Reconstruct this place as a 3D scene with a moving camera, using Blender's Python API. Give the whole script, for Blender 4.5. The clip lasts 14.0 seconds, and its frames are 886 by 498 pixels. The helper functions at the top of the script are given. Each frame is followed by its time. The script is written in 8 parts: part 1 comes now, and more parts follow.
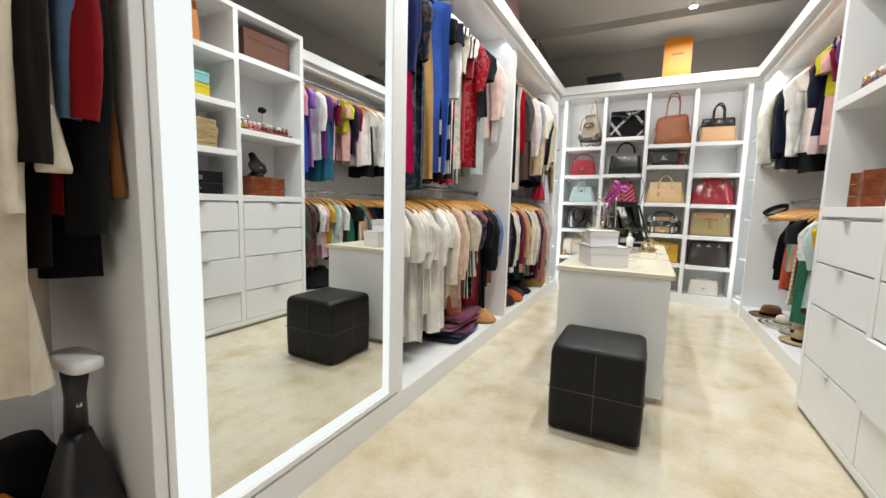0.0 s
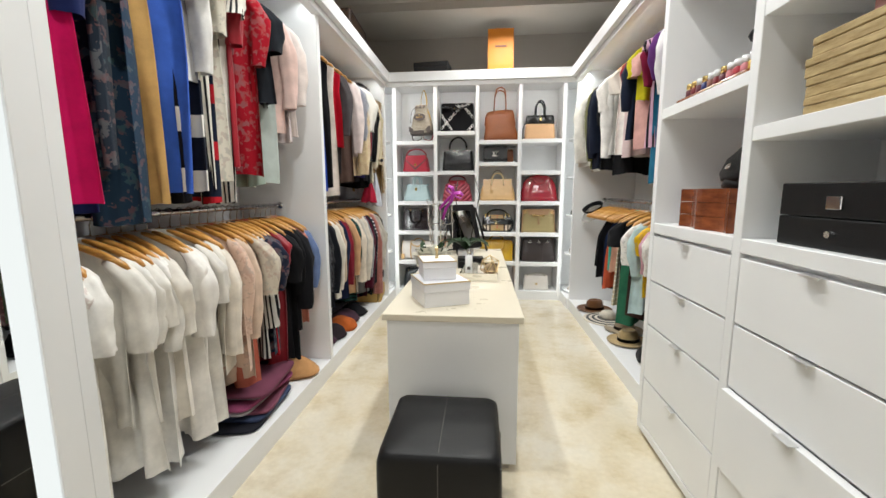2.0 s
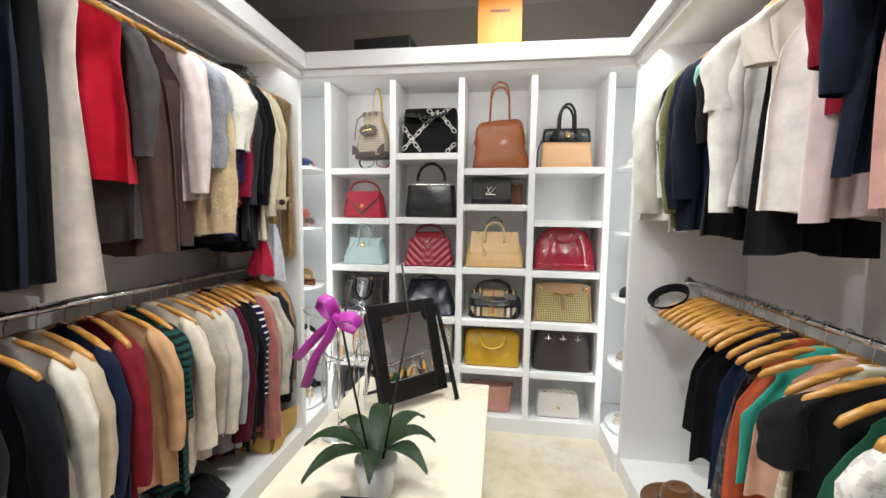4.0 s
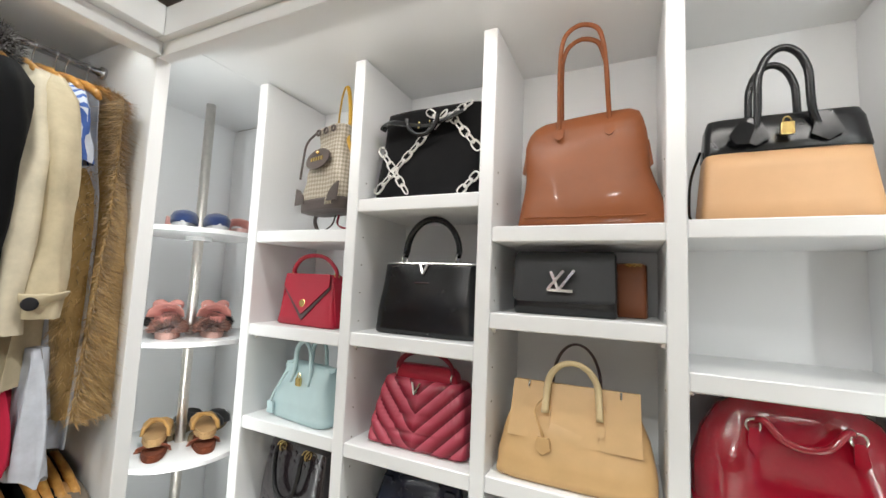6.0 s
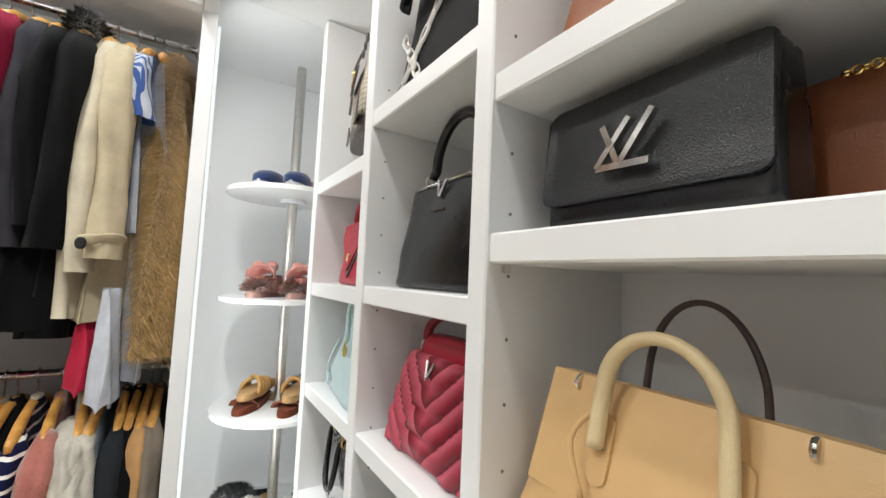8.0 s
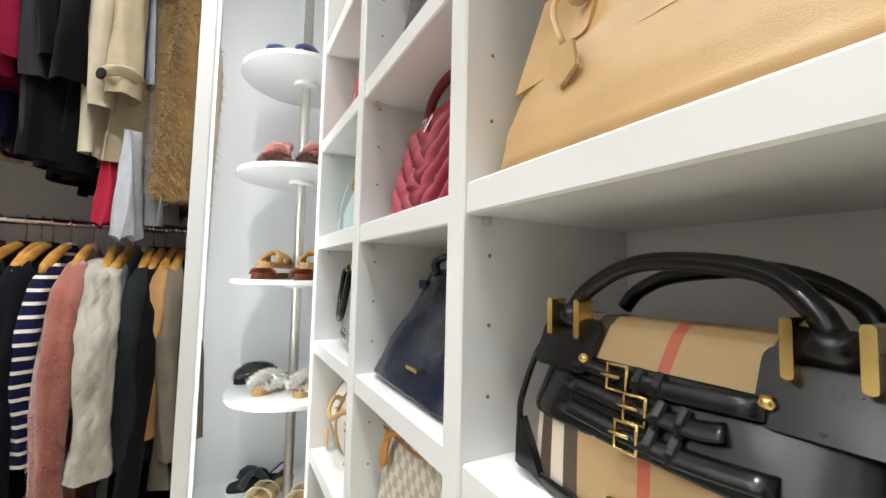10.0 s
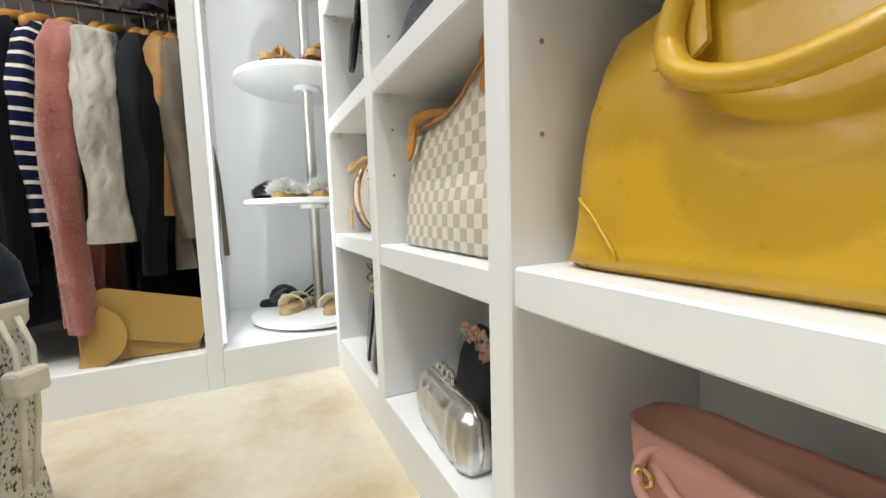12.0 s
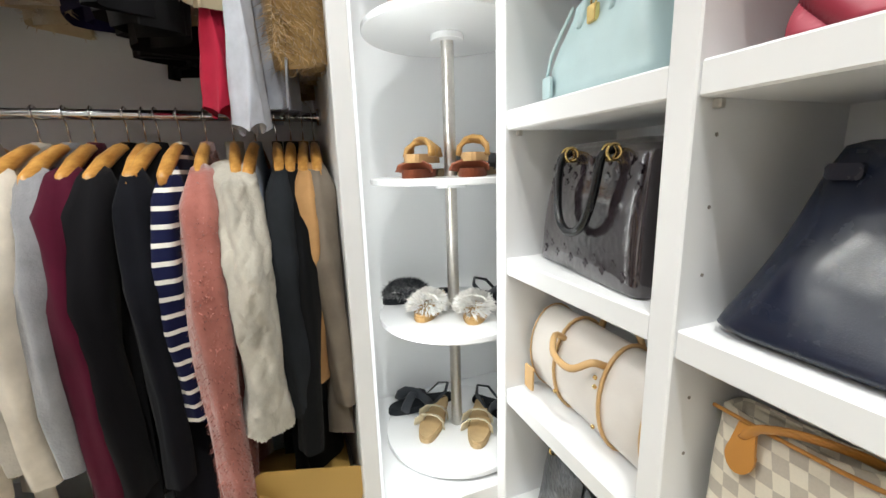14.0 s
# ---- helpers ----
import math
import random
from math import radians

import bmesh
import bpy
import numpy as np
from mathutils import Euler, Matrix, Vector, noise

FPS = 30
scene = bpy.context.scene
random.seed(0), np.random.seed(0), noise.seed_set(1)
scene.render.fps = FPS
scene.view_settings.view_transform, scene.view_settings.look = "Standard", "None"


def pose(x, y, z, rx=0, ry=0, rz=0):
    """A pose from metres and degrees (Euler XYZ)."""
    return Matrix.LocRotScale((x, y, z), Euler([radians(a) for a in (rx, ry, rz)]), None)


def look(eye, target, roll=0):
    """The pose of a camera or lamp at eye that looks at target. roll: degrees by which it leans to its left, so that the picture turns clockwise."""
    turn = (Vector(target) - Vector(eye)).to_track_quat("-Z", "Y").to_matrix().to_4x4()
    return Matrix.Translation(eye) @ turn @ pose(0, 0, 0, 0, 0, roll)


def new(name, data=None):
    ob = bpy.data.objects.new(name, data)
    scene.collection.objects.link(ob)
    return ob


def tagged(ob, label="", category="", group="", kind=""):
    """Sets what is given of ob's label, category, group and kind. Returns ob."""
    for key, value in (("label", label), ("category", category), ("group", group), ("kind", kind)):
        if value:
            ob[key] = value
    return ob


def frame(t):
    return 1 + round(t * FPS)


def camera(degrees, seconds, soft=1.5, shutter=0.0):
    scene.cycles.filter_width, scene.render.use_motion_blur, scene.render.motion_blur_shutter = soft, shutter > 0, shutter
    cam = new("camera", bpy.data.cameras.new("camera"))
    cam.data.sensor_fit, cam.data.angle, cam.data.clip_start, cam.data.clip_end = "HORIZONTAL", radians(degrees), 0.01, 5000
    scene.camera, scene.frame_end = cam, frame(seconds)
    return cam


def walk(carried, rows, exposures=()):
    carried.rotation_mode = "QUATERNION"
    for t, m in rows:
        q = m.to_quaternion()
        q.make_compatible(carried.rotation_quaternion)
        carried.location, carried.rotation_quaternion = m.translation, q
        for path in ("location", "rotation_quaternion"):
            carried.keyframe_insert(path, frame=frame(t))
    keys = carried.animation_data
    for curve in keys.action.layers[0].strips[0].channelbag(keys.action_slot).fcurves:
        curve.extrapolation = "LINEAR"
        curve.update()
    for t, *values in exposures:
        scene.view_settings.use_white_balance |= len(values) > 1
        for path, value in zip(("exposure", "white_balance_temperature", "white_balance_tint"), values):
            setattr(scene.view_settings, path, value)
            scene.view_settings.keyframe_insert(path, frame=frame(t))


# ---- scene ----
cam = camera(96.2, 14.0)
# seconds, eye, target, roll
PATH = [
    (0, (0.011, -0.072, 1.103), (-0.897, 1.696, 0.884), 1.5),
    (0.5, (0.004, -0.01, 1.116), (-0.591, 1.885, 0.884), 1.2),
    (1, (-0.029, 0.116, 1.154), (-0.395, 2.066, 0.902), 0.6),
    (1.5, (-0.008, 0.289, 1.205), (-0.263, 2.255, 0.939), 0.2),
    (2, (-0.026, 0.674, 1.295), (-0.216, 2.645, 1.014), -0.2),
    (4.5, (0.231, 3.094, 1.591), (-0.088, 5.067, 1.504), 1.0),
    (5, (0.244, 3.543, 1.626), (-0.142, 5.505, 1.63), 1.2),
    (5.5, (0.286, 3.928, 1.691), (-0.282, 5.844, 1.771), 1.6),
    (6, (0.298, 4.293, 1.72), (-0.548, 6.097, 1.892), 2.4),
    (6.5, (0.324, 4.568, 1.7), (-0.819, 6.192, 1.936), 3.8),
    (7, (0.381, 4.797, 1.702), (-1.023, 6.205, 1.914), 3.9),
    (7.5, (0.398, 4.929, 1.657), (-1.201, 6.119, 1.819), 3.6),
    (10, (0.394, 5.102, 1.072), (-1.356, 6.061, 1.202), 1.3),
    (10.5, (0.379, 5.096, 0.918), (-1.364, 6.069, 1.038), 0.6),
    (11, (0.341, 5.124, 0.766), (-1.416, 6.079, 0.77), -0.1),
    (11.5, (0.321, 5.15, 0.64), (-1.448, 6.076, 0.526), -0.4),
    (12, (0.286, 5.134, 0.541), (-1.504, 6.005, 0.349), -1.7),
    (12.5, (0.21, 5.072, 0.53), (-1.611, 5.875, 0.33), -1.7),
    (13, (0.118, 5.003, 0.555), (-1.73, 5.734, 0.332), -1.6),
    (13.5, (-0.005, 4.93, 0.764), (-1.856, 5.633, 0.48), -1.8),
    (14, (-0.164, 4.893, 1.069), (-1.998, 5.581, 0.665), -1.8),
]
walk(cam, [(t, look(eye, target, roll)) for t, eye, target, roll in PATH],
     exposures=[(0.0, -0.04), (0.5, -0.32), (1.0, -0.08), (1.5, -0.1), (2.0, -0.1), (4.5, -0.02), (7.5, 0.02), (10.0, 0.2), (12.0, 0.18), (13.0, 0.2), (14.0, 0.28)])

# ---- world and light ----
world = bpy.data.worlds.new("world")
scene.world = world
world.use_nodes = True
world.node_tree.nodes["Background"].inputs["Color"].default_value = (0.9, 0.95, 1.0, 1)
world.node_tree.nodes["Background"].inputs["Strength"].default_value = 0.02

LED_COLOUR = (0.95, 1.0, 0.985)
WARM = (0.985, 1.0, 0.97)


def area_lamp(name, m, sx, sy, watts, colour=LED_COLOUR, spread=180):
    data = bpy.data.lights.new(name, "AREA")
    data.shape, data.size, data.size_y = "RECTANGLE", sx, sy
    data.energy, data.color, data.spread = watts, colour, radians(spread)
    ob = new(name, data)
    ob.matrix_world = m
    return ob


# main planes of the room, in metres
XL, XR, XC = -1.066, 0.935, 0.822        # fronts: left wardrobes, right wardrobe, drawer cabinet
BACK_L, BACK_R = -1.66, 1.55            # backs of the wardrobes
YB, YW = 5.38, 5.72                     # front and back of the bag shelves
Y0, Y1 = 4.995, 5.038                   # end panels beside the corner towers
TOPZ, SOFFIT = 2.50, 2.40               # inside ceiling of the units, lower edge of the fascia
SILL = 0.138
FLOOR_Z = 0.02

# light strips hidden behind the fascias, one per bay
area_lamp("strip_light", pose(XL - 0.10, 2.44, TOPZ - 0.03, 0, -18, 0), 0.03, 1.5, 3.3)
area_lamp("strip_light", pose(XL - 0.10, 4.14, TOPZ - 0.03, 0, -18, 0), 0.03, 1.6, 2.8)
area_lamp("strip_light", pose(XR + 0.10, 3.9, TOPZ - 0.03, 0, 18, 0), 0.03, 2.4, 5.5)
area_lamp("strip_light", pose(-0.07, Y1 + 0.09, TOPZ - 0.03, 25, 0, 0), 2.0, 0.03, 6, (1.0, 0.965, 0.92))
# upright strips in the corner towers
area_lamp("strip_light", pose(XL - 0.05, Y1 + 0.03, 1.3, 90, 0, 25), 0.02, 2.2, 4.0)
area_lamp("strip_light", pose(XR + 0.05, Y1 + 0.03, 1.3, 90, 0, -25), 0.02, 2.2, 3.6)
# ceiling downlights
SPOTS = [(-0.20, 0.9), (0.17, 2.2), (0.17, 3.5), (0.25, 4.76), (-0.55, 2.2), (-0.55, 3.8)]
for sx, sy in SPOTS:
    area_lamp("downlight", pose(sx, sy, 3.10), 0.06, 0.06, 20 if sy > 4.5 else 14, WARM, 150)
# unseen fill lamp added behind the camera to brighten the entrance end
area_lamp("entrance_fill", pose(0.0, -1.3, 1.5, 90, 0, 0) @ pose(0, 0, 0, 180, 0, 0), 1.6, 2.0, 38, (0.97, 0.98, 0.99))


# ---- materials ----
def hexc(h):
    v = [int(h[i:i + 2], 16) / 255 for i in (0, 2, 4)]
    return tuple(c / 12.92 if c <= 0.04045 else ((c + 0.055) / 1.055) ** 2.4 for c in v)


def node(nt, kind, **inputs):
    n = nt.nodes.new(kind)
    for key, value in inputs.items():
        n.inputs[key.replace("_", " ")].default_value = value
    return n


def base_material(name, rough=0.5, metal=0.0):
    m = bpy.data.materials.new(name)
    m.use_nodes = True
    nt = m.node_tree
    b = nt.nodes["Principled BSDF"]
    b.inputs["Roughness"].default_value = rough
    b.inputs["Metallic"].default_value = metal
    return m, nt, b


def coords(nt, scale=(1, 1, 1), rot=(0, 0, 0)):
    tc = nt.nodes.new("ShaderNodeTexCoord")
    mp = nt.nodes.new("ShaderNodeMapping")
    mp.inputs["Scale"].default_value = scale
    mp.inputs["Rotation"].default_value = rot
    nt.links.new(tc.outputs["Object"], mp.inputs["Vector"])
    return mp.outputs["Vector"]


def noise_tex(nt, vec, scale, detail=4.0, rough=0.55):
    n = nt.nodes.new("ShaderNodeTexNoise")
    n.inputs["Scale"].default_value, n.inputs["Detail"].default_value, n.inputs["Roughness"].default_value = scale, detail, rough
    nt.links.new(vec, n.inputs["Vector"])
    return n.outputs["Fac"]


def ramp(nt, fac, stops, constant=False):
    r = nt.nodes.new("ShaderNodeValToRGB")
    if constant:
        r.color_ramp.interpolation = "CONSTANT"
    while len(r.color_ramp.elements) < len(stops):
        r.color_ramp.elements.new(0.5)
    for e, (p, c) in zip(r.color_ramp.elements, stops):
        e.position, e.color = p, (*c, 1)
    nt.links.new(fac, r.inputs["Fac"])
    return r.outputs["Color"]


def mixc(nt, fac, a, b, mode="MIX"):
    n = nt.nodes.new("ShaderNodeMix")
    n.data_type, n.blend_type = "RGBA", mode
    for sock, v in ((n.inputs[0], fac), (n.inputs[6], a), (n.inputs[7], b)):
        if isinstance(v, (int, float)):
            sock.default_value = v
        elif isinstance(v, tuple):
            sock.default_value = (*v, 1)
        else:
            nt.links.new(v, sock)
    return n.outputs[2]


def bump(nt, bsdf, height, strength, dist=0.002):
    n = nt.nodes.new("ShaderNodeBump")
    n.inputs["Strength"].default_value, n.inputs["Distance"].default_value = strength, dist
    nt.links.new(height, n.inputs["Height"])
    nt.links.new(n.outputs["Normal"], bsdf.inputs["Normal"])


def math_node(nt, op, a, b=0.0, c=0.0):
    n = nt.nodes.new("ShaderNodeMath")
    n.operation = op
    for sock, v in zip(n.inputs, (a, b, c)):
        if isinstance(v, (int, float)):
            sock.default_value = v
        else:
            nt.links.new(v, sock)
    return n.outputs[0]


def xyz(nt, vec):
    s = nt.nodes.new("ShaderNodeSeparateXYZ")
    nt.links.new(vec, s.inputs[0])
    return s.outputs


def paint(name, colour, rough=0.4, vary=0.04, grain=260.0, grain_strength=0.05, coat=0.0):
    """Painted or laminated board: faint cloudy variation and a fine orange-peel relief."""
    m, nt, b = base_material(name, rough)
    v = coords(nt)
    f = noise_tex(nt, v, 2.3, 5)
    dark = tuple(c * (1 - vary) for c in colour)
    nt.links.new(ramp(nt, f, [(0.3, dark), (0.7, colour)]), b.inputs["Base Color"])
    g = noise_tex(nt, v, 7.0, 6)
    nt.links.new(math_node(nt, "MULTIPLY_ADD", g, 0.18, rough - 0.09), b.inputs["Roughness"])
    bump(nt, b, noise_tex(nt, v, grain, 2), grain_strength, 0.001)
    b.inputs["Coat Weight"].default_value = coat
    return m


def leather(name, colour, rough=0.38, grain=420.0, strength=0.25, vary=0.18, coat=0.0):
    m, nt, b = base_material(name, rough)
    v = coords(nt)
    f = noise_tex(nt, v, 9.0, 5)
    dark, light = tuple(c * (1 - vary) for c in colour), tuple(min(1, c * (1 + vary * 0.6)) for c in colour)
    nt.links.new(ramp(nt, f, [(0.25, dark), (0.75, light)]), b.inputs["Base Color"])
    vo = nt.nodes.new("ShaderNodeTexVoronoi")
    vo.inputs["Scale"].default_value = grain
    nt.links.new(v, vo.inputs["Vector"])
    h = math_node(nt, "ADD", vo.outputs["Distance"], math_node(nt, "MULTIPLY", noise_tex(nt, v, 14.0, 4), 2.2))
    bump(nt, b, h, strength, 0.002)
    g = noise_tex(nt, v, 30.0, 4)
    nt.links.new(math_node(nt, "MULTIPLY_ADD", g, 0.2, rough - 0.1), b.inputs["Roughness"])
    b.inputs["Coat Weight"].default_value = coat
    b.inputs["Coat Roughness"].default_value = 0.08
    return m


def cloth(name, colour, weave=700.0, vary=0.22, rough=0.85, sheen=0.04, stripe=None, fuzz=0.3):
    """Woven or knitted cloth; stripe = (axis, metres, second colour, share) adds printed bands."""
    m, nt, b = base_material(name, rough)
    v = coords(nt)
    f = noise_tex(nt, v, 11.0, 6, 0.6)
    dark, light = tuple(c * (1 - vary) for c in colour), tuple(min(1, c * (1 + vary * 0.5)) for c in colour)
    col = ramp(nt, f, [(0.3, dark), (0.7, light)])
    if stripe:
        axis, pitch, second, share = stripe
        w = math_node(nt, "FRACT", math_node(nt, "DIVIDE", xyz(nt, v)[axis], pitch))
        col = mixc(nt, math_node(nt, "LESS_THAN", w, share), col, second)
    nt.links.new(col, b.inputs["Base Color"])
    h = math_node(nt, "ADD", math_node(nt, "MULTIPLY", noise_tex(nt, v, weave, 2), fuzz), noise_tex(nt, v, 24.0, 5))
    bump(nt, b, h, 0.35, 0.004)
    b.inputs["Sheen Weight"].default_value = sheen
    b.inputs["Specular IOR Level"].default_value = 0.12 if rough > 0.6 else 0.4
    return m


def metal(name, colour, rough=0.22):
    m, nt, b = base_material(name, rough, 1.0)
    v = coords(nt)
    f = noise_tex(nt, v, 60.0, 4)
    nt.links.new(ramp(nt, f, [(0.3, tuple(c * 0.88 for c in colour)), (0.7, colour)]), b.inputs["Base Color"])
    nt.links.new(math_node(nt, "MULTIPLY_ADD", f, 0.14, rough - 0.07), b.inputs["Roughness"])
    return m


def glow(name, colour, strength):
    m = bpy.data.materials.new(name)
    m.use_nodes = True
    nt = m.node_tree
    nt.nodes.remove(nt.nodes["Principled BSDF"])
    e = nt.nodes.new("ShaderNodeEmission")
    e.inputs["Color"].default_value, e.inputs["Strength"].default_value = (*colour, 1), strength
    nt.links.new(e.outputs[0], nt.nodes["Material Output"].inputs["Surface"])
    return m


def wood(name, dark, light, rough=0.35, axis=2, scale=9.0):
    m, nt, b = base_material(name, rough)
    s = [scale * 6] * 3
    s[axis] = scale
    v = coords(nt, tuple(s))
    f = noise_tex(nt, v, 1.0, 6, 0.65)
    nt.links.new(ramp(nt, f, [(0.3, dark), (0.68, light)]), b.inputs["Base Color"])
    bump(nt, b, f, 0.15, 0.001)
    return m


def floor_material():
    """Polished beige micro-cement with clouds, veils and a few darker stains."""
    m, nt, b = base_material("polished_cement", 0.16)
    v = coords(nt)
    big = noise_tex(nt, v, 1.1, 8, 0.62)
    mid = noise_tex(nt, v, 4.5, 8, 0.65)
    col = ramp(nt, big, [(0.30, hexc("cdbf9f")), (0.48, hexc("ddd3bd")), (0.62, hexc("e0d9c9")), (0.78, hexc("e6e2d3"))])
    veil = ramp(nt, mid, [(0.34, (0.72, 0.63, 0.47)), (0.44, (0.90, 0.85, 0.74)), (0.54, (1, 1, 1))])
    col = mixc(nt, 0.55, col, veil, "MULTIPLY")
    fine = ramp(nt, noise_tex(nt, v, 40, 5), [(0.3, (0.93, 0.93, 0.93)), (0.7, (1, 1, 1))])
    col = mixc(nt, 1.0, col, fine, "MULTIPLY")
    nt.links.new(col, b.inputs["Base Color"])
    nt.links.new(math_node(nt, "MULTIPLY_ADD", mid, 0.2, 0.04), b.inputs["Roughness"])
    bump(nt, b, noise_tex(nt, v, 3.0, 5), 0.04, 0.01)
    return m


WHITE = paint("white_lacquer", hexc("eeeff0"), 0.38)
WHITE_GLOSS = paint("white_gloss_lacquer", hexc("f0f1f2"), 0.22, 0.03)
WALL_PAINT = paint("grey_wall_paint", hexc("a8a29a"), 0.85, 0.06, 120, 0.15)
CEILING_PAINT = paint("ceiling_paint", hexc("b9b4ac"), 0.9, 0.06, 120, 0.15)
FLOOR = floor_material()
KICK = paint("kick_board_grey", hexc("c9c4b8"), 0.4)
STONE_TOP = paint("beige_stone_top", hexc("d8cfbb"), 0.3, 0.06, 90, 0.05)
CHROME = metal("chrome", (0.75, 0.76, 0.78), 0.14)
NICKEL = metal("brushed_nickel", (0.8, 0.77, 0.72), 0.38)
LED = glow("led_diffuser", LED_COLOUR, 1.0)
SPOT_GLOW = glow("lamp_glow", WARM, 12.0)
MIRROR, _nt, _b = base_material("mirror_silver", 0.0, 1.0)
_b.inputs["Base Color"].default_value = (0.88, 0.9, 0.9, 1)
BLACK_LEATHER = leather("black_leather", hexc("0e0e10"), 0.42, 420.0, 0.25, 0.18)
BLACK_LEATHER.node_tree.nodes["Principled BSDF"].inputs["Specular IOR Level"].default_value = 0.3
DARK_LINE = paint("dark_seam", hexc("55504a"), 0.7)
HANGER_WOOD = wood("hanger_wood", hexc("a86d2c"), hexc("dba85c"), 0.3, 0)
DARK_HANGER = paint("black_velvet_hanger", hexc("18161a"), 0.9)


# ---- building helpers ----
def part(name, bm, material, parent=None, label="", smooth=False):
    me = bpy.data.meshes.new(name)
    bmesh.ops.recalc_face_normals(bm, faces=bm.faces)
    bm.to_mesh(me)
    bm.free()
    me.materials.append(material)
    if smooth:
        me.polygons.foreach_set("use_smooth", [True] * len(me.polygons))
    ob = new(name, me)
    ob.parent = parent
    if label:
        ob["label"] = label
    return ob


def thing(name, m, label, category, group="", kind=""):
    ob = new(name)
    ob.empty_display_size = 0.1
    ob.matrix_world = m
    return tagged(ob, label, category, group, kind)


def box(bm, x0, x1, y0, y1, z0, z1, bevel=0.0, segments=2):
    vs = [bm.verts.new((x, y, z)) for x in (x0, x1) for y in (y0, y1) for z in (z0, z1)]
    fs = [bm.faces.new([vs[i] for i in q]) for q in ((0, 1, 3, 2), (4, 6, 7, 5), (0, 4, 5, 1), (2, 3, 7, 6), (0, 2, 6, 4), (1, 5, 7, 3))]
    if bevel:
        es = list({e for f in fs for e in f.edges})
        bmesh.ops.bevel(bm, geom=es, offset=bevel, segments=segments, affect="EDGES", profile=0.5)
    return bm


def slab(name, x0, x1, y0, y1, z0, z1, material, parent=None, label="", bevel=0.002):
    return part(name, box(bmesh.new(), x0, x1, y0, y1, z0, z1, bevel, 1), material, parent, label)


def tube(bm, pts, r, n=8, closed=False, flat=1.0):
    """A round bar along pts; r may be a number or one per point. flat squashes it across."""
    pts = [Vector(p) for p in pts]
    rs = r if isinstance(r, (list, tuple)) else [r] * len(pts)
    rings, up = [], None
    for i, p in enumerate(pts):
        a = pts[i - 1] if (i or closed) else p
        b = pts[(i + 1) % len(pts)] if (i < len(pts) - 1 or closed) else p
        d = (b - a).normalized()
        if up is None:
            up = d.orthogonal().normalized()
        up = (up - d * up.dot(d)).normalized()
        side = d.cross(up)
        rings.append([bm.verts.new(p + rs[i] * (up * math.cos(k * math.tau / n) + side * flat * math.sin(k * math.tau / n))) for k in range(n)])
    m = len(rings)
    for i in range(m if closed else m - 1):
        a, b = rings[i], rings[(i + 1) % m]
        for k in range(n):
            bm.faces.new((a[k], a[(k + 1) % n], b[(k + 1) % n], b[k]))
    if not closed:
        bm.faces.new(rings[0][::-1])
        bm.faces.new(rings[-1])
    return bm


def loft(bm, sections, n=28, cap=True):
    """A closed body through level sections (z, half width, half depth, squareness, x, y)."""
    rings = []
    for z, hx, hy, p, cx, cy in sections:
        ring = []
        for k in range(n):
            a = math.tau * (k + 0.5) / n
            c, s = math.cos(a), math.sin(a)
            ring.append(bm.verts.new((cx + hx * math.copysign(abs(c) ** (2 / p), c), cy + hy * math.copysign(abs(s) ** (2 / p), s), z)))
        rings.append(ring)
    for a, b in zip(rings, rings[1:]):
        for k in range(n):
            bm.faces.new((a[k], a[(k + 1) % n], b[(k + 1) % n], b[k]))
    if cap:
        bm.faces.new(rings[0][::-1])
        bm.faces.new(rings[-1])
    return bm


def disc(bm, cx, cy, z0, z1, r, n=48, bevel=0.002):
    return loft(bm, [(z0, r - bevel, r - bevel, 2, cx, cy), (z0 + bevel, r, r, 2, cx, cy), (z1 - bevel, r, r, 2, cx, cy), (z1, r - bevel, r - bevel, 2, cx, cy)], n)


def arc(cx, cz, rx, rz, a0, a1, n=14, y=0.0):
    return [(cx + rx * math.cos(radians(a0 + (a1 - a0) * i / n)), y, cz + rz * math.sin(radians(a0 + (a1 - a0) * i / n))) for i in range(n + 1)]


def curve(pts, k=4):
    """Rounds a rough line of points off (Catmull-Rom)."""
    p = [Vector(q) for q in pts]
    if len(p) < 3:
        return p
    p = [p[0] * 2 - p[1]] + p + [p[-1] * 2 - p[-2]]
    out = []
    for a, b, c, d in zip(p, p[1:], p[2:], p[3:]):
        for i in range(k):
            t = i / k
            out.append(0.5 * (2 * b + (c - a) * t + (2 * a - 5 * b + 4 * c - d) * t * t + (3 * b - a - 3 * c + d) * t ** 3))
    return out + [p[-2]]


# ---- the room ----
def structure(name, x0, x1, y0, y1, z0, z1, material, label, category):
    return tagged(slab(name, x0, x1, y0, y1, z0, z1, material, None, "", 0), label, category, "", "structure")


structure("floor", -1.9, 1.9, -1.6, 5.9, -0.1, FLOOR_Z, FLOOR, "polished beige cement floor with cloudy stains", "floor")
structure("ceiling", -1.9, 1.9, -1.6, 5.0, 3.22, 3.32, CEILING_PAINT, "plain grey-white painted ceiling", "ceiling")
structure("ceiling_soffit", -1.9, 1.9, 5.0, 5.9, 3.14, 3.32, CEILING_PAINT, "lower painted strip of ceiling over the bag shelves", "ceiling")
structure("wall_north", -1.9, 1.9, 5.76, 5.9, 0.0, 3.14, WALL_PAINT, "grey painted wall above the bag shelves", "wall")
structure("wall_west", -1.9, -1.72, -1.6, 5.76, 0.0, 3.22, WALL_PAINT, "grey painted wall behind the wardrobes", "wall")
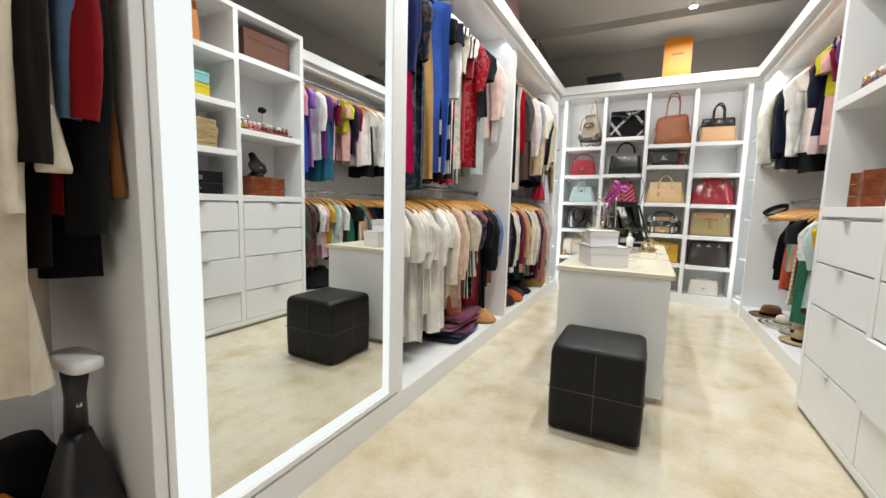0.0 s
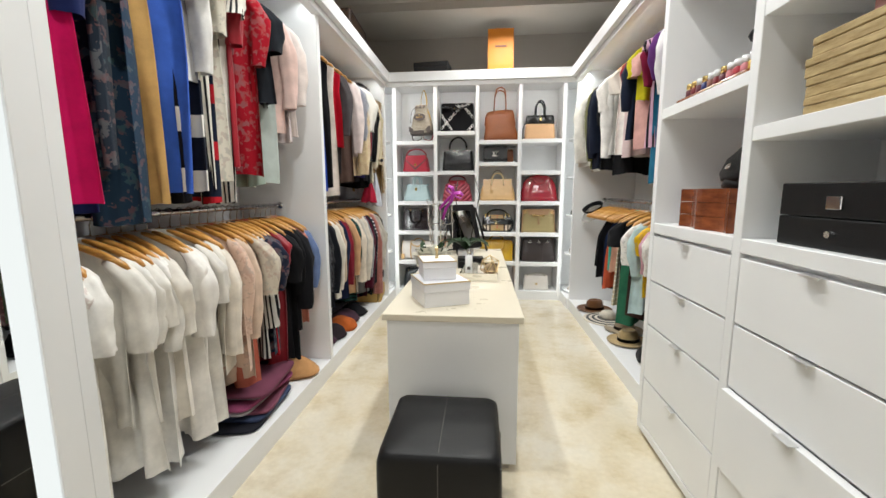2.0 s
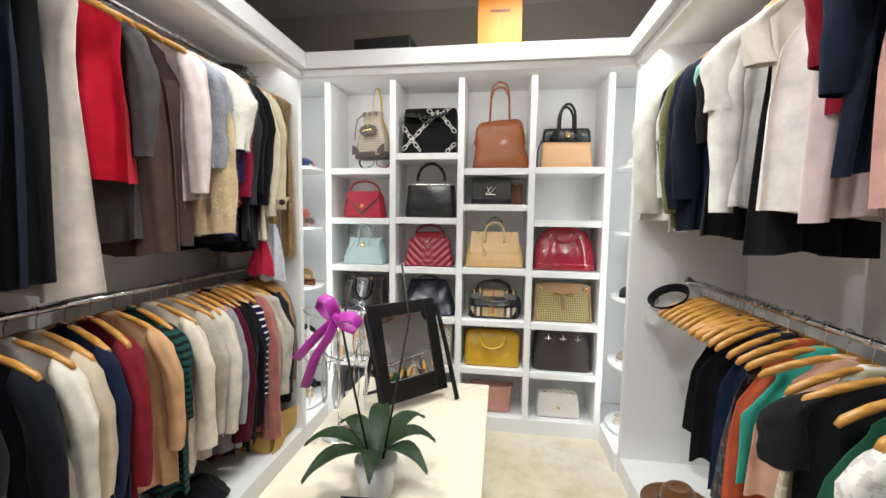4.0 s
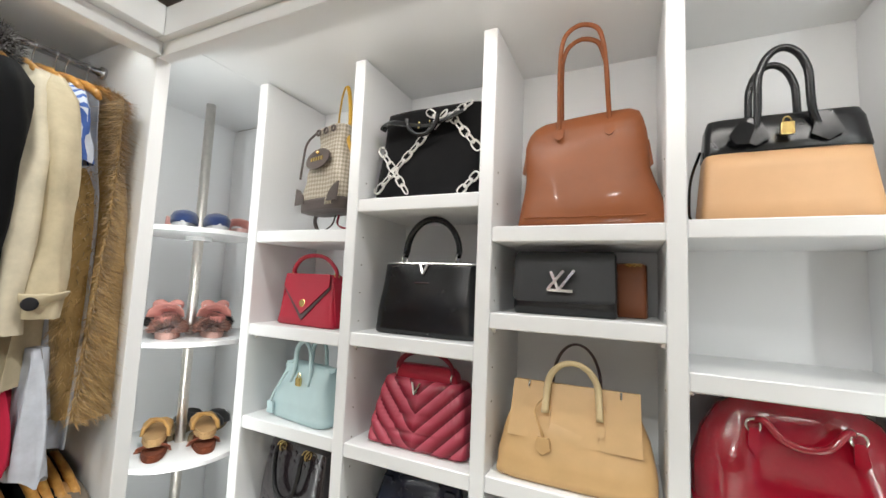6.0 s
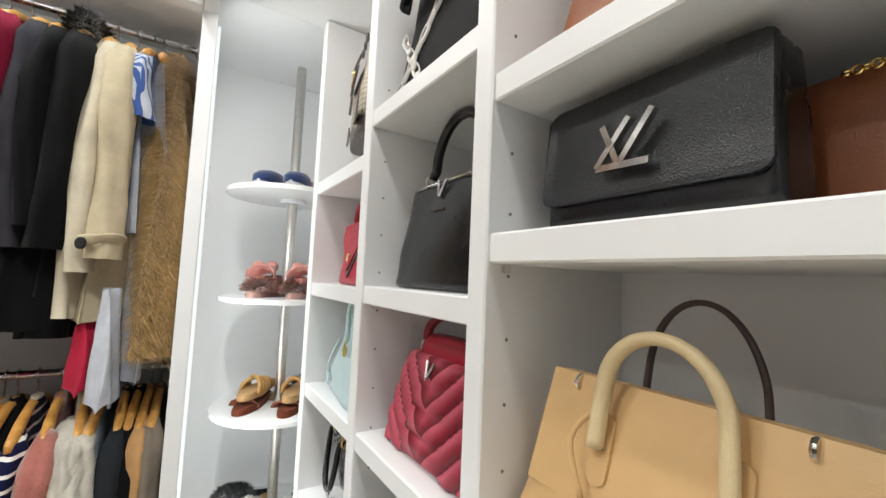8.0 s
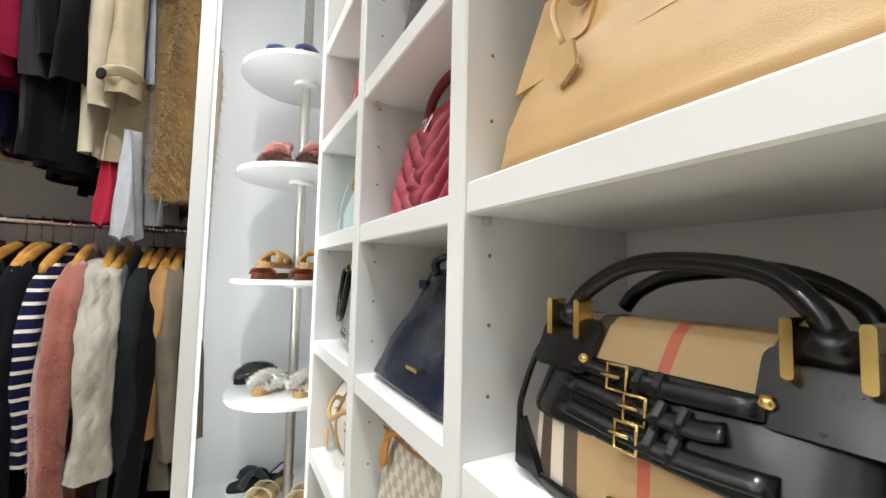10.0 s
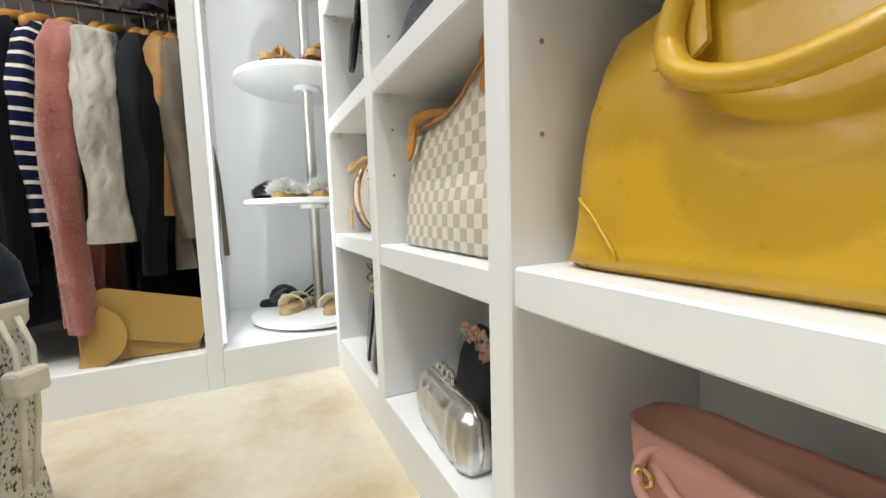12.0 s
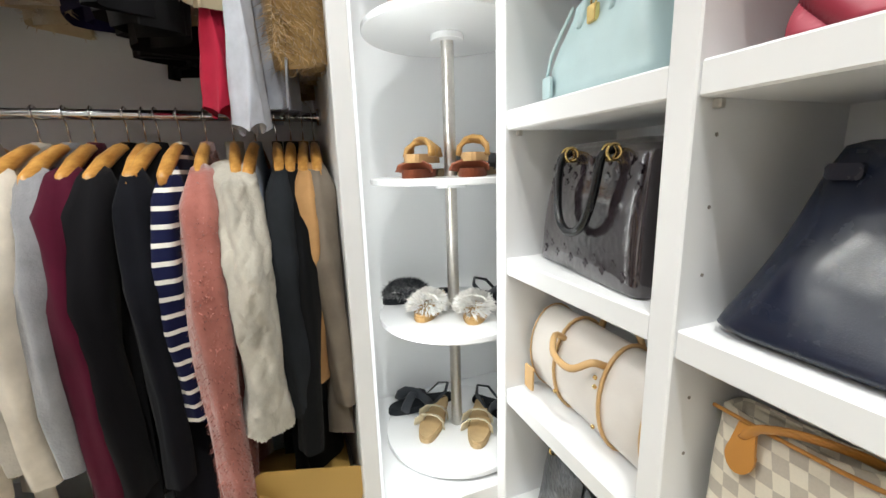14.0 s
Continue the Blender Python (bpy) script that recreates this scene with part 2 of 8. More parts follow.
structure("wall_east", 1.62, 1.9, -1.6, 5.76, 0.0, 3.22, WALL_PAINT, "grey painted wall behind the cabinets", "wall")
structure("wall_south", -1.72, 1.62, -1.6, -1.45, 0.0, 3.22, WALL_PAINT, "plain wall behind the entrance", "wall")

for sx, sy in SPOTS:
    lamp = thing("ceiling_spotlight", pose(sx, sy, 3.22), "small white ceiling spotlight with a lit face", "spotlight", "ceiling spotlights")
    b = bmesh.new()
    loft(b, [(-0.012, 0.045, 0.045, 2, 0, 0), (0.0, 0.05, 0.05, 2, 0, 0)], 20)
    part("base", b, WHITE, lamp, smooth=True)
    part("stem", tube(bmesh.new(), [(0, 0, -0.04), (0, 0, -0.01)], 0.008), WHITE, lamp)
    b = bmesh.new()
    loft(b, [(-0.095, 0.042, 0.042, 2, 0, 0), (-0.09, 0.045, 0.045, 2, 0, 0), (-0.055, 0.026, 0.026, 2, 0, 0), (-0.035, 0.012, 0.012, 2, 0, 0)], 20)
    part("shade", b, WHITE, lamp, smooth=True)
    part("bulb", disc(bmesh.new(), 0, 0, -0.101, -0.096, 0.036, 20, 0.001), SPOT_GLOW, lamp, "glowing lamp face")


# ---- bag shelves ----
PX = [(-1.067, -1.021), (-0.587, -0.543), (-0.104, -0.060), (0.381, 0.425), (0.871, 0.914)]
SHELF_Z = {0: [0.479, 0.840, 1.194, 1.538, 1.894], 1: [0.472, 0.833, 1.190, 1.546, 1.996],
           2: [0.479, 0.828, 1.199, 1.643, 1.890], 3: [0.473, 0.824, 1.190, 1.540, 1.896]}
bag_unit = thing("bag_shelving", pose(0, 0, 0), "white built-in shelving with four columns of handbag compartments", "shelving")
slab("base_plinth", PX[0][0], PX[4][1], YB + 0.004, YW, 0.0, 0.125, WHITE, bag_unit)
slab("back_panel", PX[0][0], PX[4][1], YW, YW + 0.02, 0.0, TOPZ + 0.02, WHITE, bag_unit)
for x0, x1 in PX:
    slab("upright", x0, x1, YB, YW, 0.125 if PX[0][0] < x0 < PX[4][0] else 0.0, TOPZ - 0.002, WHITE, bag_unit, bevel=0.003)
for c in range(4):
    for z in SHELF_Z[c]:
        slab("shelf", PX[c][1], PX[c + 1][0], YB + 0.005, YW, z - 0.045, z, WHITE, bag_unit, bevel=0.003)
    for z in SHELF_Z[c][1:4]:
        for dy in (0.03,):
            b = box(bmesh.new(), PX[c][1], PX[c][1] + 0.012, YB + dy, YB + dy + 0.012, z - 0.058, z - 0.046, 0.002, 1)
            part("shelf_peg", b, NICKEL, bag_unit)
            b = box(bmesh.new(), PX[c + 1][0] - 0.012, PX[c + 1][0], YB + dy, YB + dy + 0.012, z - 0.058, z - 0.046, 0.002, 1)
            part("shelf_peg", b, NICKEL, bag_unit)
# rows of drilled shelf holes in the uprights
HOLE = paint("drilled_hole", hexc("8d877f"), 0.8)
for i in (1, 2, 3):
    b = bmesh.new()
    for k in range(16):
        z = 0.62 + k * 0.096
        for x in (PX[i][0] - 0.0006, PX[i][1] + 0.0006):
            tube(b, [(x - 0.0005, YB + 0.045, z), (x + 0.0005, YB + 0.045, z)], 0.0028, 8)
    tagged(part("peg_hole_row", b, HOLE, bag_unit), kind="stuff")

# ceiling boards inside the units and the fascia that runs round the room
top_unit = thing("cornice", pose(0, 0, 0), "white two-step cornice boards running along the tops of the wardrobes", "cornice")
slab("top_board", BACK_L, XL - 0.02, 1.60, 5.72, TOPZ, TOPZ + 0.03, WHITE, top_unit)
slab("top_board", XR + 0.02, BACK_R, 2.785, 5.72, TOPZ, TOPZ + 0.03, WHITE, top_unit)
slab("top_board", XL - 0.02, XR + 0.02, Y1 - 0.02, 5.72, TOPZ + 0.001, TOPZ + 0.031, WHITE, top_unit)
slab("fascia", XL - 0.03, XL + 0.026, 0.45, Y0, SOFFIT, 2.445, WHITE, top_unit)
slab("fascia", XL - 0.03, XL + 0.066, 0.45, Y0 - 0.022, 2.446, 2.54, WHITE, top_unit)
slab("fascia", XR - 0.026, XR + 0.03, 2.79, Y0, SOFFIT, 2.445, WHITE, top_unit)
slab("fascia", XR - 0.066, XR + 0.03, 2.79, Y0 - 0.022, 2.446, 2.54, WHITE, top_unit)
slab("fascia", XL - 0.028, XR + 0.028, Y0 + 0.002, Y1, SOFFIT, 2.445, WHITE, top_unit)
slab("fascia", XL - 0.028, XR + 0.028, Y0 - 0.02, Y1, 2.446, 2.541, WHITE, top_unit)


def led_strip(x0, x1, y0, y1, z0, z1, label="glowing white light strip"):
    return tagged(slab("light_strip", x0, x1, y0, y1, z0, z1, LED, None, "", 0), label, "light strip", "light strips")


led_strip(XL - 0.062, XL - 0.045, 1.70, 3.20, TOPZ - 0.012, TOPZ - 0.001)
led_strip(XL - 0.062, XL - 0.045, 3.32, 4.96, TOPZ - 0.012, TOPZ - 0.001)
led_strip(XR + 0.045, XR + 0.062, 2.85, 4.96, TOPZ - 0.012, TOPZ - 0.001)
led_strip(-1.0, 0.86, Y1 + 0.03, Y1 + 0.047, TOPZ - 0.012, TOPZ - 0.001)
led_strip(XL - 0.045, XL - 0.03, Y1 + 0.002, Y1 + 0.012, 0.15, 2.38, "upright glowing white light strip in the shoe corner")
led_strip(XR + 0.03, XR + 0.045, Y1 + 0.002, Y1 + 0.012, 0.15, 2.38, "upright glowing white light strip in the shoe corner")


# ---- wardrobes ----
def rail(parent, x, y0, y1, z):
    part("clothes_rail", tube(bmesh.new(), [(x, y0, z), (x, y1, z)], 0.0125, 14), CHROME, parent, "chrome clothes rail", True)
    for y in (y0, y1):
        s = 1 if y == y0 else -1
        part("rail_socket", tube(bmesh.new(), [(x, y + s * 0.001, z), (x, y + s * 0.012, z)], 0.022, 16), CHROME, parent, smooth=True)


left = thing("wardrobe", pose(0, 0, 0), "white open wardrobe with two bays of double hanging rails", "wardrobe")
slab("base_plinth", BACK_L, XL, 0.44, Y0, 0.0, SILL, WHITE, left)
slab("back_panel", BACK_L - 0.02, BACK_L, -0.4, 5.74, 0.0, TOPZ + 0.03, WHITE, left)
slab("divider", BACK_L, XL, 3.245, 3.29, SILL, TOPZ - 0.001, WHITE, left)
slab("divider", BACK_L, XL, 1.558, 1.602, SILL, TOPZ - 0.001, WHITE, left)
slab("end_panel", BACK_L, XL, Y0, Y1, 0.0, TOPZ - 0.001, WHITE, left)
RAIL_LX, UP_Z, LOW_Z = -1.37, 2.40, 1.215
rail(left, RAIL_LX, 1.604, 3.243, UP_Z)
rail(left, RAIL_LX, 1.604, 3.243, LOW_Z)
rail(left, RAIL_LX, 3.292, Y0 - 0.002, UP_Z)
rail(left, RAIL_LX, 3.292, Y0 - 0.002, LOW_Z)

right = thing("wardrobe", pose(0, 0, 0), "white open wardrobe bay with upper and lower hanging rails", "wardrobe")
RAIL_RX = 1.25
slab("base_plinth", XR, BACK_R, 2.79, Y0, 0.0, SILL, WHITE, right)
slab("back_panel", BACK_R, BACK_R + 0.02, 2.785, 5.74, 0.0, TOPZ + 0.03, WHITE, right)
slab("end_panel", XR, BACK_R, Y0, Y1, 0.0, TOPZ - 0.001, WHITE, right)
rail(right, RAIL_RX, 2.80, Y0 - 0.002, UP_Z)
rail(right, RAIL_RX, 2.80, Y0 - 0.002, LOW_Z)

# corner niches: base, back, and turning shoe towers
for side, cx, x0, x1, fx in (("w", -1.348, BACK_L, PX[0][0], XL), ("e", 1.195, PX[4][1], BACK_R, XR)):
    niche = thing("corner_niche", pose(0, 0, 0), "bright white corner niche for shoes beside the bag shelves", "niche")
    slab("base_plinth", x0, x1, Y1, YW, 0.0, SILL, WHITE, niche)
    slab("back_panel", x0, x1, YW + 0.001, YW + 0.02, SILL, TOPZ, WHITE_GLOSS, niche)
    tower = thing("shoe_carousel", pose(cx, 5.37, 0), "white revolving shoe stand with round shelves on a metal pole", "shoe stand", "shoe carousels")
    part("pole", tube(bmesh.new(), [(0, 0, SILL + 0.02), (0, 0, 2.45)], 0.019, 20), NICKEL, tower, "brushed metal pole", True)
    for z in (0.168, 0.600, 1.040, 1.468, 1.89):
        part("round_shelf", disc(bmesh.new(), 0, 0, z - 0.018, z, 0.25), WHITE_GLOSS, tower, smooth=False)
        part("collar", disc(bmesh.new(), 0, 0, z - 0.036, z - 0.0185, 0.05, 24), WHITE_GLOSS, tower)
    part("pivot", disc(bmesh.new(), 0, 0, SILL, 0.151, 0.06, 24), WHITE, tower)

# mirror door beside the left wardrobe
MY0, MY1 = 0.474, 1.556
slab("end_panel", BACK_L, XL, 0.44, 0.472, SILL, TOPZ - 0.001, WHITE, left)
mirror = thing("mirror_door", pose(XL, MY0, 0.0), "tall wall mirror in a softly lit white frame", "mirror")
ML = MY1 - MY0
slab("carcass", -0.10, -0.02, 0, ML, 0.15, 2.36, WHITE, mirror)
slab("glass", -0.018, -0.004, 0.112, ML - 0.125, 0.222, 2.30, MIRROR, mirror, "clear silvered glass", 0)
for a in ((-0.018, -0.003, 0.022, 0.110, 0.177, 2.34), (-0.018, -0.003, ML - 0.123, ML - 0.075, 0.177, 2.34),
          (-0.018, -0.003, 0.112, ML - 0.125, 0.177, 0.220), (-0.018, -0.003, 0.112, ML - 0.125, 2.302, 2.34)):
    slab("lit_border", *a, LED, mirror, "glowing frosted light border", 0)
for a in ((-0.019, 0.004, 0.0, 0.020, 0.15, 2.36), (-0.019, 0.004, ML - 0.073, ML, 0.15, 2.36)):
    slab("frame_stile", *a, WHITE, mirror)
slab("frame_rail", -0.019, 0.004, 0.020, ML - 0.073, 0.15, 0.175, WHITE, mirror)
slab("frame_rail", -0.019, 0.004, 0.020, ML - 0.073, 2.342, 2.36, WHITE, mirror)

# near wardrobe beside the entrance
near = thing("wardrobe", pose(0, 0, 0), "white open wardrobe with long coats beside the entrance", "wardrobe")
slab("base_plinth", BACK_L, XL, -0.7, 0.438, 0.0, 0.10, WHITE, near)
slab("top_board", BACK_L, XL, -0.7, 1.60, TOPZ, TOPZ + 0.03, WHITE, near)
slab("end_panel", BACK_L, XL, -0.74, -0.70, 0.0, TOPZ + 0.03, WHITE, near)
rail(near, RAIL_LX, -0.70, 0.44, 2.1)


# ---- drawer cabinet ----
SATIN = metal("satin_aluminium", (0.85, 0.85, 0.85), 0.35)
CY0, CYM0, CYM1, CY1 = 1.402, 2.055, 2.098, 2.762
CBX = 1.20
cab = thing("drawer_cabinet", pose(0, 0, 0), "tall white cabinet with open shelves over eight drawers", "cabinet")
slab("side_panel", XC, CBX, CY0, CY0 + 0.045, 0.05, 2.62, WHITE, cab)
slab("side_panel", XC, CBX, CY1 - 0.04, CY1, 0.05, 2.62, WHITE, cab)
slab("divider", XC, CBX, CYM0, CYM1, 0.09, 2.58, WHITE, cab)
slab("back_panel", CBX, CBX + 0.4, CY0, CY1, 0.0, 2.62, WHITE, cab)
slab("kick_board", XC + 0.03, CBX, CY0 + 0.01, CY1 - 0.002, 0.0, 0.05, KICK, cab)
slab("bottom_rail", XC, CBX, CY0 + 0.045, CY1 - 0.04, 0.05, 0.089, WHITE, cab)
slab("top_board", XC, CBX, CY0 + 0.045, CY1 - 0.04, 2.581, 2.62, WHITE, cab)
COLS = ((CY0 + 0.045, CYM0, (1.497, 1.865, 2.24)), (CYM1, CY1 - 0.04, (1.68, 2.26)))
for ya, yb, shelves in COLS:
    slab("counter", XC, CBX, ya, yb, 1.095, 1.143, WHITE, cab)
    slab("drawer_box", XC + 0.03, CBX, ya, yb, 0.09, 1.094, WHITE, cab)
    for z in shelves:
        slab("shelf", XC + 0.002, CBX, ya, yb, z - 0.045, z, WHITE, cab)
    for k, (z0, z1) in enumerate(((0.858, 1.080), (0.632, 0.853), (0.342, 0.627), (0.092, 0.337))):
        out = 0.02 if (k == 2 and ya < 1.5) else 0.0
        d = slab("drawer_front", XC + 0.002 - out, XC + 0.028 - out, ya + 0.004, yb - 0.004, z0 + 0.002, z1 - 0.002, WHITE, cab, "drawer pulled slightly open" if out else "", 0.0015)
        ym = (ya + yb) / 2
        b = box(bmesh.new(), XC - 0.016 - out, XC + 0.012 - out, ym - 0.03, ym + 0.03, z1 - 0.0015, z1 + 0.0015, 0.001, 1)
        box(b, XC - 0.018 - out, XC - 0.015 - out, ym - 0.03, ym + 0.03, z1 - 0.006, z1 + 0.0015)
        part("pull", b, SATIN, d, "small metal edge pull")

# ---- island and ottoman ----
IX0, IX1, IY0, IY1, IZ = -0.462, 0.163, 2.344, 4.45, 0.763
island = thing("island", pose(0, 0, 0), "white closet island with a beige stone top", "island")
slab("body", IX0 + 0.02, IX1 - 0.02, IY0 + 0.015, IY1 - 0.015, 0.06, IZ - 0.03, WHITE, island)
slab("plinth", IX0 + 0.05, IX1 - 0.05, IY0 + 0.045, IY1 - 0.045, 0.0, 0.06, KICK, island)
slab("top", IX0, IX1, IY0, IY1, IZ - 0.03, IZ, STONE_TOP, island, "beige stone worktop", 0.003)

ott = thing("ottoman", pose(-0.158, 2.043, FLOOR_Z), "black faux-leather cube ottoman with stitched panels", "ottoman")
b = bmesh.new()
HW = 0.208


def dense_list(rows, k=3):
    out = []
    for a, c in zip(rows, rows[1:]):
        out += [tuple(u + (v - u) * i / k for u, v in zip(a, c)) + (0, 0) for i in range(k)]
    return out + [rows[-1] + (0, 0)]


loft(b, dense_list([(0.012, HW - 0.006, HW - 0.006, 16), (0.02, HW, HW, 16), (0.2, HW + 0.003, HW + 0.003, 16), (0.39, HW + 0.001, HW + 0.001, 15), (0.415, HW - 0.004, HW - 0.004, 13), (0.428, HW - 0.016, HW - 0.016, 11), (0.434, HW - 0.05, HW - 0.05, 9), (0.437, 0.02, 0.02, 4)]), 72)
for v in b.verts:
    v.co += Vector((0, 0, 1)) * (0.004 * noise.noise(v.co * 9) if v.co.z > 0.4 else 0)
    if 0.03 < v.co.z < 0.4:
        v.co.x += 0.003 * noise.noise(v.co * 11)
        v.co.y += 0.003 * noise.noise(v.co * 11 + Vector((5, 0, 0)))
part("body", b, BLACK_LEATHER, ott, smooth=True)
SEAM = paint("grey_stitching", hexc("5a5754"), 0.8)
b = bmesh.new()
for s in (-1, 1):
    tube(b, [(0, s * (HW + 0.002), 0.02), (0, s * (HW + 0.004), 0.2), (0, s * (HW + 0.002), 0.40)], 0.0018, 6)
    tube(b, [(s * (HW + 0.002), 0, 0.02), (s * (HW + 0.004), 0, 0.2), (s * (HW + 0.002), 0, 0.40)], 0.0018, 6)
    tube(b, [(-HW, s * (HW + 0.004), 0.215), (HW, s * (HW + 0.004), 0.215)], 0.0018, 6)
    tube(b, [(s * (HW + 0.004), -HW, 0.215), (s * (HW + 0.004), HW, 0.215)], 0.0018, 6)
tube(b, [(0, -HW - 0.002, 0.352), (0, -HW - 0.002, 0.40), (0, -HW + 0.03, 0.432), (0, 0, 0.438), (0, HW - 0.03, 0.432), (0, HW + 0.002, 0.40)], 0.0018, 6)
part("stitching", b, SEAM, ott)
for sx in (-1, 1):
    for sy in (-1, 1):
        part("foot", disc(bmesh.new(), sx * 0.16, sy * 0.16, 0.0, 0.012, 0.018, 16, 0.001), DARK_HANGER, ott)


# ---- clothes ----
CLOTHS = {}


def cloth_of(h, kind="plain"):
    """One cloth material per colour and weave."""
    if (h, kind) not in CLOTHS:
        c = hexc(h)
        n = "cloth_" + kind
        if kind == "plain":
            m = cloth(n, c)
        elif kind == "knit":
            m = cloth(n, c, 180.0, 0.3, 0.95, 0.4, None, 0.9)
        elif kind == "satin":
            m = cloth(n, c, 900.0, 0.15, 0.42, 0.1, None, 0.1)
        elif kind == "fur":
            m = cloth(n, c, 90.0, 0.55, 1.0, 0.6, None, 1.6)
            nt = m.node_tree
            bs = nt.nodes["Principled BSDF"]
            geo = nt.nodes.new("ShaderNodeNewGeometry")
            patch = noise_tex(nt, coords(nt), 14.0, 3)
            tone = math_node(nt, "ADD", math_node(nt, "MULTIPLY", geo.outputs["Random Per Island"], 0.6), math_node(nt, "MULTIPLY", patch, 0.4))
            nt.links.new(ramp(nt, tone, [(0.2, tuple(q * (0.45 if sum(c) < 0.9 else 0.65) for q in c)), (0.5, c), (0.8, tuple(min(0.85, q * 1.6 + 0.03) for q in c))]), bs.inputs["Base Color"])
        elif kind == "vstripe":
            m = cloth(n, c, stripe=(0, 0.022, hexc("1d1d22"), 0.42))
        elif kind == "hstripe":
            m = cloth(n, c, stripe=(2, 0.036, hexc("e6e2da"), 0.27))
        elif kind == "block":
            m = cloth(n, c, stripe=(2, 0.22, hexc("ece7de"), 0.4))
        elif kind == "blockred":
            m = cloth(n, c, stripe=(2, 0.24, hexc("b3202c"), 0.33))
        elif kind == "blueprint":
            m = cloth(n, c, stripe=(0, 0.022, hexc("4a66a8"), 0.4))
        elif kind == "cable":
            m = cloth(n, c, 160.0, 0.3, 0.95, 0.2, None, 1.4)
        elif kind == "check":
            m = cloth(n, c, stripe=(2, 0.03, hexc("101c1a"), 0.45))
        else:
            m = cloth(n, c)
            nt = m.node_tree
            bs = nt.nodes["Principled BSDF"]
            v = coords(nt)
            vo = nt.nodes.new("ShaderNodeTexVoronoi")
            vo.inputs["Scale"].default_value = 38.0
            nt.links.new(v, vo.inputs["Vector"])
            f2 = noise_tex(nt, v, 30.0, 3)
            spots = math_node(nt, "MULTIPLY", math_node(nt, "GREATER_THAN", f2, 0.54), 0.75)
            tone = ramp(nt, noise_tex(nt, v, 9.0), [(0.4, tuple(0.5 * q + 0.12 for q in c)), (0.5, tuple(0.6 * q + w for q, w in zip(c, (0.16, 0.06, 0.05)))), (0.6, tuple(0.6 * q + w for q, w in zip(c, (0.05, 0.1, 0.1))))])
            nt.links.new(mixc(nt, spots, c, tone), bs.inputs["Base Color"])
        CLOTHS[(h, kind)] = m
    return CLOTHS[(h, kind)]


def grid_mesh(name, rows, material, parent, label="", close=True, capped=True):
    """A tube of cloth from rings of points, with smooth shading."""
    n = len(rows[0])
    verts = [p for r in rows for p in r]
    faces = []
    for i in range(len(rows) - 1):
        for k in range(n if close else n - 1):
            a, b = i * n + k, i * n + (k + 1) % n
            faces.append((a, b, b + n, a + n))
    if capped and close:
        faces.append(tuple(range(n))[::-1])
    me = bpy.data.meshes.new(name)
    me.from_pydata(verts, [], faces)
    me.materials.append(material)
    me.polygons.foreach_set("use_smooth", [True] * len(me.polygons))
    ob = new(name, me)
    ob.parent = parent
    if label:
        ob["label"] = label
    return ob


def fur_pile(parent, rows, material, rnd, count, length):
    """Hair over a tube of cloth: thin drooping blades, joined into one piece."""
    vs, fs = [], []
    n = len(rows[0])
    for _ in range(count):
        i, k = rnd.randrange(1, len(rows) - 1), rnd.randrange(n)
        a, b, c = Vector(rows[i][k]), Vector(rows[i][(k + 1) % n]), Vector(rows[i + 1][k])
        p = a + (b - a) * rnd.random() + (c - a) * rnd.random()
        d = (b - a).cross(c - a)
        if d.length < 1e-9:
            continue
        d.normalize()
        mid = sum((Vector(q) for q in rows[i]), Vector()) / n
        if d.dot(p - mid) < 0:
            d = -d
        tip = p + (d * rnd.uniform(0.35, 1.2) + Vector((rnd.uniform(-0.6, 0.6), rnd.uniform(-0.6, 0.6), rnd.uniform(-1.1, -0.3)))) * length * rnd.uniform(0.6, 1.3)
        side = (tip - p).cross(d).normalized() * (0.0011 if count > 20000 else 0.0014)
        q = len(vs)
        vs += [p - side, p + side, tip]
        fs.append((q, q + 1, q + 2))
    me = bpy.data.meshes.new("fur")
    me.from_pydata(vs, [], fs)
    me.materials.append(material)
    ob = new("fur", me)
    ob.parent = parent
    return tagged(ob, "soft fur pile", kind="stuff")


def lerp_table(table, z):
    for (a, u), (b, v) in zip(table, table[1:]):
        if z <= b:
            f = (z - a) / (b - a)
            return u + (v - u) * f
    return table[-1][1]


def make_hanger(parent, kind="wood", drop=0.0):
    """A shaped clothes hanger with its hook over the rail at the origin."""
    mat = HANGER_WOOD if kind == "wood" else DARK_HANGER
    r = 0.012 if kind == "wood" else 0.007
    pts = [(-0.215, 0, -0.165), (-0.20, 0, -0.148), (-0.14, 0, -0.115), (-0.06, 0, -0.083), (0, 0, -0.072), (0.06, 0, -0.083), (0.14, 0, -0.115), (0.20, 0, -0.148), (0.215, 0, -0.165)]
    h = part("hanger", tube(bmesh.new(), pts, [r * 0.8, r * 1.25, r * 1.3, r * 1.1, r, r * 1.1, r * 1.3, r * 1.25, r * 0.8], 8, flat=0.8), mat, parent, "varnished wooden hanger" if kind == "wood" else "slim black hanger", True)
    hook = [(0.017 * math.cos(radians(a)), 0, 0.001 + 0.017 * math.sin(radians(a))) for a in range(205, -91, -25)] + [(0, 0, -0.03), (0, 0, -0.075)]
    part("hook", tube(bmesh.new(), hook, 0.0022, 6), CHROME, h, "wire hook", True)
    return h


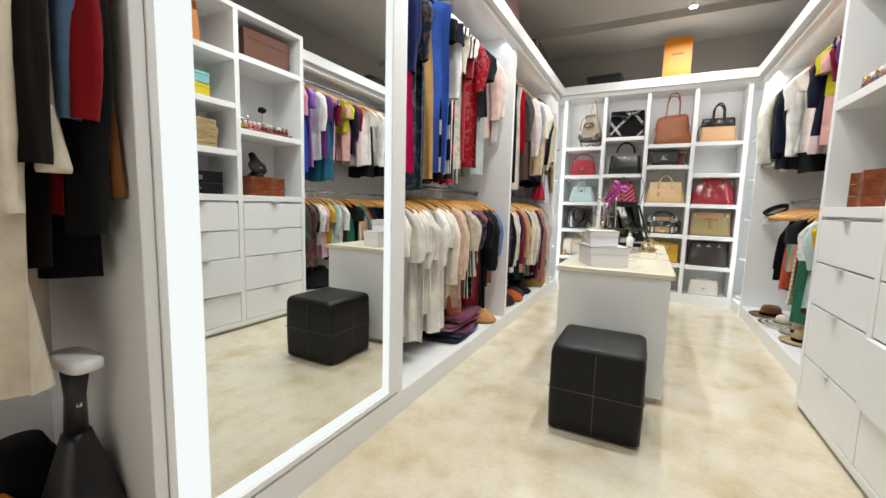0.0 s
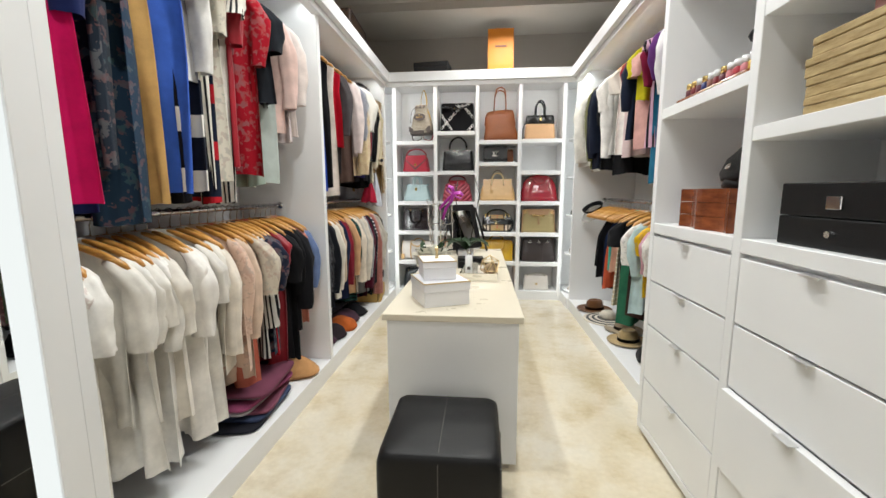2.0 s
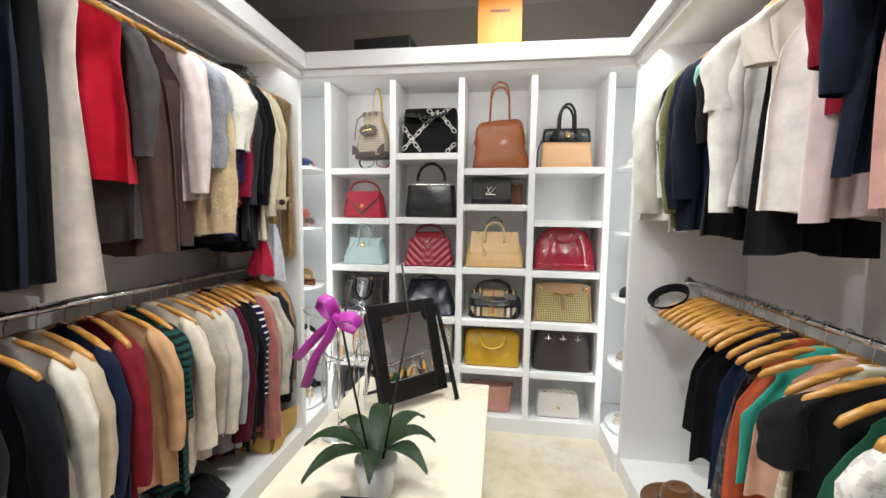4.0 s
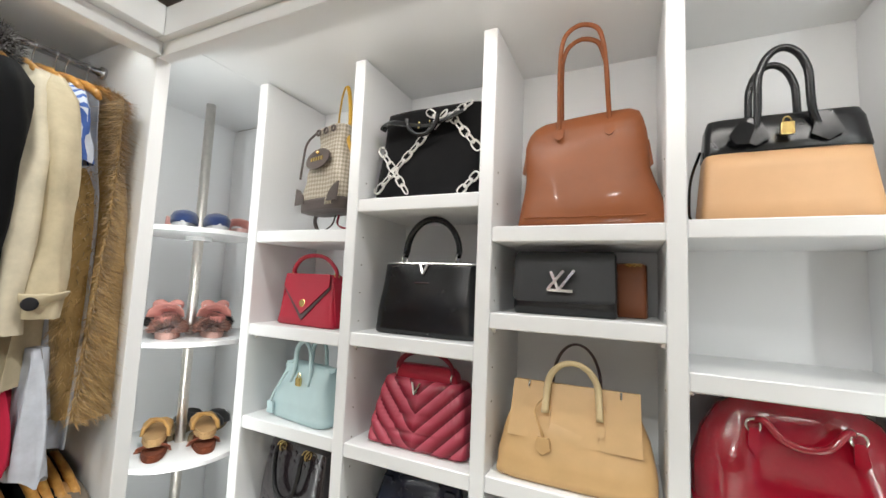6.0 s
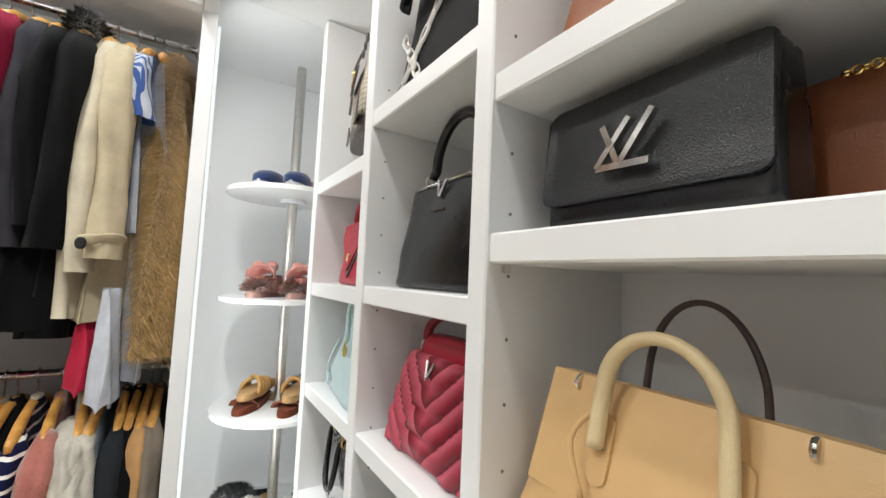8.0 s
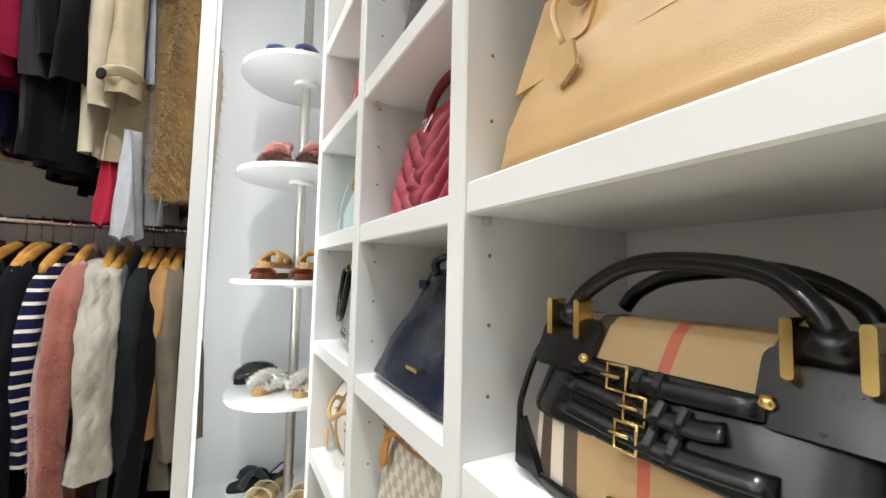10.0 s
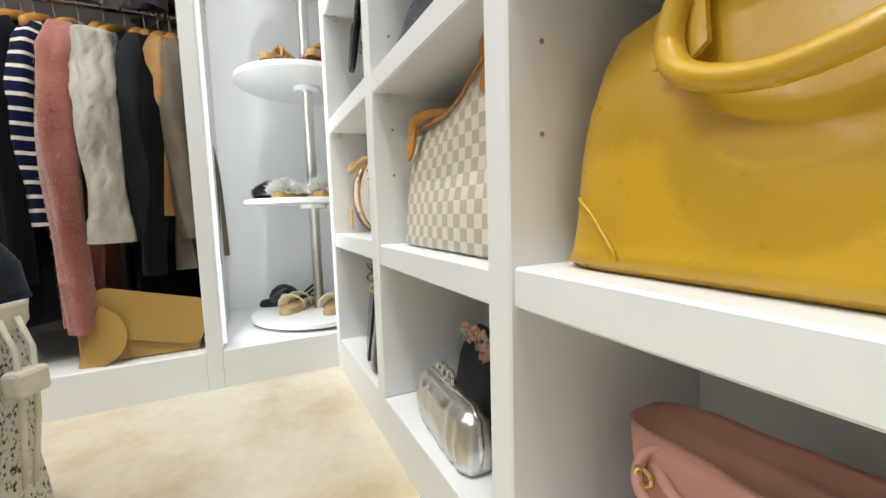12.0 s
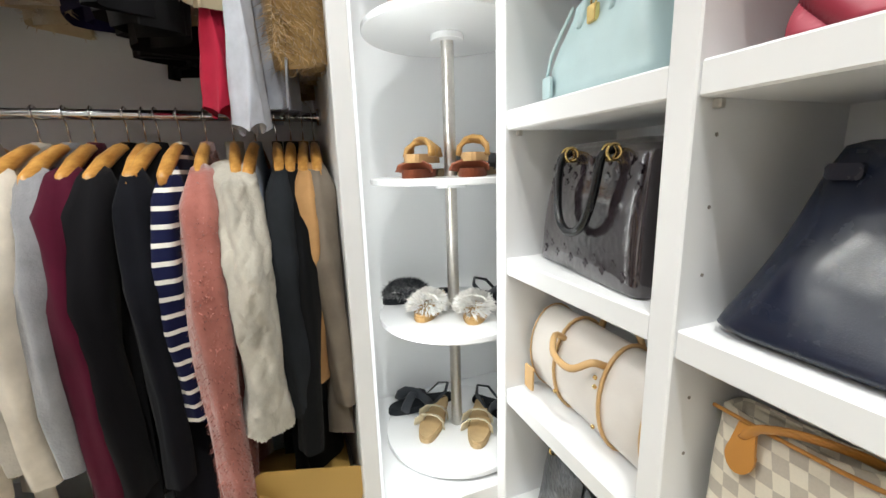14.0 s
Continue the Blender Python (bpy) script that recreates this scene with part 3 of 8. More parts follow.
def garment(x, y, z, colour, length=0.75, kind="plain", sleeve=0.0, width=0.225, thick=0.03, bulk=1.0, hanger="wood", yaw=0.0, flare=1.0, seed=0, label="", name="hanging_shirt", category="shirt", sleeve_colour=None, group="", pile=(6000, 0.026)):
    """A piece of clothing on a hanger: cloth falls in folds from the shoulders; sleeves hang at its sides."""
    rnd = random.Random(seed * 7919 + int(y * 1000))
    g = thing(name, pose(x, y, z, rnd.uniform(-1.5, 1.5), 0, yaw), label, category, group)
    make_hanger(g, hanger)
    mat = cloth_of(colour, kind)
    straps = sleeve < 0
    shoulder = 0.13 if straps else width
    table = [(0.065, 0.035), (0.085, 0.07), (0.115, shoulder * 0.62), (0.16, shoulder * 0.98), (0.19, shoulder), (0.30, width * 0.93), (max(0.31, length * 0.55), width * (0.92 + 0.06 * flare)), (length, width * (0.86 + 0.14 * flare))]
    ph = [rnd.uniform(0, 6.28) for _ in range(6)]
    nf = rnd.choice((2, 3, 3, 4))
    levels = [0.065, 0.085, 0.115, 0.16, 0.19, 0.25] + [0.25 + (length - 0.25) * k / 9 for k in range(1, 10)]
    n, rows = 48, []
    skew = rnd.uniform(-0.03, 0.03)
    for zz in levels:
        hw = lerp_table(table, zz)
        fall = min(1.0, max(0.0, (zz - 0.12) / 0.35))
        ring = []
        for k in range(n):
            a = math.tau * k / n
            c, s = math.cos(a), math.sin(a)
            u = math.copysign(abs(c) ** 0.8, c)
            t = thick * (0.45 + 0.55 * fall) * (1 - 0.55 * abs(u) ** 3)
            fold = fall * thick * 0.95 * (math.sin(nf * 3.1 * u + ph[0] + zz * 1.3) + 0.5 * math.sin(nf * 5.3 * u + ph[1] - zz * 2.1) + 0.45 * (zz / length) ** 2 * math.sin(17 * u + ph[5] + 2 * s))
            hem = 0.012 * math.sin(4 * u + ph[2]) * (zz / length) ** 4
            ring.append((u * hw + skew * fall * (zz / length), s * t + fold, -zz + hem))
        rows.append(ring)
    grid_mesh("body", rows, mat, g)
    if kind == "fur":
        fur_pile(g, rows, mat, rnd, pile[0], pile[1])
    if sleeve > 0:
        smat = cloth_of(sleeve_colour, kind) if sleeve_colour else mat
        for sd in (-1, 1):
            rows = []
            out = rnd.uniform(0.0, 0.025)
            bend = rnd.uniform(-0.02, 0.02)
            nk, nq = (90, 84) if kind == "cable" else (13, 20)
            for k in range(nk):
                f = k / (nk - 1)
                zz = 0.135 + f * sleeve
                cxx = sd * (width * 0.84 + (0.05 + out) * min(1, f * 3) - 0.015 * f * f) + bend * f
                r = (0.062 - 0.013 * f + 0.003 * math.sin(9 * f + ph[3])) * bulk
                if sleeve < 0.3:
                    r = (0.044 + 0.022 * f) * bulk
                if k == 0:
                    r *= 0.5
                ring = []
                for q in range(nq):
                    a = math.tau * q / nq
                    cr = 1 + 0.10 * math.sin(2 * a + ph[4] + 3 * f) + 0.09 * math.sin(5 * a + ph[2] - 6 * f) + 0.05 * math.sin(3 * a + 16 * f + ph[1])
                    if kind == "cable":
                        cr += 0.11 * abs(math.sin(5 * a + 0.5 * math.sin(44 * f))) + 0.045 * abs(math.sin(70 * f + 9 * a)) - 0.09 + 0.34 * f + (0.09 * (q % 2) if f > 0.88 else 0)
                    ring.append((cxx + r * cr * math.cos(a) * (0.95 - 0.1 * f), 0.6 * r * cr * math.sin(a) + 0.008 * math.sin(4 * f + ph[5]), -zz - 0.5 * r * sd * math.cos(a) * (1 - f) * 0.8))
                rows.append(ring)
            sl = grid_mesh("sleeve", rows, smat, g)
            if kind == "fur":
                fur_pile(sl, rows, smat, rnd, 3500, pile[1])
    return g


def row_of(x, z, y0, y1, items, hanger="wood", group=""):
    """Hang the listed pieces side by side along a rail."""
    n = len(items)
    for i, it in enumerate(items):
        y = y0 + (y1 - y0) * (i + 0.5) / n
        it = dict(it)
        it.setdefault("hanger", hanger)
        rnd = random.Random(i * 31 + int(z * 10))
        it.setdefault("yaw", rnd.uniform(-12, 12))
        it.setdefault("bulk", rnd.uniform(0.72, 1.15))
        it.setdefault("thick", rnd.uniform(0.022, 0.038))
        it.setdefault("flare", rnd.uniform(0.7, 1.5))
        it.setdefault("width", rnd.uniform(0.195, 0.235))
        it["length"] = it["length"] * rnd.uniform(0.95, 1.03)
        garment(x, y, z, seed=i + 1, group=group, **it)


WORDS = {"plain": "", "cable": "cable-knit ", "knit": "knitted ", "satin": "silky ", "fur": "furry ", "vstripe": "striped ", "hstripe": "striped ", "block": "colour-block ", "blockred": "colour-block ", "check": "checked ", "blueprint": "blue-patterned ", "floral": "flowered "}


def g(colour, tint, length=0.75, sleeve=0.0, kind="plain", what="top", **more):
    base = {"top": "hanging_blouse", "shirt": "hanging_shirt", "dress": "hanging_dress", "jacket": "hanging_jacket", "coat": "hanging_coat", "trousers": "hanging_trousers", "jumper": "hanging_jumper", "skirt": "hanging_skirt"}[what]
    where = more.pop("where", "on a hanger in the wardrobe")
    return dict(colour=colour, length=length, sleeve=sleeve, kind=kind, name=base, category=what, label=tint + " " + WORDS[kind] + what + " " + where, **more)


TAN_TRIM = leather("tan_trim_leather", hexc("8a5220"), 0.45)
CORD_CREAM = cloth("cream_cord", hexc("ddd2bf"), 400)
# left wardrobe, first bay: upper rail
row_of(RAIL_LX, UP_Z, 1.66, 3.08, [
    g("d01560", "hot pink", 1.14, 0.0, what="dress", width=0.25, yaw=0.0), g("1f2a5a", "navy blue", 1.14, 0.5, what="dress"), g("5b1040", "plum", 0.62, 0.25, "satin", "top"),
    g("27303c", "dark slate", 1.08, 0.4, "floral", "dress"), g("2b4258", "dark teal", 1.17, 0, "floral", "dress", width=0.205), g("d0a668", "tan", 1.17, 0.0, what="trousers", width=0.20, thick=0.022, yaw=0.0),
    g("3f66c5", "cornflower blue", 1.17, 0.0, what="dress", width=0.298, bulk=1.15, thick=0.04, flare=1.2, yaw=0.0), g("17171c", "black", 1.17, 0.2, "block", "dress"), g("e6e4e0", "white", 0.67, 0.5, what="shirt"),
    g("1b2030", "navy and white", 1.14, 0.2, "block", "dress"), g("e8e3da", "white", 1.12, 0.1, "vstripe", "dress"), g("1c2438", "navy and red", 1.16, 0, "blockred", "dress"),
    g("d9d3c4", "cream", 1.08, 0.3, "floral", "top"), g("e5e0d8", "white", 1.14, 0.2, "vstripe", "shirt"), g("a51d2d", "dark red", 0.97, 0.3, "satin", "dress"),
    g("9a1424", "crimson", 1.0, 0.35, "floral", "dress", width=0.235), g("b3202f", "red", 0.84, 0.25, "floral", "dress"), g("9fb0a4", "pale sage", 1.03, -1, "satin", "dress"),
    g("22262c", "black", 0.67, 0.25, what="top"), g("b9c4bf", "pale grey-green", 1.03, 0.0, "satin", "dress"), g("e2c4bb", "blush pink", 0.78, 0.5, what="shirt"),
    g("d8cbcb", "pale pink", 0.81, 0.5, what="jacket"), g("e4d9d4", "cream pink", 0.78, 0.45, what="jacket")], "velvet", "clothes on the upper rail")
# first bay: lower rail
row_of(RAIL_LX, LOW_Z, 1.65, 3.2, [
    g("e9e6e0", "white", 0.70, 0.2, "floral", "top"), g("edeae4", "white", 0.88, 0.25, what="dress"), g("e6e2da", "off-white", 0.70, 0.3, what="shirt"), g("efece6", "white", 0.90, 0.3, what="shirt"),
    g("e8e4dc", "white", 0.79, 0.25, "satin", "top"), g("f0ede8", "white", 0.96, 0.35, what="dress"), g("e4ded4", "ivory", 0.81, 0.3, what="shirt"), g("ece8e2", "white", 0.90, 0.2, what="top"),
    g("eeeae4", "white", 0.75, 0.35, "satin", "shirt"), g("e9e5de", "white", 0.93, 0.25, what="dress"), g("ebe6dc", "cream", 0.79, 0.5, what="shirt"), g("e8ded0", "cream", 0.75, 0.5, what="shirt"),
    g("d6b8a4", "blush", 0.73, 0.45, "floral", "top"), g("e2c9b4", "peach", 0.85, 0.5, what="top"), g("c9705c", "coral", 0.96, -1, what="dress"), g("c9bfae", "beige", 0.68, 0.3, "floral", "top"),
    g("d8d6d2", "black and white", 0.85, 0.5, "vstripe", "shirt"), g("23283a", "navy", 0.79, 0.3, "floral", "top"), g("b51f2e", "red", 0.81, 0.2, what="top"), g("8e1826", "dark red", 0.96, 0.2, "satin", "dress"),
    g("18181b", "black", 0.96, 0.3, what="dress"), g("141417", "black", 0.96, 0.4, what="top"), g("1a1a1e", "black", 0.79, 0.5, what="jumper"), g("e0d8cd", "cream", 0.73, 0.5, "knit", "jumper"),
    g("c98878", "dusty coral", 0.79, 0.5, what="jumper"), g("6c7fa8", "soft blue", 0.62, 0.4, what="shirt")], "wood", "clothes on the lower rail")
# second bay: upper rail
row_of(RAIL_LX, UP_Z, 3.33, 4.31, [
    g("2448b0", "royal blue", 1.1, 0.0, what="trousers", width=0.25), g("16181c", "black", 0.9, -1, what="trousers"), g("1b2030", "dark navy", 1.12, 0, what="trousers"), g("141518", "black", 1.1, 0, what="trousers"),
    g("d9cdc4", "pale pink", 1.1, 0, what="trousers"), g("b8142c", "bright red", 0.75, 0, what="trousers"), g("4a4648", "charcoal", 1.0, 0.5, what="coat"), g("54413a", "dark brown", 1.05, -1, what="dress"),
    g("4c3c38", "dark brown", 0.98, -1, what="dress"), g("d8c9c6", "pale pink", 0.82, 0.62, what="coat")], "wood", "coats on the upper rail")
FAR_UPPER = (4.345, 4.385, 4.43, 4.485, 4.535, 4.595, 4.64, 4.69, 4.755, 4.81, 4.862, 4.89, 4.945)
for y, it in zip(FAR_UPPER, [
    g("8d8f99", "blue-grey", 0.72, 0.5, "fur", "jacket", thick=0.05, bulk=1.6, pile=(14000, 0.013)), g("cdb491", "honey beige", 0.95, 0.8, "fur", "coat", thick=0.045, bulk=1.3, pile=(14000, 0.012)),
    g("e9e4da", "white", 0.55, 0.40, "fur", "jacket", width=0.25, thick=0.05, bulk=1.75, pile=(14000, 0.010)), g("2a2450", "deep purple", 0.95, 0.55, what="coat"),
    g("8e1a3a", "raspberry red", 0.8, 0.62, what="coat", thick=0.04, bulk=1.15), g("333238", "charcoal", 1.0, 0.66, what="coat", thick=0.04, bulk=1.1), g("0e0e11", "black", 1.02, 0.6, what="coat", thick=0.04),
    g("0b0b0d", "black fur-collared", 1.05, 0.66, what="coat", thick=0.05, bulk=1.35), g("cdc3ad", "beige", 1.0, 0.72, what="coat", thick=0.045, bulk=1.15), g("c3b69a", "pale beige trench", 1.0, 0.68, what="coat", thick=0.045, bulk=1.25),
    g("c9d0dc", "white", 0.72, 0.24, "blueprint", "shirt", width=0.21, bulk=0.9, thick=0.02), g("c6cad6", "pale grey pleated", 1.18, 0.0, what="shirt", thick=0.03, width=0.21),
    g("a98a58", "tawny brown", 1.1, 0.0, "fur", "coat", width=0.27, thick=0.045, pile=(34000, 0.028))]):
    garment(RAIL_LX, y, UP_Z, seed=int(y * 100), group="coats on the upper rail", yaw=random.Random(y).uniform(-4, 4), **it)
# second bay: lower rail
row_of(RAIL_LX, LOW_Z, 3.33, 4.33, [
    g("4a4c52", "grey mottled", 0.7, 0.5, "fur", "jacket"), g("17181c", "black", 0.8, 0.5, what="jacket"), g("191b22", "black", 0.8, 0.55, what="jacket"), g("e0d9cd", "cream", 0.75, 0.55, what="jacket"),
    g("cbb9a4", "beige", 0.7, 0.5, what="jumper"), g("1d2440", "navy", 0.78, 0.55, what="jacket"), g("7b1f2c", "wine red", 0.8, 0.55, what="jumper"), g("cfa47c", "camel", 0.8, 0.5, what="coat"),
    g("1e4a46", "dark green", 0.9, 0.4, "check", "coat"), g("e3d6c4", "cream", 0.85, 0.6, what="coat"), g("b9b2a6", "grey", 0.85, 0.6, "knit", "jumper")], "wood", "coats on the lower rail")
NEAR_CORNER = (4.37, 4.425, 4.475, 4.54, 4.575, 4.602, 4.648, 4.706, 4.768, 4.82, 4.872, 4.91, 4.942, 4.968)
for y, it in zip(NEAR_CORNER, [
    g("d9d0c2", "cream", 0.8, 0.62, what="jumper", bulk=1.0), g("8c8c90", "silver grey", 0.9, 0.6, "knit", "jumper"),
    g("4c0f26", "burgundy", 0.95, 0.72, what="coat", bulk=1.3), g("0d0c10", "black", 0.95, 0.7, what="coat", bulk=1.2), g("d8d3c6", "cream", 0.6, 0.4, what="top", bulk=0.5, width=0.2), g("0f1017", "black", 0.95, 0.7, what="coat", bulk=0.95),
    g("14183a", "navy and white", 0.72, 0.55, "hstripe", "jumper", bulk=0.9, width=0.205), g("985c52", "dusty pink", 0.96, 0.84, "fur", "coat", bulk=1.15, width=0.24, thick=0.035, pile=(14000, 0.006)), g("bdb8ac", "cream", 0.64, 0.60, "cable", "jumper", width=0.225, thick=0.05, bulk=1.35), g("a9b8c8", "pale blue", 0.62, 0.5, what="shirt", width=0.2, bulk=0.8),
    g("23262a", "dark grey", 0.74, 0.6, what="jacket", bulk=1.1), g("0e0f11", "black", 0.98, 0.7, what="coat", thick=0.045), g("b98f60", "camel", 0.64, 0.53, what="jacket"), g("7a7064", "taupe", 0.82, 0.6, what="coat")]):
    garment(RAIL_LX, y, LOW_Z, seed=int(y * 100), group="coats on the lower rail", yaw=random.Random(y).uniform(-5, 5), **it)
# right wardrobe: upper rail, from the far end
for y, it in zip((4.975, 4.918, 4.80, 4.752, 4.69, 4.60, 4.545, 4.495, 4.445, 4.395), [
    g("1d2030", "dark navy", 0.8, 0.58, what="jacket", bulk=0.7), g("d6d2ca", "white", 0.84, 0.68, what="jacket", bulk=1.9, thick=0.055, width=0.265), g("141518", "black", 0.85, 0.6, what="jacket", bulk=0.8),
    g("d9d6d0", "white", 0.9, 0.6, what="shirt", bulk=0.7), g("62622f", "olive", 0.88, 0.68, "fur", "jacket", pile=(12000, 0.008), bulk=1.15, width=0.235), g("171b2a", "dark navy", 0.9, 0.66, what="coat", bulk=1.2, thick=0.04, width=0.225),
    g("1a2030", "dark navy", 0.88, 0.62, what="jacket", bulk=1.1), g("141c50", "royal blue", 0.86, 0.0, what="dress", width=0.20), g("8fd0bc", "mint green", 0.42, 0.2, "satin", "top", bulk=0.9, width=0.20), g("141417", "black", 0.92, 0.4, what="jacket", width=0.21)]):
    garment(RAIL_RX, y, UP_Z, seed=int(y * 100), group="clothes on the upper rail", yaw=random.Random(y).uniform(-4, 4), **it)
row_of(RAIL_RX, UP_Z, 4.35, 2.9, [
    g("ebe8e4", "white", 0.8, 0.68, what="shirt"), g("e6e2dc", "white", 0.62, 0.3, what="shirt"), g("18181b", "black", 1.0, -1, what="dress"), g("d8cfc4", "beige", 0.85, 0.2, "satin", "top"),
    g("ece6e2", "white", 0.8, -1, what="top"), g("e0c8c8", "pale pink", 0.85, -1, "satin", "top"), g("8e1a2a", "dark red", 0.6, 0.3, what="top"), g("1d2436", "navy", 0.75, 0.4, what="top"),
    g("d8a8a0", "salmon", 0.8, 0.2, what="top"), g("b9b020", "mustard", 0.5, 0.2, what="top"), g("7f1d3a", "maroon", 0.8, 0.3, what="top"), g("c9a0b4", "pink", 0.85, 0.1, "vstripe", "dress"),
    g("2a6a88", "teal blue", 1.08, -1, what="dress"), g("5a2f6a", "purple", 0.8, 0.3, what="top"), g("e2e0de", "white", 0.85, 0.4, what="shirt"), g("8a5fa8", "violet", 0.9, 0.2, what="dress"),
    g("2a48b8", "cobalt blue", 1.0, 0.3, what="dress"), g("d88ca0", "rose pink", 0.6, 0.3, what="top")], "wood", "clothes on the upper rail")
# right wardrobe: lower rail
row_of(RAIL_RX, LOW_Z, 4.5, 2.9, [
    g("141416", "black", 0.62, -1, what="trousers"), g("1a1a1f", "black", 0.7, -1, what="trousers"), g("22304e", "denim blue", 0.72, -1, what="trousers"), g("2a2a30", "patterned black", 0.74, -1, "floral", "trousers"),
    g("c0583c", "rust orange", 0.76, -1, what="trousers"), g("3fb0a0", "turquoise", 0.55, -1, what="skirt"), g("e4b8a4", "peach", 0.6, -1, what="skirt"), g("d9cdb0", "cream and black", 0.8, -1, "hstripe", "trousers"),
    g("1d1d20", "black", 0.7, 0.2, what="top"), g("2f6a50", "green", 0.9, -1, what="trousers"), g("3a2a26", "dark brown", 0.8, -1, what="trousers"), g("e6e2dc", "white", 0.65, 0.3, "floral", "top"),
    g("b8cfd0", "pale aqua", 0.72, 0.35, what="shirt"), g("d8b020", "yellow", 0.6, 0.2, "floral", "top"), g("c89aa4", "dusty pink", 0.75, 0.3, what="top"), g("e0dcd4", "white", 0.6, 0.3, "floral", "top"),
    g("1c1a1c", "black", 0.9, 0.3, what="dress"), g("5a3a3c", "brown", 0.8, 0.3, "floral", "top"), g("3c4a30", "olive", 0.8, 0.4, "floral", "top")], "wood", "clothes on the lower rail")
# near wardrobe
for y, it in zip((0.225, 0.262, 0.30, 0.335, 0.365, 0.40), [
    g("e2d6c4", "cream", 1.42, 0.9, what="coat", thick=0.045, bulk=1.2), g("4a1028", "burgundy", 1.0, 0.6, what="coat"), g("16120f", "dark brown", 1.15, 0.8, what="coat"),
    g("55708e", "denim blue", 0.92, 0.7, what="jacket"), g("7e1018", "dark red", 1.05, 0.7, what="jacket"), g("0e0e10", "black", 1.18, 0.95, what="coat", bulk=1.2)]):
    garment(RAIL_LX, y, 2.1, seed=int(y * 1000), group="coats by the entrance", yaw=random.Random(y).uniform(-4, 4), **it)
s_trim = thing("leather_belt", pose(-1.13, 0.418, 2.02), "tan brown leather trim hanging beside the black coat", "belt")
part("strap", tube(bmesh.new(), curve([(0, 0, 0), (0.012, 0.004, -0.3), (0.004, -0.006, -0.6), (0.02, 0.004, -0.92)]), 0.014, 8, flat=0.25), TAN_TRIM, s_trim, smooth=True)
tassel = thing("tassel_cord", pose(-1.12, 0.31, 1.95), "cream cord with a bell-shaped tassel hanging among the coats", "tassel")
part("cord", tube(bmesh.new(), [(0, 0, 0), (0.004, 0, -0.35), (0, 0, -0.66)], 0.011, 8), CORD_CREAM, tassel, smooth=True)
part("tassel_bell", loft(bmesh.new(), [(-0.80, 0.030, 0.028, 2, 0, 0), (-0.79, 0.034, 0.03, 2, 0, 0), (-0.73, 0.022, 0.02, 2, 0, 0), (-0.66, 0.010, 0.010, 2, 0, 0)], 20), CORD_CREAM, tassel, "cream bell-shaped tassel", True)

# cuff strap and dark button on the trench sleeve, fur collar on the black coat
for ob in [o for o in scene.objects if o.parent is None and o.name.startswith("hanging_coat")]:
    if "trench" in ob["label"]:
        cuff = part("cuff_strap", tube(bmesh.new(), [(0.262 + 0.068 * math.cos(a), 0.048 * math.sin(a), -0.76 + 0.006 * math.sin(2 * a)) for a in [math.tau * k / 24 for k in range(24)]], 0.016, 8, closed=True, flat=0.22), cloth_of("c3b69a"), ob, "buttoned cuff strap", True)
        part("button", loft(bmesh.new(), [(-0.003, 0.012, 0.012, 2, 0, 0), (0, 0.017, 0.017, 2, 0, 0), (0.004, 0.017, 0.017, 2, 0, 0), (0.005, 0.011, 0.011, 2, 0, 0)], 20), DARK_HANGER, cuff, "dark round button", True).matrix_basis = pose(0.318, -0.035, -0.775, 90, 0, 50)
    if "fur-collared" in ob["label"]:
        vs, fs, rnd = [], [], random.Random(77)
        for _ in range(2600):
            th, ph = rnd.uniform(0, math.tau), rnd.uniform(-1.2, 1.5)
            d = Vector((math.cos(th) * math.cos(ph), math.sin(th) * math.cos(ph), math.sin(ph)))
            q = Vector((0.06 + d.x * 0.15, d.y * 0.045, -0.11 + d.z * 0.07))
            tip = q + (d + Vector((rnd.uniform(-0.5, 0.5), rnd.uniform(-0.5, 0.5), rnd.uniform(-0.7, 0.2)))) * 0.026
            side = d.orthogonal().normalized() * 0.003
            n0 = len(vs)
            vs += [q - side, q + side, tip]
            fs.append((n0, n0 + 1, n0 + 2))
        me = bpy.data.meshes.new("fur_collar")
        me.from_pydata(vs, [], fs)
        me.materials.append(cloth_of("14100f", "fur"))
        fc = new("fur_collar", me)
        fc.parent = ob
        fc["label"] = "fluffy black fur collar"


# ---- handbags ----
def dense(sections, k=4):
    """More levels between the given sections, for even shading."""
    out = []
    for a, b in zip(sections, sections[1:]):
        for i in range(k):
            f = i / k
            out.append(tuple(u + (v - u) * f for u, v in zip(a, b)))
    return out + [sections[-1]]


def plate(bm, pts, yf, t=0.004):
    """A thin plate of outline pts (x, z) that follows the front y = yf(z), t thick towards the viewer."""
    a = [bm.verts.new((x, yf(z), z)) for x, z in pts]
    b = [bm.verts.new((x, yf(z) - t, z)) for x, z in pts]
    bm.faces.new(a)
    bm.faces.new(b[::-1])
    n = len(pts)
    for i in range(n):
        bm.faces.new((a[i], b[i], b[(i + 1) % n], a[(i + 1) % n]))
    return bm


def ellipse(cx, cz, rx, rz, n=24):
    return [(cx + rx * math.cos(math.tau * i / n), cz + rz * math.sin(math.tau * i / n)) for i in range(n)]


def round_rect(x0, x1, z0, z1, r=0.008, n=4):
    pts = []
    for cx, cz, a0 in ((x1 - r, z1 - r, 0), (x0 + r, z1 - r, 90), (x0 + r, z0 + r, 180), (x1 - r, z0 + r, 270)):
        for i in range(n + 1):
            a = radians(a0 + 90 * i / n)
            pts.append((cx + r * math.cos(a), cz + r * math.sin(a)))
    return pts


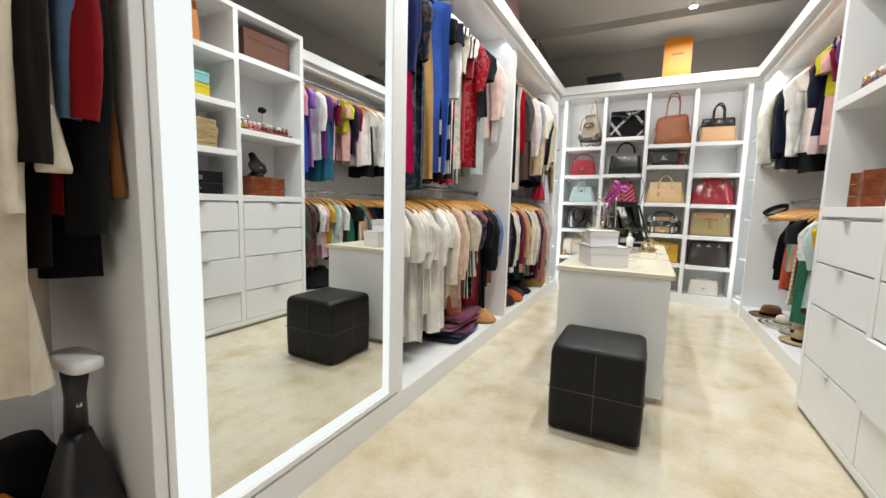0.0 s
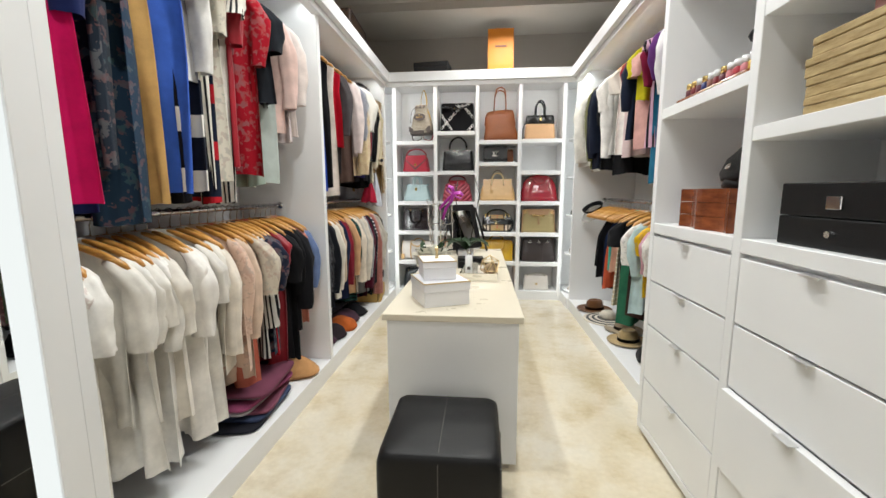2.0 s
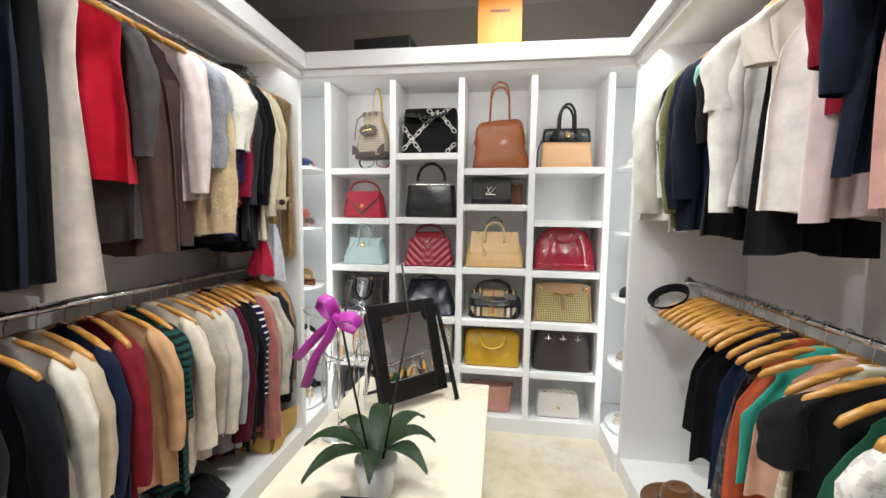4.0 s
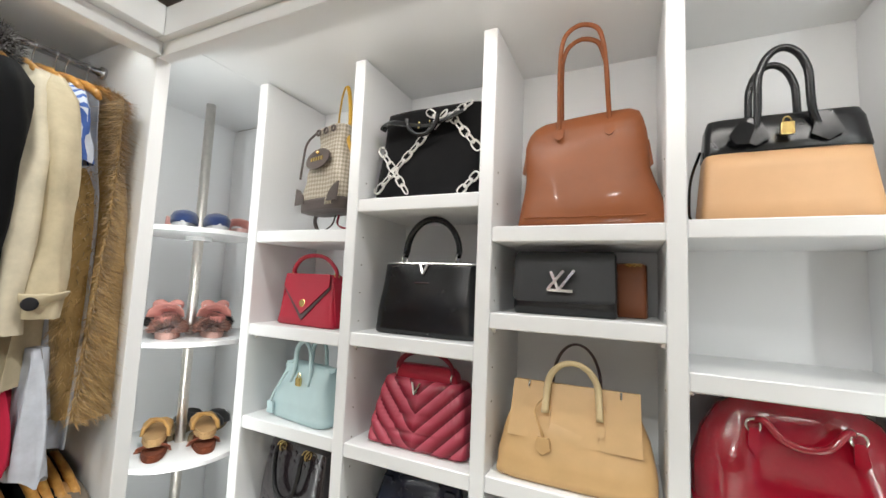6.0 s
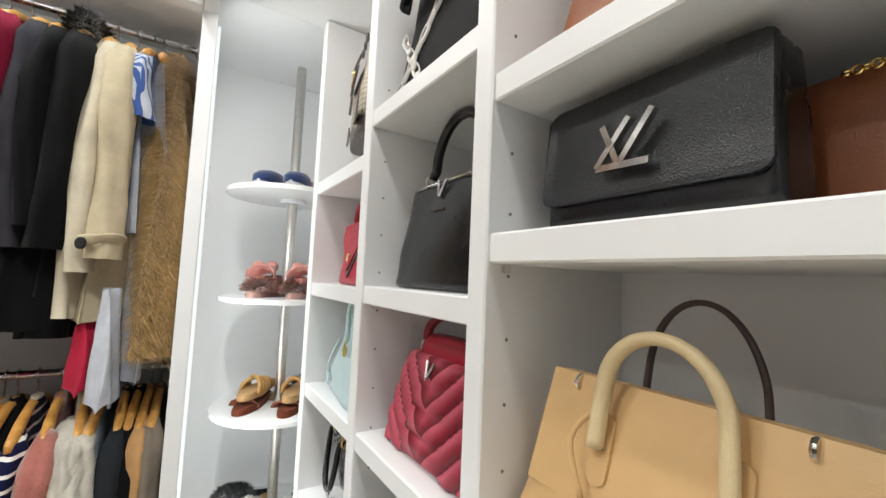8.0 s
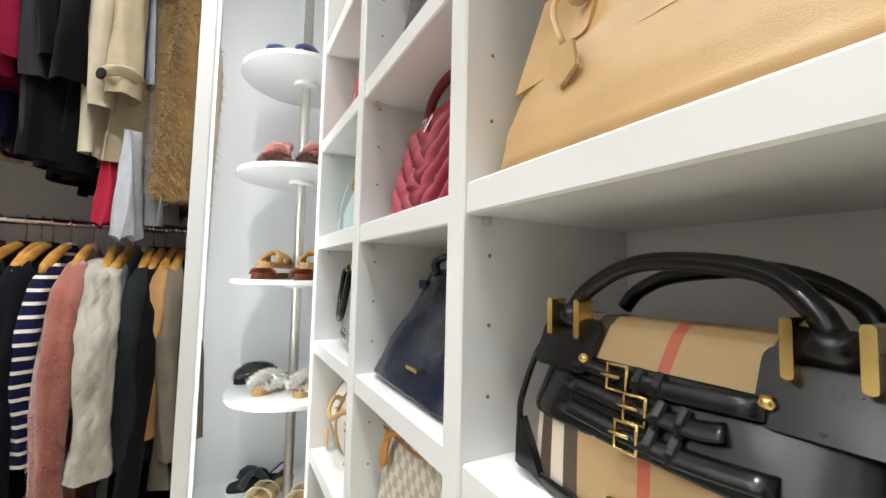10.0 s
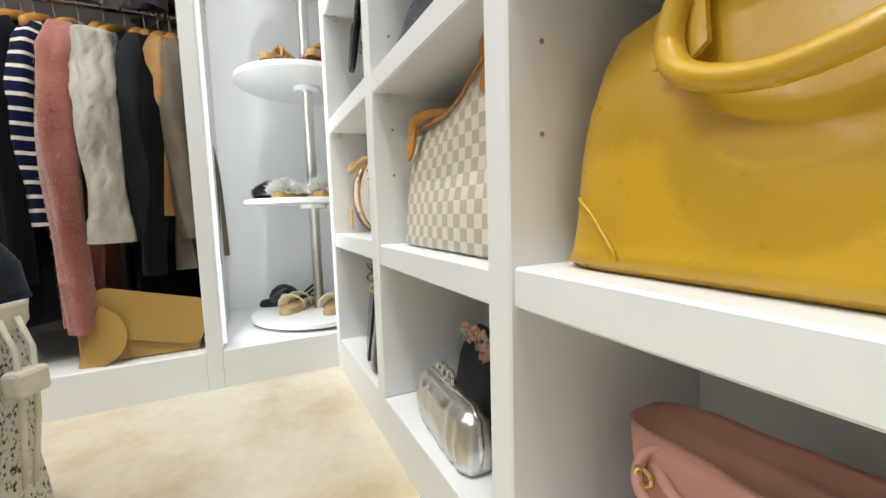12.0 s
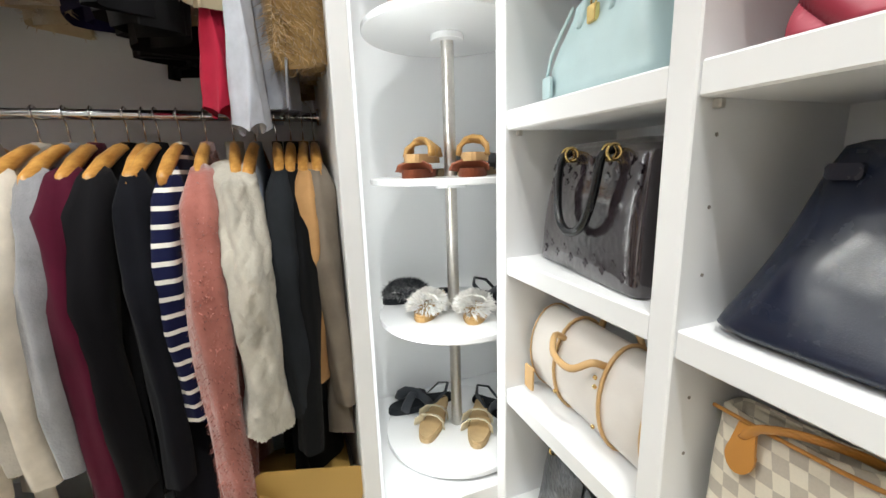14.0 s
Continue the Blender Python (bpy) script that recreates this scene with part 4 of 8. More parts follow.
def ring(bm, c, r, w, axis="y", n=18):
    cx, cy, cz = c
    pts = []
    for i in range(n):
        a = math.tau * i / n
        u, v = r * math.cos(a), r * math.sin(a)
        pts.append({"y": (cx + u, cy, cz + v), "x": (cx, cy + u, cz + v), "z": (cx + u, cy + v, cz)}[axis])
    return tube(bm, pts, w, 6, closed=True)


def shell(parent, sections, material, label="", n=56, name="body", deform=None, k=4):
    b = bmesh.new()
    loft(b, dense([(z, hx, hy, p, cx, cy) for z, hx, hy, p, cx, cy in sections], k), n)
    if deform:
        for v in b.verts:
            v.co += deform(v.co.copy())
    return part(name, b, material, parent, label, True)


def soft(amount, scale, seed):
    """Gentle dents of worn leather."""
    def f(co):
        if co.z < 0.012:
            return Vector((0, 0, 0))
        d = noise.noise((co + Vector((seed, 0, 0))) * scale)
        return Vector((0.3 * amount * d, amount * d, 0.15 * amount * d))
    return f


def bag_at(x0, x1, yc, z, label, yaw=0.0, name="handbag"):
    return thing(name, pose((x0 + x1) / 2, yc, z, 0, 0, yaw), label, "handbag", "handbags on the shelves")


def checker_leather(name, c0, c1, size, rough=0.42, slant=False, soften=0.0):
    m, nt, b = base_material(name, rough)
    v = coords(nt)
    x, y, z = xyz(nt, v)
    xx = math_node(nt, "ADD", x, y)
    if slant:
        u, w = math_node(nt, "ADD", xx, z), math_node(nt, "SUBTRACT", xx, z)
    else:
        u, w = xx, z
    fu = math_node(nt, "FLOOR", math_node(nt, "DIVIDE", u, size))
    fw = math_node(nt, "FLOOR", math_node(nt, "DIVIDE", w, size))
    odd = math_node(nt, "PINGPONG", math_node(nt, "ADD", fu, fw), 1.0)
    f = noise_tex(nt, v, 300.0, 3)
    a = mixc(nt, f, tuple(c * 0.86 for c in c0), c0)
    d = mixc(nt, f, tuple(c * 0.8 for c in c1), c1)
    nt.links.new(mixc(nt, math_node(nt, "MULTIPLY", odd, 1 - soften), a, d), b.inputs["Base Color"])
    bump(nt, b, f, 0.12, 0.001)
    return m


def tartan_cloth():
    m, nt, b = base_material("house_check_canvas", 0.6)
    v = coords(nt)
    x, y, z = xyz(nt, v)
    ax = math_node(nt, "ABSOLUTE", x)
    col = hexc("b89a6c")

    def band(src, lo, hi):
        return math_node(nt, "MULTIPLY", math_node(nt, "GREATER_THAN", src, lo), math_node(nt, "LESS_THAN", src, hi))
    out = mixc(nt, band(ax, 0.075, 0.096), col, hexc("3c2c26"))
    out = mixc(nt, band(ax, 0.096, 0.117), out, hexc("e0d2c0"))
    out = mixc(nt, band(ax, 0.117, 0.138), out, hexc("3c2c26"))
    out = mixc(nt, band(ax, 0.138, 0.158), out, hexc("e0d2c0"))
    out = mixc(nt, math_node(nt, "MULTIPLY", band(ax, -1, 0.006), 0.8), out, hexc("c04038"))
    out = mixc(nt, math_node(nt, "MULTIPLY", band(z, 0.10, 0.112), 0.35), out, hexc("b03040"))
    f = noise_tex(nt, v, 500.0, 2)
    out = mixc(nt, math_node(nt, "MULTIPLY", f, 0.25), out, (0.35, 0.27, 0.18))
    nt.links.new(out, b.inputs["Base Color"])
    bump(nt, b, f, 0.2, 0.001)
    return m


def chevron_leather():
    """Red leather whose chevron panels fade from wine to rose."""
    m, nt, b = base_material("faded_chevron_leather", 0.42)
    v = coords(nt)
    x, y, z = xyz(nt, v)
    w = math_node(nt, "SUBTRACT", z, math_node(nt, "MULTIPLY", math_node(nt, "ABSOLUTE", x), 0.95))
    f = math_node(nt, "FRACT", math_node(nt, "DIVIDE", w, 0.056))
    nt.links.new(ramp(nt, f, [(0.0, hexc("5e0c1e")), (0.3, hexc("8a1a30")), (0.95, hexc("c4586a"))]), b.inputs["Base Color"])
    bump(nt, b, noise_tex(nt, v, 400, 3), 0.1, 0.001)
    return m


CHEVRON_RED = chevron_leather()
GOLD = metal("gold_hardware", (0.9, 0.66, 0.26), 0.18)
SILVER = metal("silver_hardware", (0.8, 0.79, 0.76), 0.15)
BLACK_SMOOTH = leather("black_smooth_leather", hexc("101114"), 0.24, 900, 0.02, 0.12)
BLACK_EPI = leather("black_ribbed_leather", hexc("121317"), 0.36, 500, 0.3, 0.2)
BLACK_CANVAS = cloth("black_canvas", hexc("121214"), 900, 0.25, 0.85, 0.1)
TAN_LEATHER = leather("tan_leather", hexc("8a4b20"), 0.50, 500, 0.05, 0.14, 0.06)
CREAM_LEATHER = leather("nude_leather", hexc("d8ac80"), 0.42, 600, 0.12, 0.07)
CAMEL_LEATHER = leather("camel_leather", hexc("d6b07c"), 0.34, 700, 0.1, 0.12)
RED_LEATHER = leather("red_leather", hexc("a81832"), 0.4, 500, 0.2, 0.12)
WINE_SUEDE = leather("wine_leather", hexc("7c1428"), 0.5, 500, 0.2, 0.3)
PATENT_RED = leather("red_patent_leather", hexc("9c0f26"), 0.16, 90, 0.12, 0.15, 1.0)
PATENT_DARK = leather("aubergine_patent_leather", hexc("2b2428"), 0.15, 60, 0.45, 0.2, 1.0)
EMBOSS = leather("raised_patent_leather", hexc("3a3238"), 0.12, 200, 0.05, 0.15, 1.0)
MINT = leather("mint_leather", hexc("b9d0d3"), 0.4, 600, 0.15, 0.08)
NAVY = leather("navy_leather", hexc("1c2233"), 0.25, 500, 0.05, 0.15)
TAUPE = leather("taupe_leather", hexc("544a46"), 0.45, 600, 0.15, 0.1)
YELLOW = leather("mustard_yellow_leather", hexc("caa024"), 0.30, 900, 0.03, 0.12, 0.25)
DARK_BROWN = leather("dark_brown_leather", hexc("3a3130"), 0.4, 500, 0.15, 0.15)
PINK_LEATHER = leather("dusty_pink_leather", hexc("c79384"), 0.45, 500, 0.15, 0.1)
PALE_VACHETTA = leather("pale_honey_leather", hexc("cfa873"), 0.4, 700, 0.1, 0.15)
VACHETTA = leather("honey_leather", hexc("c68a42"), 0.4, 700, 0.1, 0.15)
WHITE_LEATHER = leather("white_leather", hexc("e2dcd6"), 0.4, 300, 0.15, 0.05)
CROC = leather("black_croc_leather", hexc("20242a"), 0.24, 70, 0.9, 0.2, 0.4)
CANVAS_MONO = checker_leather("beige_monogram_canvas", hexc("bdb2a0"), hexc("7d7263"), 0.016, 0.45, True, 0.3)
CANVAS_GG = checker_leather("beige_gold_canvas", hexc("bfae7e"), hexc("80703f"), 0.016, 0.5, True, 0.1)
CANVAS_CHECK = checker_leather("cream_grey_check_canvas", hexc("e6decc"), hexc("c3baab"), 0.0208, 0.42)
HOUSE_CHECK = tartan_cloth()
WHITE_PRINT = paint("white_print", hexc("dcdad6"), 0.7)
YELLOW_STRAP = leather("yellow_strap", hexc("c79a20"), 0.45)
DARK_EDGE = leather("dark_trim_leather", hexc("4a3b3a"), 0.4)
SILVER_SATIN = metal("silver_satin", (0.72, 0.70, 0.68), 0.32)



def strap(parent, pts, r, mat, name="strap", label="", flat=0.35, n=8):
    return part(name, tube(bmesh.new(), curve(pts), r, n, flat=flat), mat, parent, label, True)


# backpack on the first shelf, hung from its yellow handle
bg = bag_at(-0.885, -0.585, 5.47, SHELF_Z[0][4] + 0.001, "small beige canvas drawstring backpack hung by a yellow strap", -14)
shell(bg, [(0.085, 0.10, 0.045, 4, 0, 0), (0.09, 0.125, 0.06, 4, 0, 0), (0.16, 0.122, 0.065, 3.4, 0, 0), (0.27, 0.095, 0.055, 3, 0, 0), (0.34, 0.075, 0.04, 2.6, 0, 0), (0.40, 0.068, 0.034, 2.6, 0, 0), (0.405, 0.05, 0.02, 2.6, 0, 0)], CANVAS_MONO, "beige monogram canvas", deform=soft(0.014, 14, 3))
shell(bg, [(0.07, 0.11, 0.05, 4, 0, 0), (0.075, 0.127, 0.063, 4, 0, 0), (0.115, 0.128, 0.067, 4, 0, 0)], TAUPE, "brown leather base", name="base")
for s in (-1, 1):
    b = plate(bmesh.new(), [(s * 0.126, 0.10), (s * 0.07, 0.10), (s * 0.075, 0.13), (s * 0.10, 0.155), (s * 0.126, 0.165)], lambda z: -0.066 + (z - 0.1) * 0.05, 0.004)
    part("corner_patch", b, TAUPE, bg)
b = plate(bmesh.new(), ellipse(0.0, 0.262, 0.068, 0.040), lambda z: -0.064 + (z - 0.26) * 0.16, 0.006)
patch = part("oval_patch", b, TAUPE, bg, "brown oval leather badge")
b = bmesh.new()
for i in range(5):
    box(b, -0.035 + i * 0.015, -0.026 + i * 0.015, -0.073, -0.069, 0.254, 0.268)
part("badge_bars", b, GOLD, patch)
part("stud", loft(bmesh.new(), [(0.28, 0.006, 0.005, 2, 0, -0.068), (0.286, 0.008, 0.008, 2, 0, -0.068), (0.292, 0.004, 0.004, 2, 0, -0.067)], 12), GOLD, bg, smooth=True)
for x in (-0.045, 0.0, 0.045):
    part("eyelet", ring(bmesh.new(), (x, -0.042, 0.378), 0.010, 0.004), TAUPE, bg, smooth=True)
strap(bg, [(-0.045, -0.046, 0.378), (-0.085, -0.06, 0.34), (-0.10, -0.062, 0.28), (-0.105, -0.066, 0.2)], 0.004, TAUPE, "drawstring", flat=1)
strap(bg, arc(0.02, 0.39, 0.035, 0.18, 0, 180, 12, 0.02), 0.007, YELLOW_STRAP, "top_handle", "yellow leather handle")
strap(bg, [(0.055, 0.02, 0.39), (0.075, 0.0, 0.34), (0.10, 0.02, 0.24), (0.115, 0.03, 0.1)], 0.008, YELLOW_STRAP, "shoulder_strap", "yellow leather strap")
for s in (-1, 1):
    strap(bg, [(s * 0.11, 0.02, 0.10), (s * 0.125, 0.02, 0.05), (s * 0.09, 0.02, 0.012), (s * 0.02, 0.02, 0.03), (s * 0.01, 0.03, 0.07)], 0.007, TAUPE if s < 0 else RED_LEATHER, "hanging_strap")

bg.scale = (1.06, 1.06, 1.02)

# black tote with a white chain print
bg = bag_at(-0.517, -0.118, 5.52, SHELF_Z[1][4] + 0.001, "black canvas tote with white chain print and a belted top")
tote_y = lambda z: -0.086 + z * 0.10
shell(bg, [(0.0, 0.188, 0.075, 8, 0, 0), (0.012, 0.195, 0.085, 8, 0, 0), (0.15, 0.195, 0.07, 7, 0, 0), (0.29, 0.19, 0.052, 6, 0, 0), (0.325, 0.186, 0.048, 6, 0, 0), (0.33, 0.175, 0.02, 6, 0, 0)], BLACK_CANVAS, deform=soft(0.018, 7, 9))


def chain(parent, x0, z0, x1, z1, links):
    ang = math.atan2(z1 - z0, x1 - x0)
    ca, sa = math.cos(ang), math.sin(ang)
    length = math.hypot(x1 - x0, z1 - z0)
    for i in range(links):
        c = (i + 0.5) / links
        b = bmesh.new()
        pts = []
        half, w = length / links * 0.62, 0.012 if i % 2 == 0 else 0.007
        for q in range(16):
            a = math.tau * q / 16
            u, v = half * math.copysign(abs(math.cos(a)) ** 0.6, math.cos(a)), w * math.sin(a)
            x, z = x0 + (x1 - x0) * c + u * ca - v * sa, z0 + (z1 - z0) * c + u * sa + v * ca
            pts.append((x, tote_y(z) - 0.008, z))
        tube(b, pts, 0.0042, 6, closed=True, flat=0.5)
        part("chain_print", b, WHITE_PRINT, parent)


chain(bg, -0.185, 0.19, -0.06, 0.02, 6)
chain(bg, -0.185, 0.03, 0.06, 0.30, 10)
chain(bg, 0.08, 0.28, 0.188, 0.15, 5)
chain(bg, 0.13, 0.01, 0.188, 0.07, 3)
chain(bg, -0.01, 0.31, 0.04, 0.27, 2)
chain(bg, 0.06, 0.27, 0.15, 0.32, 4)
strap(bg, [(-0.16, -0.075, 0.265), (-0.165, -0.09, 0.27), (-0.12, -0.10, 0.268), (-0.06, -0.075, 0.262), (0.0, -0.075, 0.255), (0.07, -0.085, 0.262), (0.13, -0.08, 0.285)], 0.02, BLACK_SMOOTH, "belt", "black leather belt", 0.25)
for s in (0, 1):
    strap(bg, arc(-0.01, 0.275, 0.058, 0.062, 180, 360, 12, -0.1 + s * 0.05), 0.008, BLACK_SMOOTH, "handle", flat=1)
b = bmesh.new()
for x in (-0.03, 0.01):
    for z in (0.245, 0.262):
        loft(b, [(z - 0.003, 0.003, 0.003, 2, x, -0.084), (z + 0.003, 0.003, 0.003, 2, x, -0.084)], 8)
part("studs", b, GOLD, bg)

# tall tan tote with long handles
def lean_right(co):
    """Dents, a raised shoulder and a sagging lower corner on one side."""
    d = soft(0.013, 8, 21)(co)
    k = co.z / 0.34
    return d + Vector((0.022 * k * (1 - k) + 0.03 * max(0.0, co.x / 0.19) ** 2 * max(0.0, 1 - k * 2.2), 0, 0.075 * co.x * k))


bg = bag_at(-0.014, 0.372, 5.52, SHELF_Z[2][4] + 0.001, "tan brown leather tote with two long slim handles")
shell(bg, [(0.0, 0.178, 0.075, 6, 0.0, 0), (0.012, 0.192, 0.088, 6, 0.002, 0), (0.06, 0.186, 0.085, 6, 0.0, 0), (0.16, 0.172, 0.066, 5, -0.004, 0), (0.27, 0.168, 0.045, 4.5, -0.006, 0), (0.305, 0.160, 0.034, 4.5, -0.004, 0), (0.330, 0.148, 0.022, 4, 0.0, 0), (0.344, 0.125, 0.012, 3, 0.0, 0), (0.348, 0.09, 0.006, 2.5, 0.0, 0)], TAN_LEATHER, deform=lean_right, n=64)
for s in (-1, 1):
    y, top, tip = s * 0.03, 0.566 - 0.012 * s, -0.085 + 0.016 * s
    side = [(0.068, y - 0.012, 0.29), (0.068, y, 0.32), (0.064, y + (tip - y) * 0.38, 0.40), (0.060, y + (tip - y) * 0.72, 0.475), (0.052, tip, top - 0.052), (0.036, tip, top - 0.016)]
    strap(bg, [(-x - 0.004, yy, z) for x, yy, z in side] + [(-0.004, tip, top)] + [(x, yy, z) for x, yy, z in side[::-1]], 0.0065, TAN_LEATHER, "handle", flat=1, n=10)
    part("zip_pull", plate(bmesh.new(), [(s * 0.164, 0.245), (s * 0.170, 0.25), (s * 0.181, 0.18), (s * 0.172, 0.172)], lambda z: -0.02, 0.006), TAN_LEATHER, bg)
for x in (-0.068, 0.07):
    part("handle_tab", plate(bmesh.new(), [(x - 0.013, 0.30), (x + 0.013, 0.30), (x + 0.012, 0.272), (x, 0.262), (x - 0.012, 0.272)], lambda z: -0.047 + (z - 0.28) * 0.35, 0.005), TAN_LEATHER, bg)
part("base_seam", tube(bmesh.new(), [(-0.16, -0.084, 0.03), (-0.1, -0.088, 0.028), (0.1, -0.088, 0.028), (0.16, -0.084, 0.03)], 0.002, 6), TAN_LEATHER, bg)

# black and nude top-handle bag
bg = bag_at(0.463, 0.81, 5.52, SHELF_Z[3][4] + 0.001, "two-tone handbag, black upper and nude lower, with a brass padlock")
shell(bg, [(0.0, 0.168, 0.07, 9, 0, 0), (0.008, 0.173, 0.078, 9, 0, 0), (0.175, 0.160, 0.055, 7, 0, 0)], CREAM_LEATHER, "nude leather lower part", name="lower_body", deform=soft(0.006, 8, 4))
shell(bg, [(0.174, 0.161, 0.057, 7, 0, 0), (0.178, 0.162, 0.058, 7, 0, 0), (0.25, 0.157, 0.04, 6, 0, 0), (0.272, 0.15, 0.03, 5, 0, 0), (0.276, 0.13, 0.015, 5, 0, 0)], BLACK_SMOOTH, "black leather upper part", name="upper_body", deform=soft(0.006, 8, 5))
for y in (-0.05, 0.035):
    strap(bg, [(-0.06, y, 0.20), (-0.052, y, 0.26)] + arc(0.0, 0.335, 0.05, 0.095, 170, 10, 10, y) + [(0.054, y, 0.26), (0.075, y, 0.20)], 0.009, BLACK_SMOOTH, "handle", flat=1)
for x in (-0.06, 0.075):
    part("handle_base", plate(bmesh.new(), [(x - 0.012, 0.26), (x + 0.012, 0.26), (x + 0.03, 0.205), (x, 0.185), (x - 0.03, 0.205)], lambda z: -0.062 + (z - 0.18) * 0.2, 0.006), BLACK_SMOOTH, bg)
lock = part("padlock", box(bmesh.new(), -0.013, 0.013, -0.076, -0.062, 0.205, 0.235, 0.002, 1), GOLD, bg, "brass padlock")
part("shackle", tube(bmesh.new(), arc(0, 0.235, 0.008, 0.014, 0, 180, 8, -0.068), 0.0022, 6), GOLD, lock)
part("key_tag", plate(bmesh.new(), [(-0.09, 0.25), (-0.06, 0.235), (-0.075, 0.19), (-0.10, 0.19), (-0.115, 0.215)], lambda z: -0.066, 0.008), BLACK_SMOOTH, bg)
strap(bg, [(-0.165, 0.0, 0.20), (-0.19, -0.02, 0.12), (-0.195, -0.03, 0.03), (-0.185, -0.02, 0.006)], 0.005, BLACK_SMOOTH, "shoulder_strap")

# red flap bag with a dark border
bg = bag_at(-0.966, -0.645, 5.50, SHELF_Z[0][3] + 0.001, "red leather flap handbag with a dark V-shaped flap edge", -6)
shell(bg, [(0.0, 0.15, 0.055, 9, 0, 0), (0.006, 0.155, 0.062, 9, 0, 0), (0.1, 0.138, 0.052, 8, 0, 0), (0.185, 0.122, 0.036, 7, 0, 0), (0.195, 0.11, 0.02, 6, 0, 0)], RED_LEATHER, deform=soft(0.004, 9, 2))
rf = lambda z: -0.066 + z * 0.145
part("flap_border", plate(bmesh.new(), [(-0.118, 0.192), (0.118, 0.192), (0.126, 0.14), (0.0, 0.022), (-0.126, 0.14)], lambda z: rf(z) - 0.001, 0.004), DARK_EDGE, bg, "dark leather flap edge")
part("flap", plate(bmesh.new(), [(-0.12, 0.196), (0.12, 0.196), (0.124, 0.15), (0.0, 0.045), (-0.124, 0.15)], lambda z: rf(z) - 0.005, 0.005), RED_LEATHER, bg)
part("snap", disc(bmesh.new(), 0, 0, 0, 0.005, 0.015, 20, 0.002), GOLD, bg, "round brass snap").matrix_basis = pose(0.0, rf(0.09) - 0.010, 0.085, 82, 0, 0)
strap(bg, [(-0.118, -0.01, 0.185), (-0.115, -0.015, 0.215), (-0.07, -0.02, 0.255), (0.0, -0.02, 0.268), (0.07, -0.02, 0.255), (0.115, -0.015, 0.215), (0.118, -0.01, 0.185)], 0.009, RED_LEATHER, "handle", flat=0.8)
for s in (-1, 1):
    part("handle_ring", ring(bmesh.new(), (s * 0.118, -0.012, 0.192), 0.011, 0.0025, "x"), GOLD, bg)
    part("side_panel", plate(bmesh.new(), [(s * 0.156, 0.008), (s * 0.16, 0.008), (s * 0.135, 0.16), (s * 0.128, 0.17)], lambda z: 0.03, 0.07), RED_LEATHER, bg)

# black structured bag with V clasp
bg = bag_at(-0.49, -0.124, 5.52, SHELF_Z[1][3] + 0.001, "black smooth leather handbag with silver rim, V clasp and ring handle")
shell(bg, [(0.0, 0.178, 0.08, 8, 0, 0), (0.008, 0.184, 0.088, 8, 0, 0), (0.08, 0.182, 0.085, 7, 0, 0), (0.2, 0.172, 0.06, 6, 0, 0), (0.232, 0.170, 0.052, 6, 0, 0), (0.235, 0.16, 0.04, 6, 0, 0)], BLACK_SMOOTH, deform=soft(0.010, 7, 14))
part("rim", tube(bmesh.new(), [(0.171 * math.copysign(abs(math.cos(a)) ** 0.33, math.cos(a)), 0.054 * math.copysign(abs(math.sin(a)) ** 0.33, math.sin(a)), 0.236) for a in [math.tau * (i + 0.5) / 40 for i in range(40)]], 0.0022, 6, closed=True), SILVER, bg, "thin silver rim")
b = bmesh.new()
for s in (-1, 1):
    tube(b, [(-0.01 + s * 0.016, -0.058, 0.238), (-0.01, -0.066, 0.20)], 0.004, 6)
part("clasp", b, SILVER, bg, "silver V clasp")
part("stamp", box(bmesh.new(), -0.035, 0.015, -0.0725, -0.069, 0.17, 0.174), DARK_EDGE, bg)
strap(bg, [(-0.10, -0.03, 0.262)] + [(x, -0.02, z) for x, _, z in arc(0.0, 0.27, 0.10, 0.12, 175, 5, 14)] + [(0.10, -0.03, 0.262)], 0.012, BLACK_SMOOTH, "handle", flat=0.8, n=10)
for x in (-0.1, 0.1):
    part("handle_ring", ring(bmesh.new(), (x, -0.03, 0.252), 0.017, 0.0035, "x"), SILVER, bg, "silver ring", True)

# small black clutch with a metal twist lock, brown bag behind it
bg = bag_at(0.002, 0.262, 5.49, SHELF_Z[2][3] + 0.001, "black ribbed leather chain bag with a large silver twist lock", -2)
shell(bg, [(0.0, 0.124, 0.038, 10, 0, 0), (0.005, 0.128, 0.044, 10, 0, 0), (0.09, 0.127, 0.044, 9, 0, 0), (0.158, 0.124, 0.034, 7, 0, 0), (0.168, 0.118, 0.02, 6, 0, 0)], BLACK_SMOOTH)
part("flap", plate(bmesh.new(), round_rect(-0.126, 0.126, 0.034, 0.168, 0.016), lambda z: -0.0455 + max(0, z - 0.13) * 0.5, 0.006), BLACK_EPI, bg, "ribbed flap")
b = bmesh.new()
for x0, z0, x1, z1 in ((-0.026, 0.114, -0.006, 0.066), (-0.006, 0.066, 0.032, 0.118), (0.006, 0.116, -0.034, 0.066), (-0.034, 0.066, 0.028, 0.064)):
    box_pts = [(x0, -0.060, z0), (x1, -0.060, z1)]
    tube(b, box_pts, 0.0052, 4)
part("twist_lock", b, SILVER, bg, "polished silver twist lock")
bg.scale = (1.1, 1.05, 1.07)
brown = bag_at(0.215, 0.335, 5.575, SHELF_Z[2][3] + 0.001, "small brown leather bag with a chain, behind the black one", -7)
shell(brown, [(0.0, 0.07, 0.02, 8, 0, 0), (0.004, 0.073, 0.025, 8, 0, 0), (0.15, 0.07, 0.022, 8, 0, 0), (0.156, 0.06, 0.012, 6, 0, 0)], leather("cognac_leather", hexc("8a5030"), 0.35))
